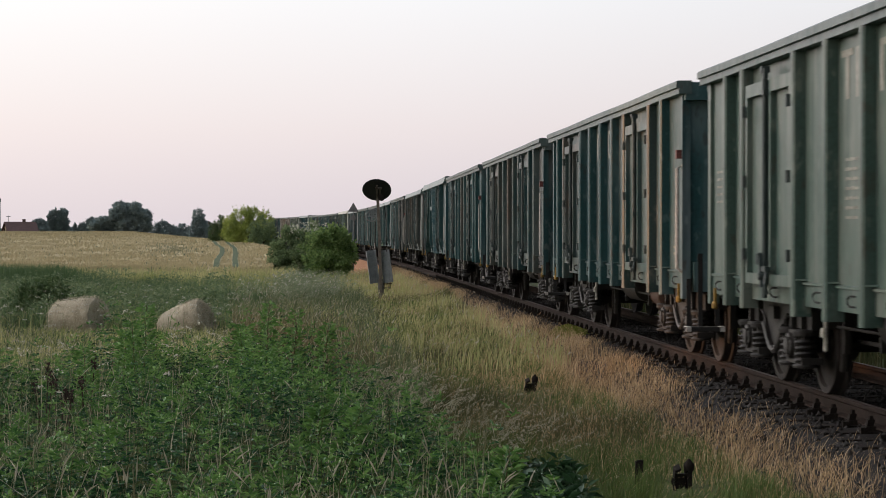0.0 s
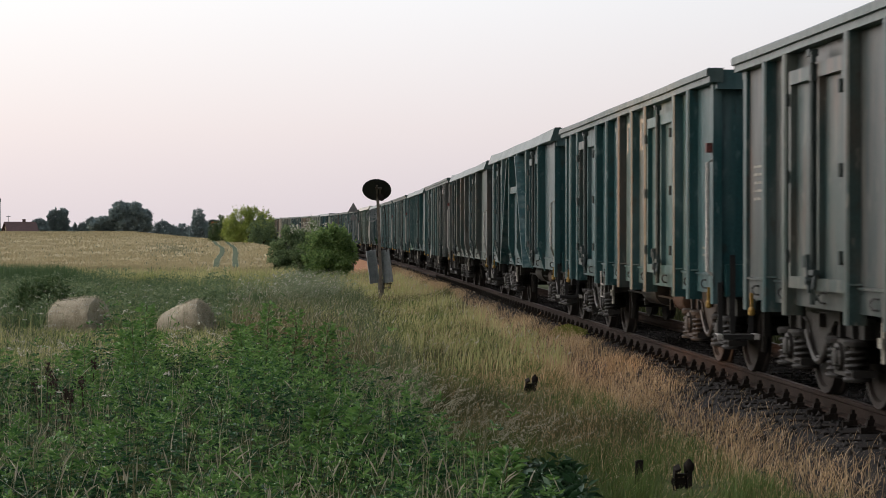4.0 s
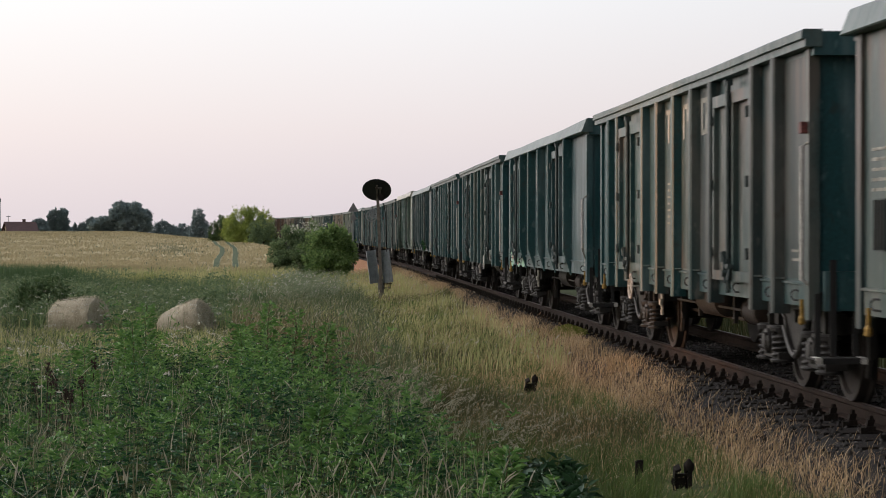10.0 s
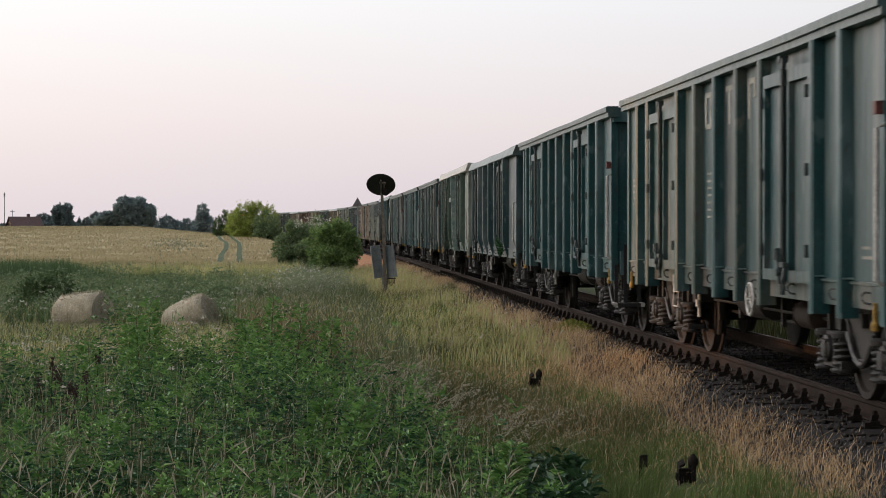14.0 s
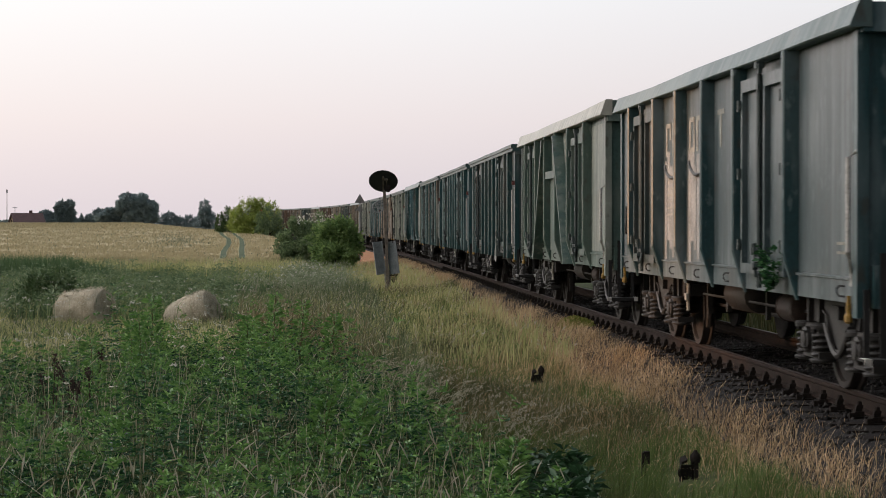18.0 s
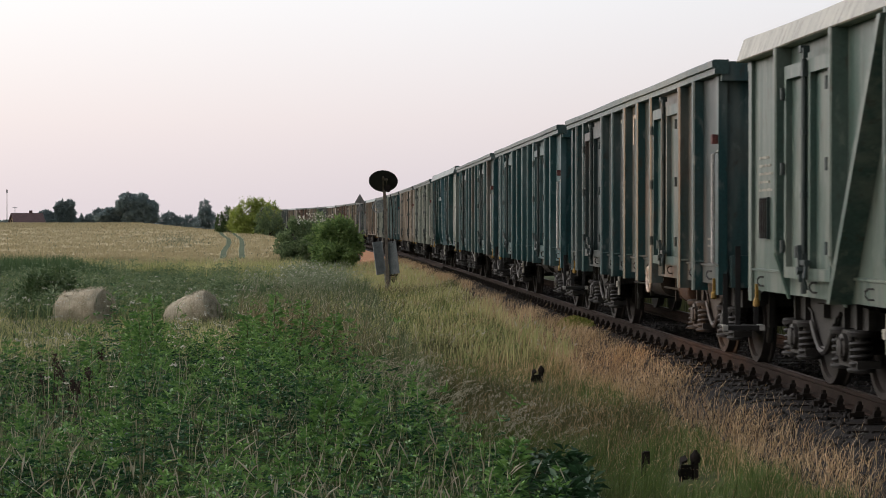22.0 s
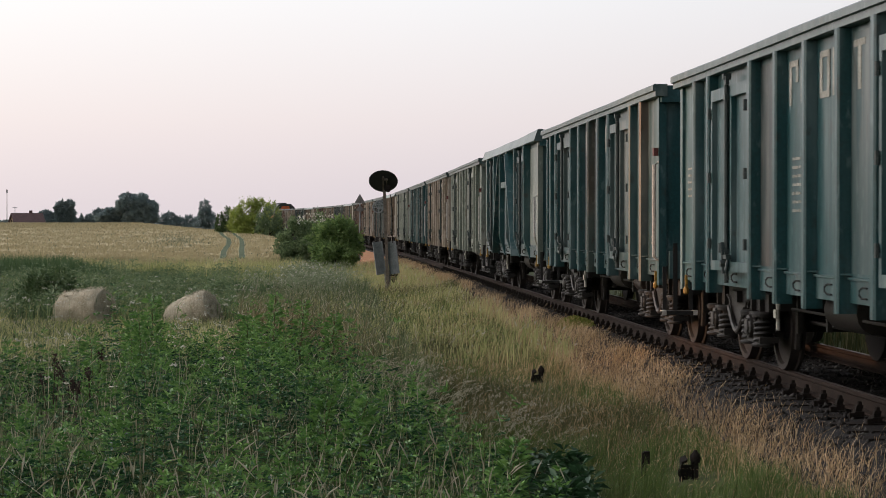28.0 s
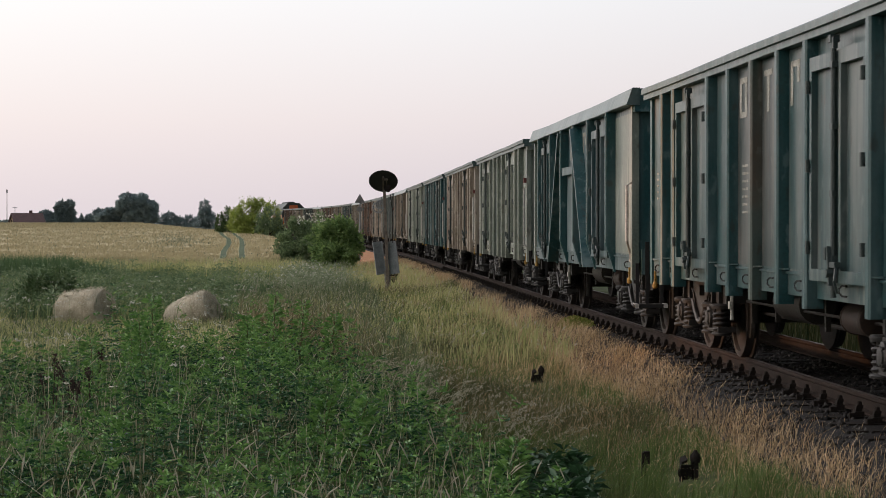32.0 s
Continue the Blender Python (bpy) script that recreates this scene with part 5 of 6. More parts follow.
_, tip = blades("front_stalks", x, y, RNG.uniform(0.55, 0.92, len(x)), 0.0050, 0.26, GRASS_PALE, "ripe grass stalks in front of the weeds")
plumes("front_stalk_heads", tip, 0.15, 0.011, HEADS, "ripe straw-coloured grass heads", 0.30)
x, y = scatter(22000, 7.6, 16, lambda v: edge_of_view(v, extra=0.4), lambda v: weed_edge(v) - 0.35, 0.7)
blades("under_grass", x, y, RNG.uniform(0.25, 0.62, len(x)), 0.0036, 0.5, UNDER, "green grass among the weeds")

# a cushion of moss and a sandy crossing by the line
MOSS = leafy("yellow_moss", [(0.0, (0.10, 0.125, 0.02)), (1.0, (0.24, 0.25, 0.06))], 0.9)
a = RNG.uniform(0, 2 * math.pi, 2600)
r = np.sqrt(RNG.uniform(0, 1, 2600))
x, y = 2.28 + 0.30 * r * np.cos(a), 35.6 + 1.3 * r * np.sin(a)
V, F = leaves(np.stack([x, y, surface_z(x, y) + 0.10 * (1 - r) + 0.02], 1), RNG.normal(size=(2600, 3)) + np.array([0, 0, 0.8]), RNG.uniform(0.03, 0.07, 2600), 0.5)
tagged(new("moss_cushion", tri_mesh("moss_cushion", V, F, MOSS)), "yellow-green moss cushion at the ballast edge", "moss", kind="stuff")
# the low sun's orange is put into the sand colour of this verge
SUNLIT_SAND = mottled("sunlit_orange_sand", (0.28, 0.135, 0.070), (0.38, 0.20, 0.11), 0.8, 0.95, 9, 0.5)
m = Mesh()
for i in range(19):
    yy = 104 + i * 2.4
    for off in (3.6 + 0.35 * math.sin(i * 1.3), 2.9, 1.7):
        xx = float(np.interp(yy, LINE_Y, LINE_X)) - off
        m.v.append((xx, yy, float(surface_z(xx, yy)) + 0.10))
m.f = [(i * 3 + k, i * 3 + k + 1, i * 3 + 4 + k, i * 3 + 3 + k) for i in range(18) for k in range(2)]
tagged(new("sandy_verge", m.data("sandy_verge", SUNLIT_SAND)), "sandy verge beside the line, coloured orange as if sunlit", "verge", kind="structure")

# ---------------------------------------------------------------- wheat field
def field_edge(y):
    return np.interp(y, [80, 100, 130, 200, 250, 300, 450], [-6.4, -7.9, -10.3, -15.6, -22.5, -33, -62])


fy = axis((84, 150, 33), (150, 460, 62))
fm = Mesh()
cols = 40
for yy in fy:
    a, b = -0.2185 * yy - 12, field_edge(yy)
    for i in range(cols + 1):
        xx = a + (b - a) * i / cols
        fm.v.append((xx, yy, float(ground_z(xx, yy)) + 0.70))
n0 = len(fm.v)
for i in range(cols + 1):
    vx, vy, vz = fm.v[i]
    fm.v.append((vx, vy - 0.4, vz - 0.75))
fm.f = [(j * (cols + 1) + i, j * (cols + 1) + i + 1, (j + 1) * (cols + 1) + i + 1, (j + 1) * (cols + 1) + i) for j in range(len(fy) - 1) for i in range(cols)]
fm.f += [(n0 + i, n0 + i + 1, i + 1, i) for i in range(cols)]
field = tagged(new("wheat_field", fm.data("wheat_field", WHEAT)), "ripening yellow wheat field", "field", kind="structure")


RUTS = (([-9.4, -11.9, -15.6, -18.9, -23.0, -27.0], [88, 112, 150, 182, 216, 250]), ([-8.55, -10.95, -14.6, -18.0, -22.3, -26.8], [88, 112, 150, 184, 222, 262]))
TRAMPLED = mottled("trampled_green_wheat", (0.055, 0.080, 0.044), (0.105, 0.128, 0.070), 0.4, 0.95, 5, 0.6)
for rx, ry in RUTS:
    m = Mesh()
    yy = np.linspace(ry[0], ry[-1], 60)
    xx = np.interp(yy, ry, rx)
    for a, b in zip(xx, yy):
        hw = (0.14 + 0.025 * math.sin(b * 0.9)) * (0.6 + b / 240)
        m.v += [(a - hw, b, float(ground_z(a - hw, b)) + 0.735), (a + hw, b, float(ground_z(a + hw, b)) + 0.735)]
    m.f = [(2 * i, 2 * i + 1, 2 * i + 3, 2 * i + 2) for i in range(59)]
    o = tagged(new("tractor_rut", m.data("tractor_rut", TRAMPLED)), "green tractor rut through the wheat", "tractor rut", kind="structure")


def tramline(x, y):
    """True in the two wheel tracks through the wheat."""
    return np.any([np.abs(x - np.interp(y, ry, rx)) < 0.17 * (0.6 + y / 240) for rx, ry in RUTS], axis=0) & (y < 262)


x, y = scatter(56000, 84, 420, lambda v: edge_of_view(v), field_edge, 1.7)
k = ~tramline(x, y)
x, y = x[k], y[k]
hh = RNG.uniform(0.07, 0.16, len(x)) * (1 + y / 400)
unripe = RNG.uniform(0, 1, len(x)) < 0.55 * np.exp(-(((x / y + 0.128) / 0.011) ** 2 + ((y - 172) / 34) ** 2)) + 0.04
for name, pick, mat, words in (("wheat_ears", ~unripe, EARS, "ears of ripening wheat"), ("unripe_wheat_ears", unripe, EARS_GREEN, "patch of unripe greenish wheat")):
    blades(name, x[pick], y[pick], hh[pick], 0.05 * (0.4 + y[pick] / 160), 0.35, mat, words, "wheat", z0=ground_z(x[pick], y[pick]) + 0.66)

# ---------------------------------------------------------------- shrubs and trees
BARK = mottled("bark", (0.035, 0.027, 0.020), (0.085, 0.068, 0.052), 8, 0.9, 60, 0.6)
LEAF_BRIGHT = leafy("bright_shrub_leaves", [(0.0, (0.085, 0.155, 0.052)), (0.6, (0.19, 0.29, 0.098)), (1.0, (0.32, 0.42, 0.16))], 0.5, 0.25)
LEAF_DARK = leafy("dark_shrub_leaves", [(0.0, (0.050, 0.098, 0.038)), (0.6, (0.105, 0.165, 0.068)), (1.0, (0.19, 0.235, 0.11))], 0.55)
LEAF_SAGE = leafy("sage_shrub_leaves", [(0.0, (0.100, 0.160, 0.075)), (0.6, (0.185, 0.255, 0.122)), (1.0, (0.30, 0.37, 0.20))], 0.6, 0.2)
LEAF_WILLOW = leafy("yellow_green_leaves", [(0.0, (0.19, 0.245, 0.055)), (0.5, (0.34, 0.41, 0.095)), (1.0, (0.46, 0.51, 0.145))], 0.55, 0.25)
# pale blue-grey: the haze of distance is put into this leaf colour
LEAF_HAZE = leafy("hazed_far_leaves", [(0.0, (0.21, 0.27, 0.275)), (0.6, (0.25, 0.31, 0.31)), (1.0, (0.29, 0.345, 0.335))], 0.8)
FLOWER = leafy("white_blossom", [(0.0, (0.45, 0.43, 0.36)), (1.0, (0.65, 0.63, 0.55))], 0.7)


def tree(name, x, y, blobs, n, leaf, mat, label, trunk=0.12, sink=0.0, base=None):
    """Shrub or tree: tapered trunk with limbs, crown of leaves round several uneven lobes (dx, dy, z, rx, rz)."""
    gz = float(ground_z(x, y)) - sink if base is None else base
    root = new(name)
    root.matrix_basis = Matrix.Translation((x, y, gz))
    top = max(b[2] for b in blobs)
    t = Mesh()
    t.tube([(0, 0, -0.1), (0.03 * top, 0, top * 0.25), (-0.02 * top, 0.02 * top, top * 0.55), (0, 0, top * 0.9)], [trunk, trunk * 0.8, trunk * 0.55, trunk * 0.2], 8)
    t.smooth = True
    part("trunk", t, BARK, root)
    for dx, dy, z, rx, rz in blobs:
        b = Mesh()
        b.tube([(0, 0, min(z * 0.35, top * 0.4)), (dx * 0.5, dy * 0.5, z * 0.7), (dx, dy, z + rz * 0.2)], [trunk * 0.5, trunk * 0.32, trunk * 0.12], 6)
        part("limb", b, BARK, root)
    share = np.array([b[3] * b[3] * b[4] for b in blobs])
    which = RNG.choice(len(blobs), n, p=share ** 0.8 / (share ** 0.8).sum())
    B = np.array(blobs)[which]
    # leaves gather round twig ends spread unevenly over each lobe
    twigs = 64
    tw = RNG.normal(size=(len(blobs), twigs, 3))
    tw /= np.linalg.norm(tw, axis=2)[:, :, None]
    tw *= RNG.uniform(0.60, 1.05, (len(blobs), twigs, 1))
    pick = RNG.integers(0, twigs, n)
    d = tw[which, pick] + RNG.normal(0, 0.115, (n, 3))
    pos = B[:, :3] + d * np.stack([B[:, 3], B[:, 3], B[:, 4]], 1)
    pos[:, 2] = np.maximum(pos[:, 2], 0.05)
    out = d + RNG.normal(0, 0.6, (n, 3)) + np.array([0, 0, 0.15])
    V, F = leaves(pos, out, RNG.uniform(0.7, 1.3, n) * leaf, 0.6)
    part("crown", tri_mesh("crown", V, F, mat), mat, root)
    tagged(root, label, "tree" if top > 3 else "bush")
    return root


tree("shrub", -5.05, 96, [(-0.55, 0.3, 1.15, 0.66, 0.95), (0.1, 0, 1.55, 0.78, 0.98), (0.62, -0.2, 1.3, 0.62, 1.0), (0.1, -0.5, 0.75, 0.92, 0.75)], 12000, 0.15, LEAF_BRIGHT, "round bright green bush beside the track", 0.07)
tree("shrub", -6.95, 99, [(-0.62, 0, 0.95, 0.55, 0.85), (-0.1, 0, 1.35, 0.70, 1.0), (0.75, 0.3, 1.6, 0.80, 0.98), (0.2, -0.6, 0.7, 1.05, 0.72)], 12000, 0.13, LEAF_SAGE, "dull green elder bush with white blossom", 0.06)
bl = RNG.uniform(-1, 1, (150, 3))
bpos = np.stack([-5.9 + bl[:, 0] * 1.1, 98.0 + bl[:, 1] * 0.6, ground_z(-6.0, 98.0) + 2.45 + 0.22 * bl[:, 2] - 0.15 * bl[:, 0] ** 2], 1)
V, F = leaves(bpos, RNG.normal(size=(150, 3)) + np.array([0, 0, 1.0]), RNG.uniform(0.06, 0.11, 150), 0.9)
tagged(new("elder_blossom", tri_mesh("elder_blossom", V, F, FLOWER)), "white umbels on the elder bush", "blossom", kind="stuff")
tree("shrub", -9.05, 47.5, [(-0.55, 0, 0.45, 0.32, 0.42), (-0.2, 0, 0.72, 0.36, 0.42), (0.22, 0.1, 0.78, 0.34, 0.40), (0.62, 0.1, 0.42, 0.32, 0.36), (0.0, -0.2, 0.35, 0.6, 0.34)], 4600, 0.085, LEAF_DARK, "loose dark green shrub behind the hay bale", 0.03)
tree("shrub", -5.6, 53, [(-0.7, 0, 0.25, 0.5, 0.3), (0.2, 0, 0.32, 0.55, 0.34), (0.9, 0.1, 0.22, 0.5, 0.28)], 3600, 0.09, LEAF_SAGE, "low grey-green nettles in the meadow", 0.03)

# unseen sun blocker added in the west, hedge-shaped; its gap lets one beam through
BLOCKER_HEDGE = mottled("blocker_hedge_foliage", (0.030, 0.050, 0.020), (0.075, 0.105, 0.040), 0.8, 0.9, 5, 0.8)
for y0, y1 in ((-60.0, 23.4), (28.4, 505.0)):
    m = Mesh()
    ys = np.linspace(y0, y1, int((y1 - y0) / 1.5) + 2)
    for i, yy in enumerate(ys):
        gz = float(ground_z(-131.0, yy))
        top = 16.2 + 0.7 * math.sin(yy * 0.7) + 0.5 * math.sin(yy * 1.9 + 1)
        wide = 2.2 + 0.5 * math.sin(yy * 1.1)
        end = 0.2 if i in (0, len(ys) - 1) else 0.0
        m.v += [(-131 - wide, yy, gz - 0.3), (-131 - wide * 1.15, yy, gz + 5), (-131 - wide * 0.6, yy, top - 1.5 - end), (-131, yy, top - end), (-131 + wide * 0.6, yy, top - 1.5 - end), (-131 + wide * 1.15, yy, gz + 5), (-131 + wide, yy, gz - 0.3)]
    m.f = [(i * 7 + k, i * 7 + (k + 1) % 7, i * 7 + 7 + (k + 1) % 7, i * 7 + 7 + k) for i in range(len(ys) - 1) for k in range(7)]
    e0 = 7 * (len(ys) - 1)
    m.f += [tuple(range(6, -1, -1)), tuple(range(e0, e0 + 7))]
    m.smooth = True
    tagged(new("hedgerow", m.data("hedgerow", BLOCKER_HEDGE)), "unseen tall hedge added in the west to block the low sun", "hedge", kind="structure")

# far trees: each from its bearing span (thousandths of the distance), its top over the eye line and its distance
def far_tree(name, b0, b1, top, y, lobes, n, leaf, mat, label):
    """lobes: (across 0..1, height 0..1, radius across, radius up) in the tree's own width and height."""
    w, xc = (b1 - b0) / 1000 * y, (b0 + b1) / 2000 * y
    gz = float(ground_z(xc, y))
    h = H_EYE + top / 1000 * y - gz
    blobs = [((u - 0.5) * w, ((i * 7) % 3 - 1) * 0.1 * w, v * h, ru * w, rv * h) for i, (u, v, ru, rv) in enumerate(lobes)]
    return tree(name, xc, y, blobs, n, leaf, mat, label, 0.03 * h)


ROUND = [(0.22, 0.45, 0.22, 0.40), (0.5, 0.62, 0.26, 0.38), (0.78, 0.45, 0.22, 0.40), (0.5, 0.28, 0.42, 0.28)]
far_tree("willow", -103.0, -79.0, 13.4, 247, [(0.15, 0.50, 0.17, 0.34), (0.36, 0.62, 0.20, 0.36), (0.6, 0.66, 0.20, 0.34), (0.82, 0.58, 0.17, 0.34), (0.5, 0.30, 0.46, 0.30)], 17000, 0.19, LEAF_WILLOW, "yellow-green willow bush by the railway")
far_tree("shrub", -91.0, -77.5, 8.4, 243, ROUND, 5000, 0.18, LEAF_SAGE, "dull green bush by the railway")
far_tree("shrub", -110.0, -99.0, 8.6, 250, ROUND, 5500, 0.19, LEAF_DARK, "dull green thicket by the railway")
# the trees beyond the wheat wear the leaf colour with haze mixed in
far_tree("tree", -120.5, -109.0, 11.6, 380, [(0.45, 0.76, 0.24, 0.26), (0.5, 0.60, 0.30, 0.25), (0.35, 0.32, 0.36, 0.30), (0.68, 0.30, 0.32, 0.28)], 7000, 0.28, LEAF_HAZE, "slim dark tree beyond the wheat field")
far_tree("tree", -167.0, -138.0, 15.6, 440, [(0.10, 0.22, 0.12, 0.20), (0.24, 0.34, 0.15, 0.20), (0.50, 0.83, 0.13, 0.15), (0.46, 0.60, 0.14, 0.26), (0.76, 0.58, 0.21, 0.30), (0.68, 0.66, 0.14, 0.20), (0.86, 0.36, 0.14, 0.34), (0.60, 0.34, 0.26, 0.30), (0.38, 0.28, 0.20, 0.26)], 24000, 0.60, LEAF_HAZE, "large dark tree group beyond the wheat")
far_tree("tree", -187.5, -178.5, 11.3, 470, [(0.3, 0.62, 0.30, 0.36), (0.7, 0.68, 0.30, 0.34), (0.5, 0.34, 0.46, 0.34)], 8000, 0.55, LEAF_HAZE, "dark rounded tree near the farm house")
far_tree("tree", -198.0, -186.0, 7.2, 480, ROUND, 7500, 0.38, LEAF_HAZE, "row of farm garden trees")
far_tree("tree", -171.5, -161.0, 8.2, 480, ROUND, 6500, 0.38, LEAF_HAZE, "dark trees beyond the wheat")
far_tree("fir", -176.5, -174.0, 5.4, 480, [(0.5, 0.3, 0.5, 0.3), (0.5, 0.55, 0.34, 0.3), (0.5, 0.8, 0.16, 0.22)], 2200, 0.3, LEAF_HAZE, "small dark fir beyond the wheat")
far_tree("fir", -173.8, -171.5, 5.2, 480, [(0.5, 0.3, 0.5, 0.3), (0.5, 0.55, 0.34, 0.3), (0.5, 0.8, 0.16, 0.22)], 2200, 0.3, LEAF_HAZE, "small dark fir beyond the wheat")
far_tree("tree", -138.5, -127.0, 6.3, 470, ROUND, 6500, 0.36, LEAF_HAZE, "low dark trees beyond the wheat")
far_tree("tree", -129.0, -117.0, 4.6, 480, ROUND, 5500, 0.36, LEAF_HAZE, "low hedge beyond the wheat")
far_tree("tree", -182.0, -170.0, 3.0, 500, ROUND, 5000, 0.36, LEAF_HAZE, "low far hedge on the horizon")
far_tree("tree", -216.0, -207.0, 2.4, 520, ROUND, 4000, 0.36, LEAF_HAZE, "low far hedge on the horizon")

# ---------------------------------------------------------------- hay bales
HAY, hn, hl, hb = material("weathered_hay", 0.95)
hay_col = mix(hn, hl, 0.5, ramp_of(hn, hl, noise_tex(hn, hl, 1.0, 4, stretch=(24, 2.5, 2.5)), [(0.35, (0.29, 0.25, 0.18)), (0.65, (0.50, 0.44, 0.33))]),
              ramp_of(hn, hl, noise_tex(hn, hl, 6, 5), [(0.3, (0.31, 0.27, 0.195)), (0.7, (0.57, 0.51, 0.395))]))
hl.new(hay_col, hb.inputs["Base Color"])
bump(hn, hl, hb, noise_tex(hn, hl, 30, 4), 1.0, 0.02)
HAY_STRAW = leafy("loose_straw", [(0.0, (0.34, 0.295, 0.215)), (0.5, (0.55, 0.49, 0.375)), (1.0, (0.74, 0.68, 0.55))], 0.9, 0.35)


def bale(x, y, yaw, roll, r, length, label, sink):
    """Round bale, sagged and shaggy."""
    root = new("hay_bale")
    root.matrix_basis = Matrix.Translation((x, y, float(ground_z(x, y)) - sink)) @ pose(0, 0, 0, 0, roll, yaw)
    m = Mesh()
    rings, n = 12, 40
    for i in range(rings + 1):
        a = i / rings
        rr = r * (1 - 0.13 * abs(2 * a - 1) ** 7) * (1 + 0.05 * math.sin(3.1 * a + yaw))
        for k in range(n):
            t = 2 * math.pi * k / n
            q = rr * (1 + 0.025 * math.sin(5 * t + i) + 0.02 * math.sin(11 * t + 2.3 * i))
            m.v.append(((a - 0.5) * length, q * math.cos(t), max(0.0, r * 0.95 + q * math.sin(t) * (0.95 if math.sin(t) > 0 else 0.9))))
    m.f = [(i * n + k, i * n + (k + 1) % n, (i + 1) * n + (k + 1) % n, (i + 1) * n + k) for i in range(rings) for k in range(n)]
    m.f += [tuple(range(n - 1, -1, -1)), tuple(range(rings * n, rings * n + n))]
    m.smooth = True
    part("hay_roll", m, HAY, root)
    N = 3600
    a, t = RNG.uniform(-0.52, 0.52, N), RNG.uniform(0, 2 * math.pi, N)
    cap = RNG.uniform(0, 1, N) < 0.3
    a = np.where(cap, np.where(a > 0, 0.5, -0.5), a)
    q = np.where(cap, 0.72 * r * np.sqrt(RNG.uniform(0, 1, N)), r * (1 - 0.13 * np.abs(2 * a) ** 7))
    pos = np.stack([a * length, q * np.cos(t), np.maximum(0.02, r * 0.95 + q * np.sin(t) * 0.95)], 1)
    out = np.stack([np.where(cap, np.sign(a), RNG.normal(0, 0.5, N)), np.cos(t) * 0.4 + RNG.normal(0, 0.8, N), np.sin(t) * 0.4 + RNG.normal(0, 0.6, N)], 1)
    V, F = leaves(pos, out, RNG.uniform(0.03, 0.08, N), 0.07)
    part("loose_straw", tri_mesh("loose_straw", V, F, HAY_STRAW), HAY_STRAW, root)
    return tagged(root, label, "hay bale")


bale(-7.66, 44.5, -22, -7, 0.53, 1.02, "round weathered hay bale in the long grass", 0.20)
bale(-5.20, 44.5, -18, -25, 0.48, 1.00, "tilted weathered hay bale in the long grass", 0.28)

# ---------------------------------------------------------------- disc signal beside the line
GALV = mottled("weathered_zinc", (0.13, 0.15, 0.16), (0.24, 0.26, 0.27), 4, 0.6, 40, 0.2)
OLD_POST = mottled("flaking_post_paint", (0.085, 0.065, 0.050), (0.20, 0.17, 0.14), 7, 0.8, 50, 0.4)
CONCRETE = mottled("mossy_concrete", (0.10, 0.10, 0.085), (0.27, 0.26, 0.23), 9, 0.95, 60, 0.7)
BLACK = mottled("dull_black_paint", (0.012, 0.013, 0.015), (0.028, 0.028, 0.030), 6, 0.6, 50, 0.1)
IRON_OLD = mottled("old_cast_iron", (0.009, 0.008, 0.0075), (0.026, 0.021, 0.018), 10, 0.9, 60, 0.4)
SX, SY = -1.70, 64.0
SZ = float(ground_z(SX, SY))
signal = new("disc_signal")
signal.matrix_basis = Matrix.Translation((SX, SY, SZ)) @ pose(0, 0, 0, 0, -2.4, 0)
m = Mesh()
m.prism([(-0.09, -0.09, 0), (0.09, -0.09, 0), (0.09, 0.09, 0), (-0.09, 0.09, 0)], (0, 0, -0.2), (0.0, 0, 0.75))
m.prism([(-0.16, -0.14, 0), (0.16, -0.14, 0), (0.16, 0.14, 0), (-0.16, 0.14, 0)], (0, 0, -0.2), (0, 0, 0.10))
part("concrete_foot", m, CONCRETE, signal, "mossy grey concrete foot")
m = Mesh()
m.prism([(-0.045, -0.05, 0), (0.045, -0.05, 0), (0.045, -0.03, 0), (0.012, -0.03, 0), (0.012, 0.05, 0), (-0.012, 0.05, 0), (-0.012, -0.03, 0), (-0.045, -0.03, 0)], (0, -0.1, 0.3), (0.02, -0.1, 3.25))
part("post", m, OLD_POST, signal, "rusty flaking steel post")
for sx, rot in ((-0.235, 9), (0.20, -7)):
    m = Mesh()
    m.box((0, 0, 0), (0.30, 0.025, 1.02))
    m.box((0.145, -0.03, 0), (0.02, 0.06, 1.02))
    m.box((-0.145, -0.03, 0), (0.02, 0.06, 1.02))
    part("cover_plate", m, GALV, signal, "dull grey metal cover plate", Matrix.Translation((sx, -0.05, 1.14)) @ pose(0, 0, 0, 0, -5, rot * 2))
disc = Mesh()
disc.lathe([(-0.012, 0.40), (-0.012, 0.445), (0.0, 0.452), (0.012, 0.445), (0.012, 0.40)], "y", 40)
disc.smooth = True
d = part("disc", disc, BLACK, signal, "black back of the signal disc", Matrix.Translation((0.0, -0.12, 3.52)) @ pose(0, 0, 0, 44, 4, 0))
m = Mesh()
m.box((0, -0.05, -0.05), (0.05, 0.07, 0.55))
m.box((0.10, -0.05, 0.02), (0.04, 0.06, 0.26))
m.box((0.05, -0.06, 0.12), (0.20, 0.05, 0.05))
part("bracket", m, OLD_POST, d)
m = Mesh()
m.lathe([(-0.05, 0.09), (-0.05, 0.11), (0.05, 0.11), (0.05, 0.09)], "y", 16, (0.13, -0.16, 3.28))
m.smooth = True
part("lamp_housing", m, IRON_OLD, signal)
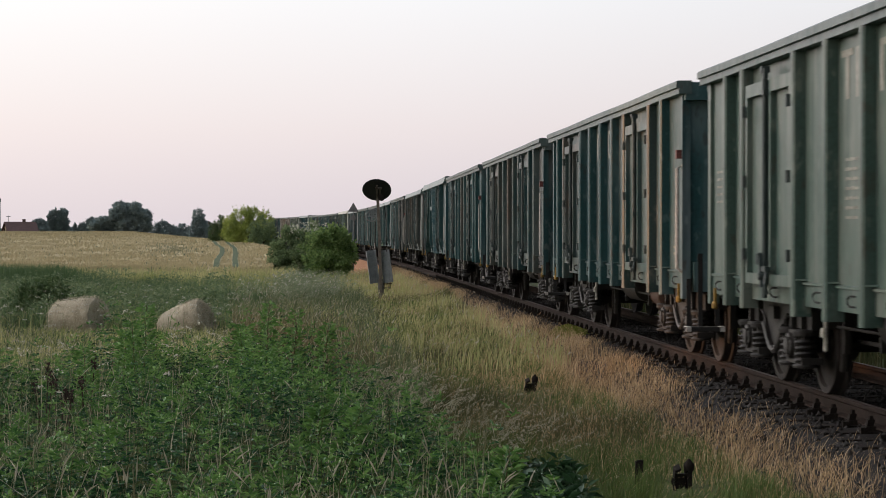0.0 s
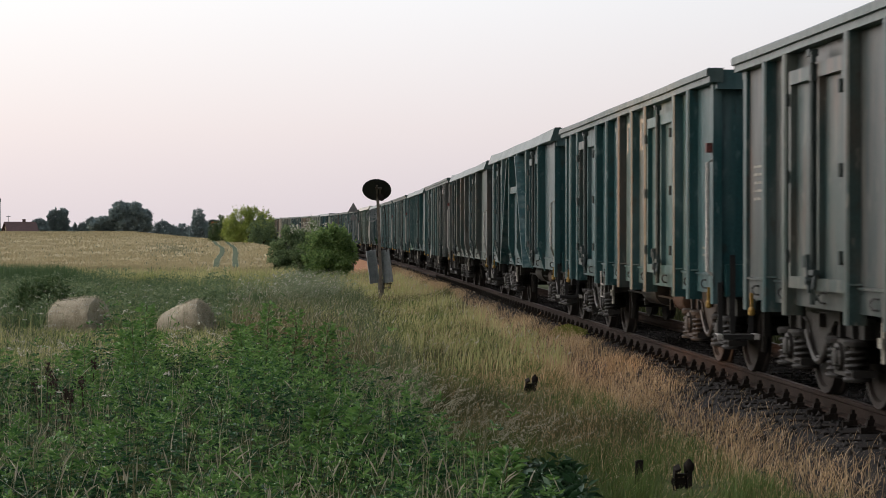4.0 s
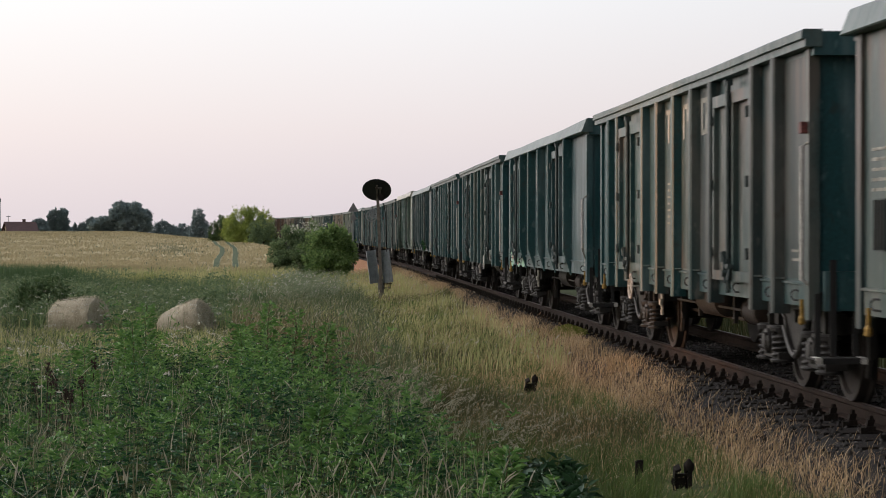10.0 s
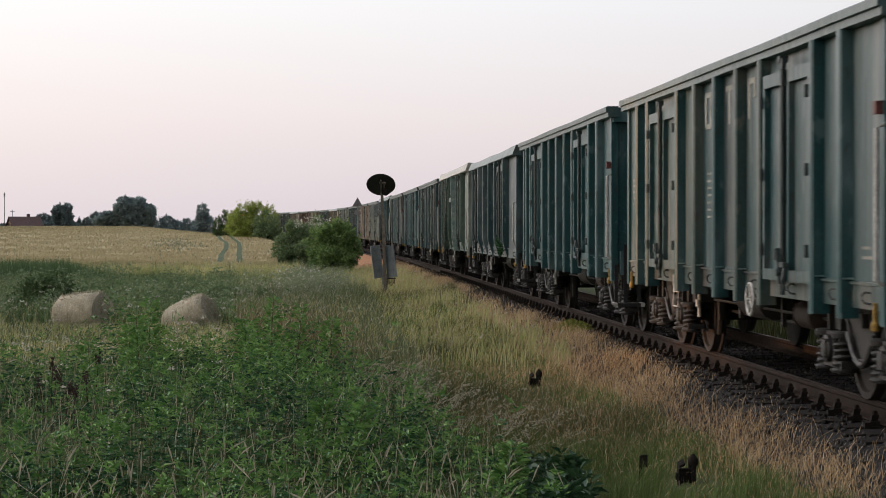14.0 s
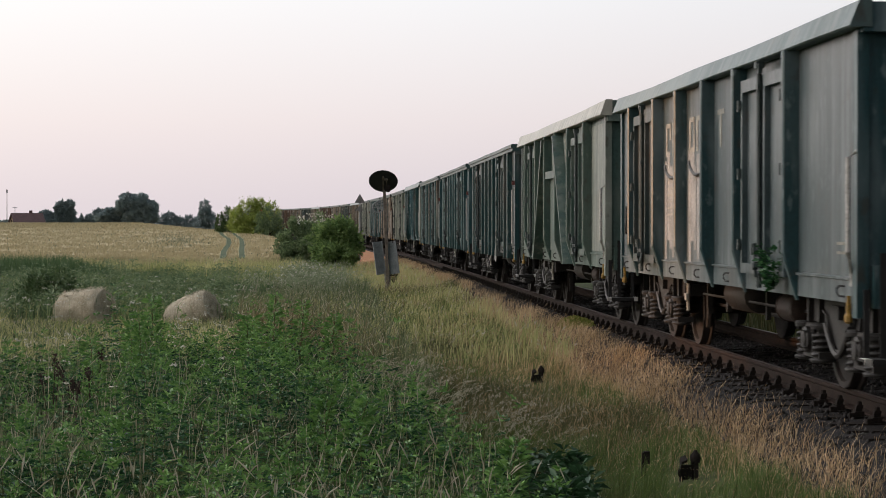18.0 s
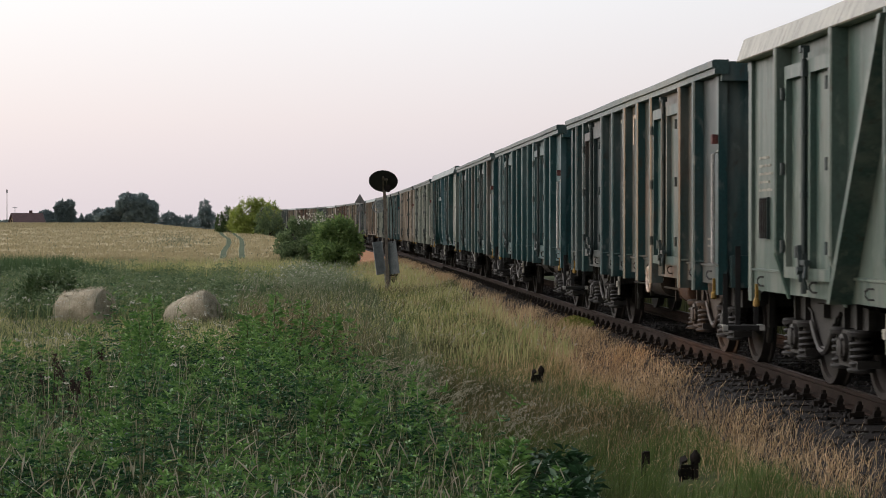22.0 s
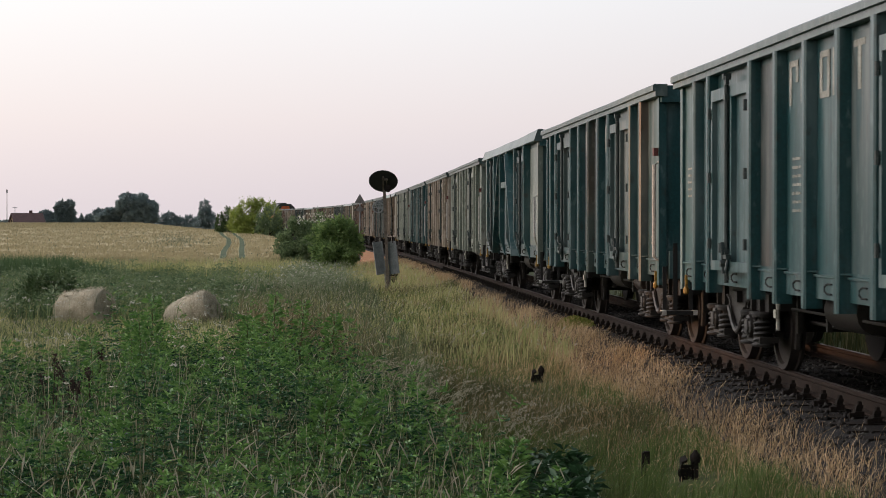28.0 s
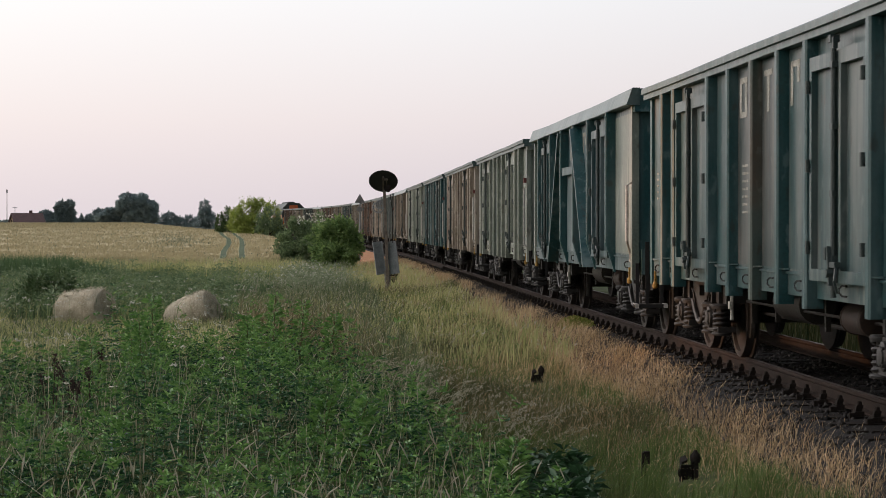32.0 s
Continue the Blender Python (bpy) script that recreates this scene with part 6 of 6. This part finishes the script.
for cx, cz, r in ((-0.19, 2.72, 0.165), (-0.13, 2.80, 0.13)):
    m = Mesh()
    m.ring((cx, -0.12, cz), (1, 0, 0), (0, 0, 1), r, 0.022, 20, 6)
    m.box((cx, -0.12, cz), (0.03, 0.03, 2 * r))
    m.box((cx, -0.12, cz), (2 * r, 0.03, 0.03))
    part("pulley_wheel", m, GALV, signal)
m = Mesh()
m.tube([(0.20, -0.08, 3.1), (0.24, -0.08, 2.6), (0.21, -0.08, 1.6)], 0.012, 6)
part("pull_rod", m, IRON_OLD, signal)
m = Mesh()
for i in range(8):
    m.tube([(0.10 + 0.03 * i, -0.14, 0.62 + 0.03 * math.sin(i * 2)), (0.11 + 0.025 * i, -0.16, 0.40 + 0.04 * math.cos(i))], 0.008, 5)
m.tube([(0.08, -0.14, 0.60), (0.34, -0.14, 0.60)], 0.02, 6)
part("wire_tensioner", m, IRON_OLD, signal)
tagged(signal, "old railway disc signal with rusty post and grey plates", "railway signal")

# warning triangle farther along the line
SIGN_Y = 118.0
SIGN_X = (637 - 784) / 3650 * SIGN_Y
SIGN_BACK = mottled("grey_sign_back", (0.10, 0.10, 0.105), (0.17, 0.17, 0.175), 5, 0.5, 40, 0.1)
sign = new("warning_sign")
gz = float(ground_z(SIGN_X, SIGN_Y))
sign.matrix_basis = Matrix.Translation((SIGN_X, SIGN_Y, gz))
m = Mesh()
m.tube([(0, 0, -0.1), (0, 0, 3.2 - gz)], 0.04, 8)
part("pole", m, GALV, sign)
R = 0.35
m = Mesh()
m.prism([(-R * 0.87, 0, -R * 0.5), (R * 0.87, 0, -R * 0.5), (0, 0, R)], (0, -0.06, 2.98 - gz), (0, -0.04, 2.98 - gz))
part("triangle", m, SIGN_BACK, sign, "grey triangular sign plate")
m = Mesh()
m.prism([(-0.22, 0, -0.10), (0, 0, -0.22), (0.22, 0, -0.10), (0, 0, 0.16)], (0, -0.06, 2.50 - gz), (0, -0.04, 2.50 - gz))
part("lower_plate", m, SIGN_BACK, sign)
tagged(sign, "triangular warning sign on a grey pole", "road sign")


# ---------------------------------------------------------------- signal-wire pulleys in the grass
def pulley(x, y, h, yaw):
    root = new("wire_pulley")
    gz = float(ground_z(x, y))
    root.matrix_basis = Matrix.Translation((x, y, gz)) @ pose(0, 0, 0, 0, 0, yaw)
    m = Mesh()
    m.prism([(-0.02, -0.015, 0), (0.02, -0.015, 0), (0.02, 0.015, 0), (-0.02, 0.015, 0)], (0.045, 0, -0.2), (0.045, 0, h))
    part("stake", m, IRON_OLD, root)
    m = Mesh()
    m.box((-0.012, -0.02, h - 0.035), (0.10, 0.05, 0.018))
    m.box((-0.060, -0.02, h - 0.10), (0.016, 0.05, 0.17))
    m.box((0.055, -0.02, h - 0.10), (0.03, 0.08, 0.20))
    m.prism([(0, -0.04, 0), (0, 0.03, 0), (0, 0.03, 0.05), (0, -0.04, 0.02)], (-0.066, -0.02, h - 0.02), (-0.02, -0.02, h + 0.0))
    part("bracket", m, IRON_OLD, root)
    m = Mesh()
    m.lathe([(-0.014, 0.052), (-0.006, 0.058), (0, 0.040), (0.006, 0.058), (0.014, 0.052)], "y", 16, (-0.03, -0.02, h - 0.09))
    m.smooth = True
    part("roller", m, IRON_OLD, root)
    m = Mesh()
    m.lathe([(0, 0.035), (0.035, 0.045), (0.06, 0.042), (0.085, 0.02), (0.10, 0.012)], "z", 12, (0.055, -0.02, h - 0.01))
    m.smooth = True
    part("cap", m, IRON_OLD, root)
    return tagged(root, "rusty cast-iron signal wire pulley on a stake", "wire pulley", "signal wire pulleys")


pulley(1.95, 16.4, 0.15, 8)
pulley(1.21, 26.6, 0.14, 14)
m = Mesh()
m.prism([(-0.018, -0.018, 0), (0.018, -0.018, 0), (0.018, 0.018, 0), (-0.018, 0.018, 0)], (1.62, 16.7, -0.75), (1.63, 16.7, -0.33))
m.box((1.65, 16.7, -0.37), (0.05, 0.04, 0.10))
tagged(new("iron_stake", m.data("iron_stake", IRON_OLD)), "short rusty iron stake in the grass", "stake")

# ---------------------------------------------------------------- dock plants with brown seed heads
DOCK = leafy("dock_seed", [(0.0, (0.030, 0.019, 0.018)), (1.0, (0.085, 0.056, 0.050))], 0.9, 0.05)


def dock(x, y, h, spread, n):
    root = new("dock_plant")
    root.matrix_basis = Matrix.Translation((x, y, float(ground_z(x, y))))
    stems = [(RNG.normal(0, spread), RNG.normal(0, spread), h * RNG.uniform(0.8, 1.05)) for _ in range(3)]
    for sx, sy, sh in stems:
        m = Mesh()
        m.tube([(0, 0, -0.05), (sx * 0.5, sy * 0.5, sh * 0.6), (sx, sy, sh)], [0.008, 0.006, 0.003], 5)
        part("stem", m, BARK, root)
        f = RNG.uniform(0.88, 1.0, n)
        a = RNG.uniform(0, 2 * math.pi, n)
        r = RNG.uniform(0.0, 0.034, n)
        pos = np.stack([sx * f + r * np.cos(a), sy * f + r * np.sin(a), sh * f], 1)
        V, F = leaves(pos, RNG.normal(size=(n, 3)), RNG.uniform(0.015, 0.032, n), 0.9)
        part("seed_head", tri_mesh("seed_head", V, F, DOCK), DOCK, root)
    return tagged(root, "withered dock plant with brown seed heads", "weed", "dock plants")


for dx, dy, h in ((-3.53, 18.6, 1.04), (-3.38, 18.4, 0.90), (-3.14, 18.5, 1.06), (-3.27, 18.3, 0.80)):
    dock(dx, dy, h, 0.06, 34)


# weed that grows from a rusted door sill of one wagon
N = 240
f = RNG.uniform(0, 1, N)
a = RNG.uniform(0, 2 * math.pi, N)
pos = np.stack([-HALF_W - 0.10 + 0.10 * np.cos(a) * f, yl(10.6) + 0.32 * np.sin(a) * np.sqrt(f), 0.92 + 0.46 * f * RNG.uniform(0.4, 1, N)], 1)
V, F = leaves(pos, np.stack([-np.abs(np.cos(a)), np.sin(a), RNG.normal(0.3, 0.5, N)], 1), RNG.uniform(0.05, 0.10, N), 0.45)
part("sprouting_weed", tri_mesh("sprouting_weed", V, F, WEED), WEED, BY_N[-3], "green weed sprouting from the door sill")

# tall single weeds above the thicket
def tall_weed(x, y, h, n, lean):
    root = new("tall_weed")
    root.matrix_basis = Matrix.Translation((x, y, float(ground_z(x, y))))
    m = Mesh()
    m.tube([(0, 0, -0.05), (lean * 0.4, 0, h * 0.5), (lean, 0, h)], [0.008, 0.006, 0.003], 6)
    part("stem", m, STALK, root)
    f = RNG.uniform(0.3, 1.0, n)
    a = RNG.uniform(0, 2 * math.pi, n)
    r = (0.045 + 0.17 * (1.02 - f)) * RNG.uniform(0.2, 1, n)
    pos = np.stack([lean * f * f + r * np.cos(a), r * np.sin(a), h * f], 1)
    V, F = leaves(pos, np.stack([np.cos(a), np.sin(a), RNG.normal(0.35, 0.4, n)], 1), RNG.uniform(0.04, 0.085, n), 0.34)
    part("foliage", tri_mesh("foliage", V, F, SHOOT), SHOOT, root)
    return tagged(root, "tall leafy green weed above the thicket", "weed", "tall weeds")


for tx, ty, th, ln in ((-3.0, 21.0, 1.46, 0.05), (-2.95, 20.4, 1.30, -0.06), (-1.78, 21.2, 1.44, 0.06), (-1.55, 21.6, 1.36, 0.10), (-2.05, 21.2, 1.22, 0.1), (-1.9, 20.5, 1.25, -0.05), (-1.2, 21.0, 1.2, 0.1), (-3.3, 19.6, 1.1, -0.05), (-0.75, 14.5, 0.95, 0.22), (-1.0, 15.2, 0.9, 0.15), (0.35, 12.6, 0.85, 0.1), (-3.15, 20.6, 1.2, 0.05)):
    tall_weed(tx, ty, th, 420, ln)

# broad-leaved plants at the edge of the weeds
# leaf colour taken darker to hold the shadow low in this spot
BROAD = leafy("shaded_broad_leaves", [(0.0, (0.012, 0.040, 0.016)), (0.8, (0.035, 0.085, 0.034)), (1.0, (0.085, 0.15, 0.075))], 0.38, 0.2)
x, y = RNG.uniform(0.30, 0.98, 80), RNG.uniform(12.6, 15.0, 80)
rep = np.repeat(np.arange(80), 22)
a = RNG.uniform(0, 2 * math.pi, len(rep))
pos = np.stack([x[rep], y[rep], ground_z(x[rep], y[rep]) + RNG.uniform(0.10, 0.50, len(rep))], 1)
V, F = leaves(pos, np.stack([np.cos(a), np.sin(a), RNG.normal(0.3, 0.3, len(rep))], 1), RNG.uniform(0.07, 0.135, len(rep)), 0.36)
tagged(new("broadleaf_weeds", tri_mesh("broadleaf_weeds", V, F, BROAD)), "broad-leaved weeds at the grass edge, coloured darker for shade", "weeds", kind="stuff")

# pale flowering herbs in a stand before the bush
x, y = RNG.normal(-3.95, 0.60, 150), RNG.uniform(54, 66, 150)
tall = RNG.uniform(0.55, 1.05, 150)
rep = np.repeat(np.arange(150), 70)
f, a = RNG.uniform(0.2, 1, len(rep)), RNG.uniform(0, 2 * math.pi, len(rep))
r = 0.20 * RNG.uniform(0.2, 1, len(rep))
pos = np.stack([x[rep] + r * np.cos(a), y[rep] + r * np.sin(a), ground_z(x, y)[rep] + tall[rep] * f], 1)
V, F = leaves(pos, np.stack([np.cos(a), np.sin(a), RNG.normal(0.6, 0.4, len(rep))], 1), RNG.uniform(0.05, 0.11, len(rep)), 0.3)
tagged(new("pale_herbs", tri_mesh("pale_herbs", V, F, HERB_PALE)), "pale sage-green flowering herbs before the bush", "weeds", kind="stuff")
pick = RNG.uniform(0, 1, len(rep)) < 0.10
V, F = leaves(pos[pick] + np.array([0, 0, 0.08]), RNG.normal(size=(int(pick.sum()), 3)), RNG.uniform(0.04, 0.07, int(pick.sum())), 0.8)
tagged(new("herb_blossom", tri_mesh("herb_blossom", V, F, FLOWER)), "small whitish blossom over the herbs", "flowers", kind="stuff")

# umbels and small flowers
x, y = scatter(260, 18, 50, lambda v: edge_of_view(v), lambda v: -0.08 * v, 1.0)
hh = ground_z(x, y) + RNG.uniform(0.55, 0.95, len(x))
rep = np.repeat(np.arange(len(x)), 9)
pos = np.stack([x[rep] + RNG.normal(0, 0.025, len(rep)), y[rep] + RNG.normal(0, 0.025, len(rep)), hh[rep] + RNG.normal(0, 0.008, len(rep))], 1)
V, F = leaves(pos, RNG.normal(size=(len(rep), 3)) * np.array([1, 1, 0.2]), RNG.uniform(0.016, 0.03, len(rep)), 0.9)
tagged(new("white_umbels", tri_mesh("white_umbels", V, F, FLOWER)), "small white meadow umbels", "flowers", kind="stuff")

# ---------------------------------------------------------------- farm house and masts on the horizon
ROOF = mottled("dark_red_tiles", (0.085, 0.050, 0.048), (0.135, 0.075, 0.070), 2, 0.8, 20, 0.4)
PLASTER = mottled("warm_plaster", (0.42, 0.27, 0.19), (0.52, 0.36, 0.26), 1.5, 0.9, 12, 0.2)
GLASS = mottled("dark_window", (0.02, 0.025, 0.03), (0.05, 0.055, 0.06), 3, 0.15)
house = new("farm_house")
HX, HY = -94.4, 468.0
gz = float(ground_z(HX, HY))
house.matrix_basis = Matrix.Translation((HX, HY, gz)) @ pose(0, 0, 0, 0, 0, 28)
L, W, E, T = 6.6, 5.0, 0.6, 2.9
m = Mesh()
m.prism([(0, -W / 2, -0.5), (0, W / 2, -0.5), (0, W / 2, E), (0, 0, T - 0.1), (0, -W / 2, E)], (-L / 2, 0, 0), (L / 2, 0, 0))
part("wall", m, PLASTER, house)
for sy in (-1, 1):
    m = Mesh()
    m.prism([(0, 0, T), (0, sy * (W / 2 + 0.5), E - 0.35), (0, sy * (W / 2 + 0.5), E - 0.23), (0, 0, T + 0.12)], (-L / 2 - 0.4, 0, 0), (L / 2 + 0.4, 0, 0))
    part("roof", m, ROOF, house)
m = Mesh()
m.box((1.0, 0.3, T + 0.2), (0.6, 0.6, 1.0))
part("chimney", m, ROOF, house)
for wy in (-0.8, 0.8):
    m = Mesh()
    m.box((-L / 2 - 0.02, wy, E + 0.5), (0.06, 0.7, 0.8))
    part("window", m, GLASS, house)
tagged(house, "low farm house with a dark red tiled roof", "house")
for mx, my, h, r in ((-317.0, 1500.0, 27.0, 0.35), (-97.5, 470.0, 4.6, 0.09)):
    mast = new("mast" if h > 10 else "utility_pole")
    gz = float(ground_z(mx, my))
    mast.matrix_basis = Matrix.Translation((mx, my, gz))
    m = Mesh()
    m.tube([(0, 0, -1), (0, 0, h)], [r, r * 0.6], 8)
    part("pole", m, GALV, mast)
    m = Mesh()
    m.box((0, 0, h - (2.0 if h > 10 else 0.3)), (1.1 if h > 10 else 1.0, 0.3, 2.2 if h > 10 else 0.12))
    part("antenna" if h > 10 else "crossarm", m, GALV, mast)
    tagged(mast, "slim grey radio mast on the horizon" if h > 10 else "wooden utility pole by the farm house", "mast" if h > 10 else "pole")

# ---------------------------------------------------------------- locomotive at the tail
LOCO_ORANGE = mottled("loco_orange", (0.42, 0.095, 0.025), (0.55, 0.14, 0.04), 3, 0.5, 30, 0.1)
LOCO_DARK = mottled("loco_dark_green", (0.018, 0.024, 0.022), (0.040, 0.046, 0.042), 3, 0.6, 30, 0.1)
loco = new("locomotive")
LN = 17.2
m = Mesh()
m.box((0, 0, 1.10), (2.7, 16.0, 0.40))
part("frame", m, LOCO_DARK, loco)
m = Mesh()
m.prism([(-1.42, 0, 1.3), (1.42, 0, 1.3), (1.48, 0, 2.6), (1.35, 0, 3.45), (0.75, 0, 4.05), (-0.75, 0, 4.05), (-1.35, 0, 3.45), (-1.48, 0, 2.6)], (0, -7.6, 0), (0, 7.6, 0))
part("body", m, LOCO_DARK, loco)
for sy in (-1, 1):
    m = Mesh()
    m.prism([(-1.40, 0, 1.3), (1.40, 0, 1.3), (1.40, 0, 2.2), (-1.40, 0, 2.2)], (0, sy * 7.6, 0), (0, sy * 7.72, 0))
    part("front_panel", m, LOCO_ORANGE, loco, "orange front panel")
    m = Mesh()
    m.prism([(-0.62, 0, 3.2), (0.62, 0, 3.2), (0.5, 0, 3.75), (-0.5, 0, 3.75)], (0, sy * 7.6, 0), (0, sy * 7.70, 0))
    part("nose_panel", m, LOCO_ORANGE, loco, "orange panel over the windscreens")
    for sx in (-1, 1):
        m = Mesh()
        m.prism([(sx * 0.12, 0, 2.45), (sx * 1.25, 0, 2.45), (sx * 1.2, 0, 3.15), (sx * 0.12, 0, 3.15)], (0, sy * 7.6, 0), (0, sy * 7.66, 0))
        part("windscreen", m, GLASS, loco)
        m = Mesh()
        m.lathe([(sy * 7.7, 0.14), (sy * 7.80, 0.14), (sy * 7.82, 0.10)], "y", 14, (sx * 1.0, 0, 1.75))
        part("headlight", m, WHITE, loco)
        m = Mesh()
        m.lathe([(sy * 7.9, 0.12), (sy * 8.4, 0.10), (sy * 8.42, 0.23), (sy * 8.5, 0.23)], "y", 16, (sx * 0.875, 0, 1.06))
        part("buffer", m, STEEL_DARK, loco)
for yy in (-3.5, 0, 3.5):
    m = Mesh()
    m.lathe([(4.02, 0.55), (4.22, 0.52), (4.25, 0.3)], "z", 16, (0, yy, 0))
    part("roof_fan", m, LOCO_DARK, loco)
for sx in (-1, 1):
    m = Mesh()
    m.box((sx * 1.47, 0, 2.3), (0.04, 14.6, 0.5))
    part("side_stripe", m, LOCO_ORANGE, loco, "orange side stripe")
for yy in (-5.0, 5.0):
    build_bogie(loco, yy)
tagged(loco, "dark diesel locomotive with orange front at the train's tail", "locomotive")


def loco_pose(t):
    mid = TRAVEL[t] + 18 * PITCH + LN / 2
    a, b = Vector(on_line(mid - 5.0)[:3]), Vector(on_line(mid + 5.0)[:3])
    d = b - a
    return Matrix.Translation((a + b) / 2) @ Matrix.Rotation(-math.atan2(d.x, d.y), 4, "Z") @ Matrix.Rotation(math.asin(d.z / d.length), 4, "X")


loco.matrix_basis = loco_pose(0)


# ---------------------------------------------------------------- what moves
def rolled(f):
    """Metres that the train has gone by frame f of 30 a second."""
    return TRAVEL[0] - float(np.interp(f / 30, range(33), TRAVEL))


def motions():
    beats = list(range(0, 480, 2)) + list(range(480, 660, 3)) + list(range(660, 961, 5))
    for n, wagon in WAGONS:
        walk(wagon, [(t, wagon_pose(n, t)) for t in range(33)])
        if n <= 2:
            for wheel in [o for o in wagon.children_recursive if o.name.startswith("wheelset")]:
                y = wheel.matrix_basis.translation.y
                walk(wheel, [(f / 30, pose(0, y, 0.46, math.degrees(rolled(f) / 0.46))) for f in beats])
    walk(loco, [(t, loco_pose(t)) for t in range(33)])


motions()
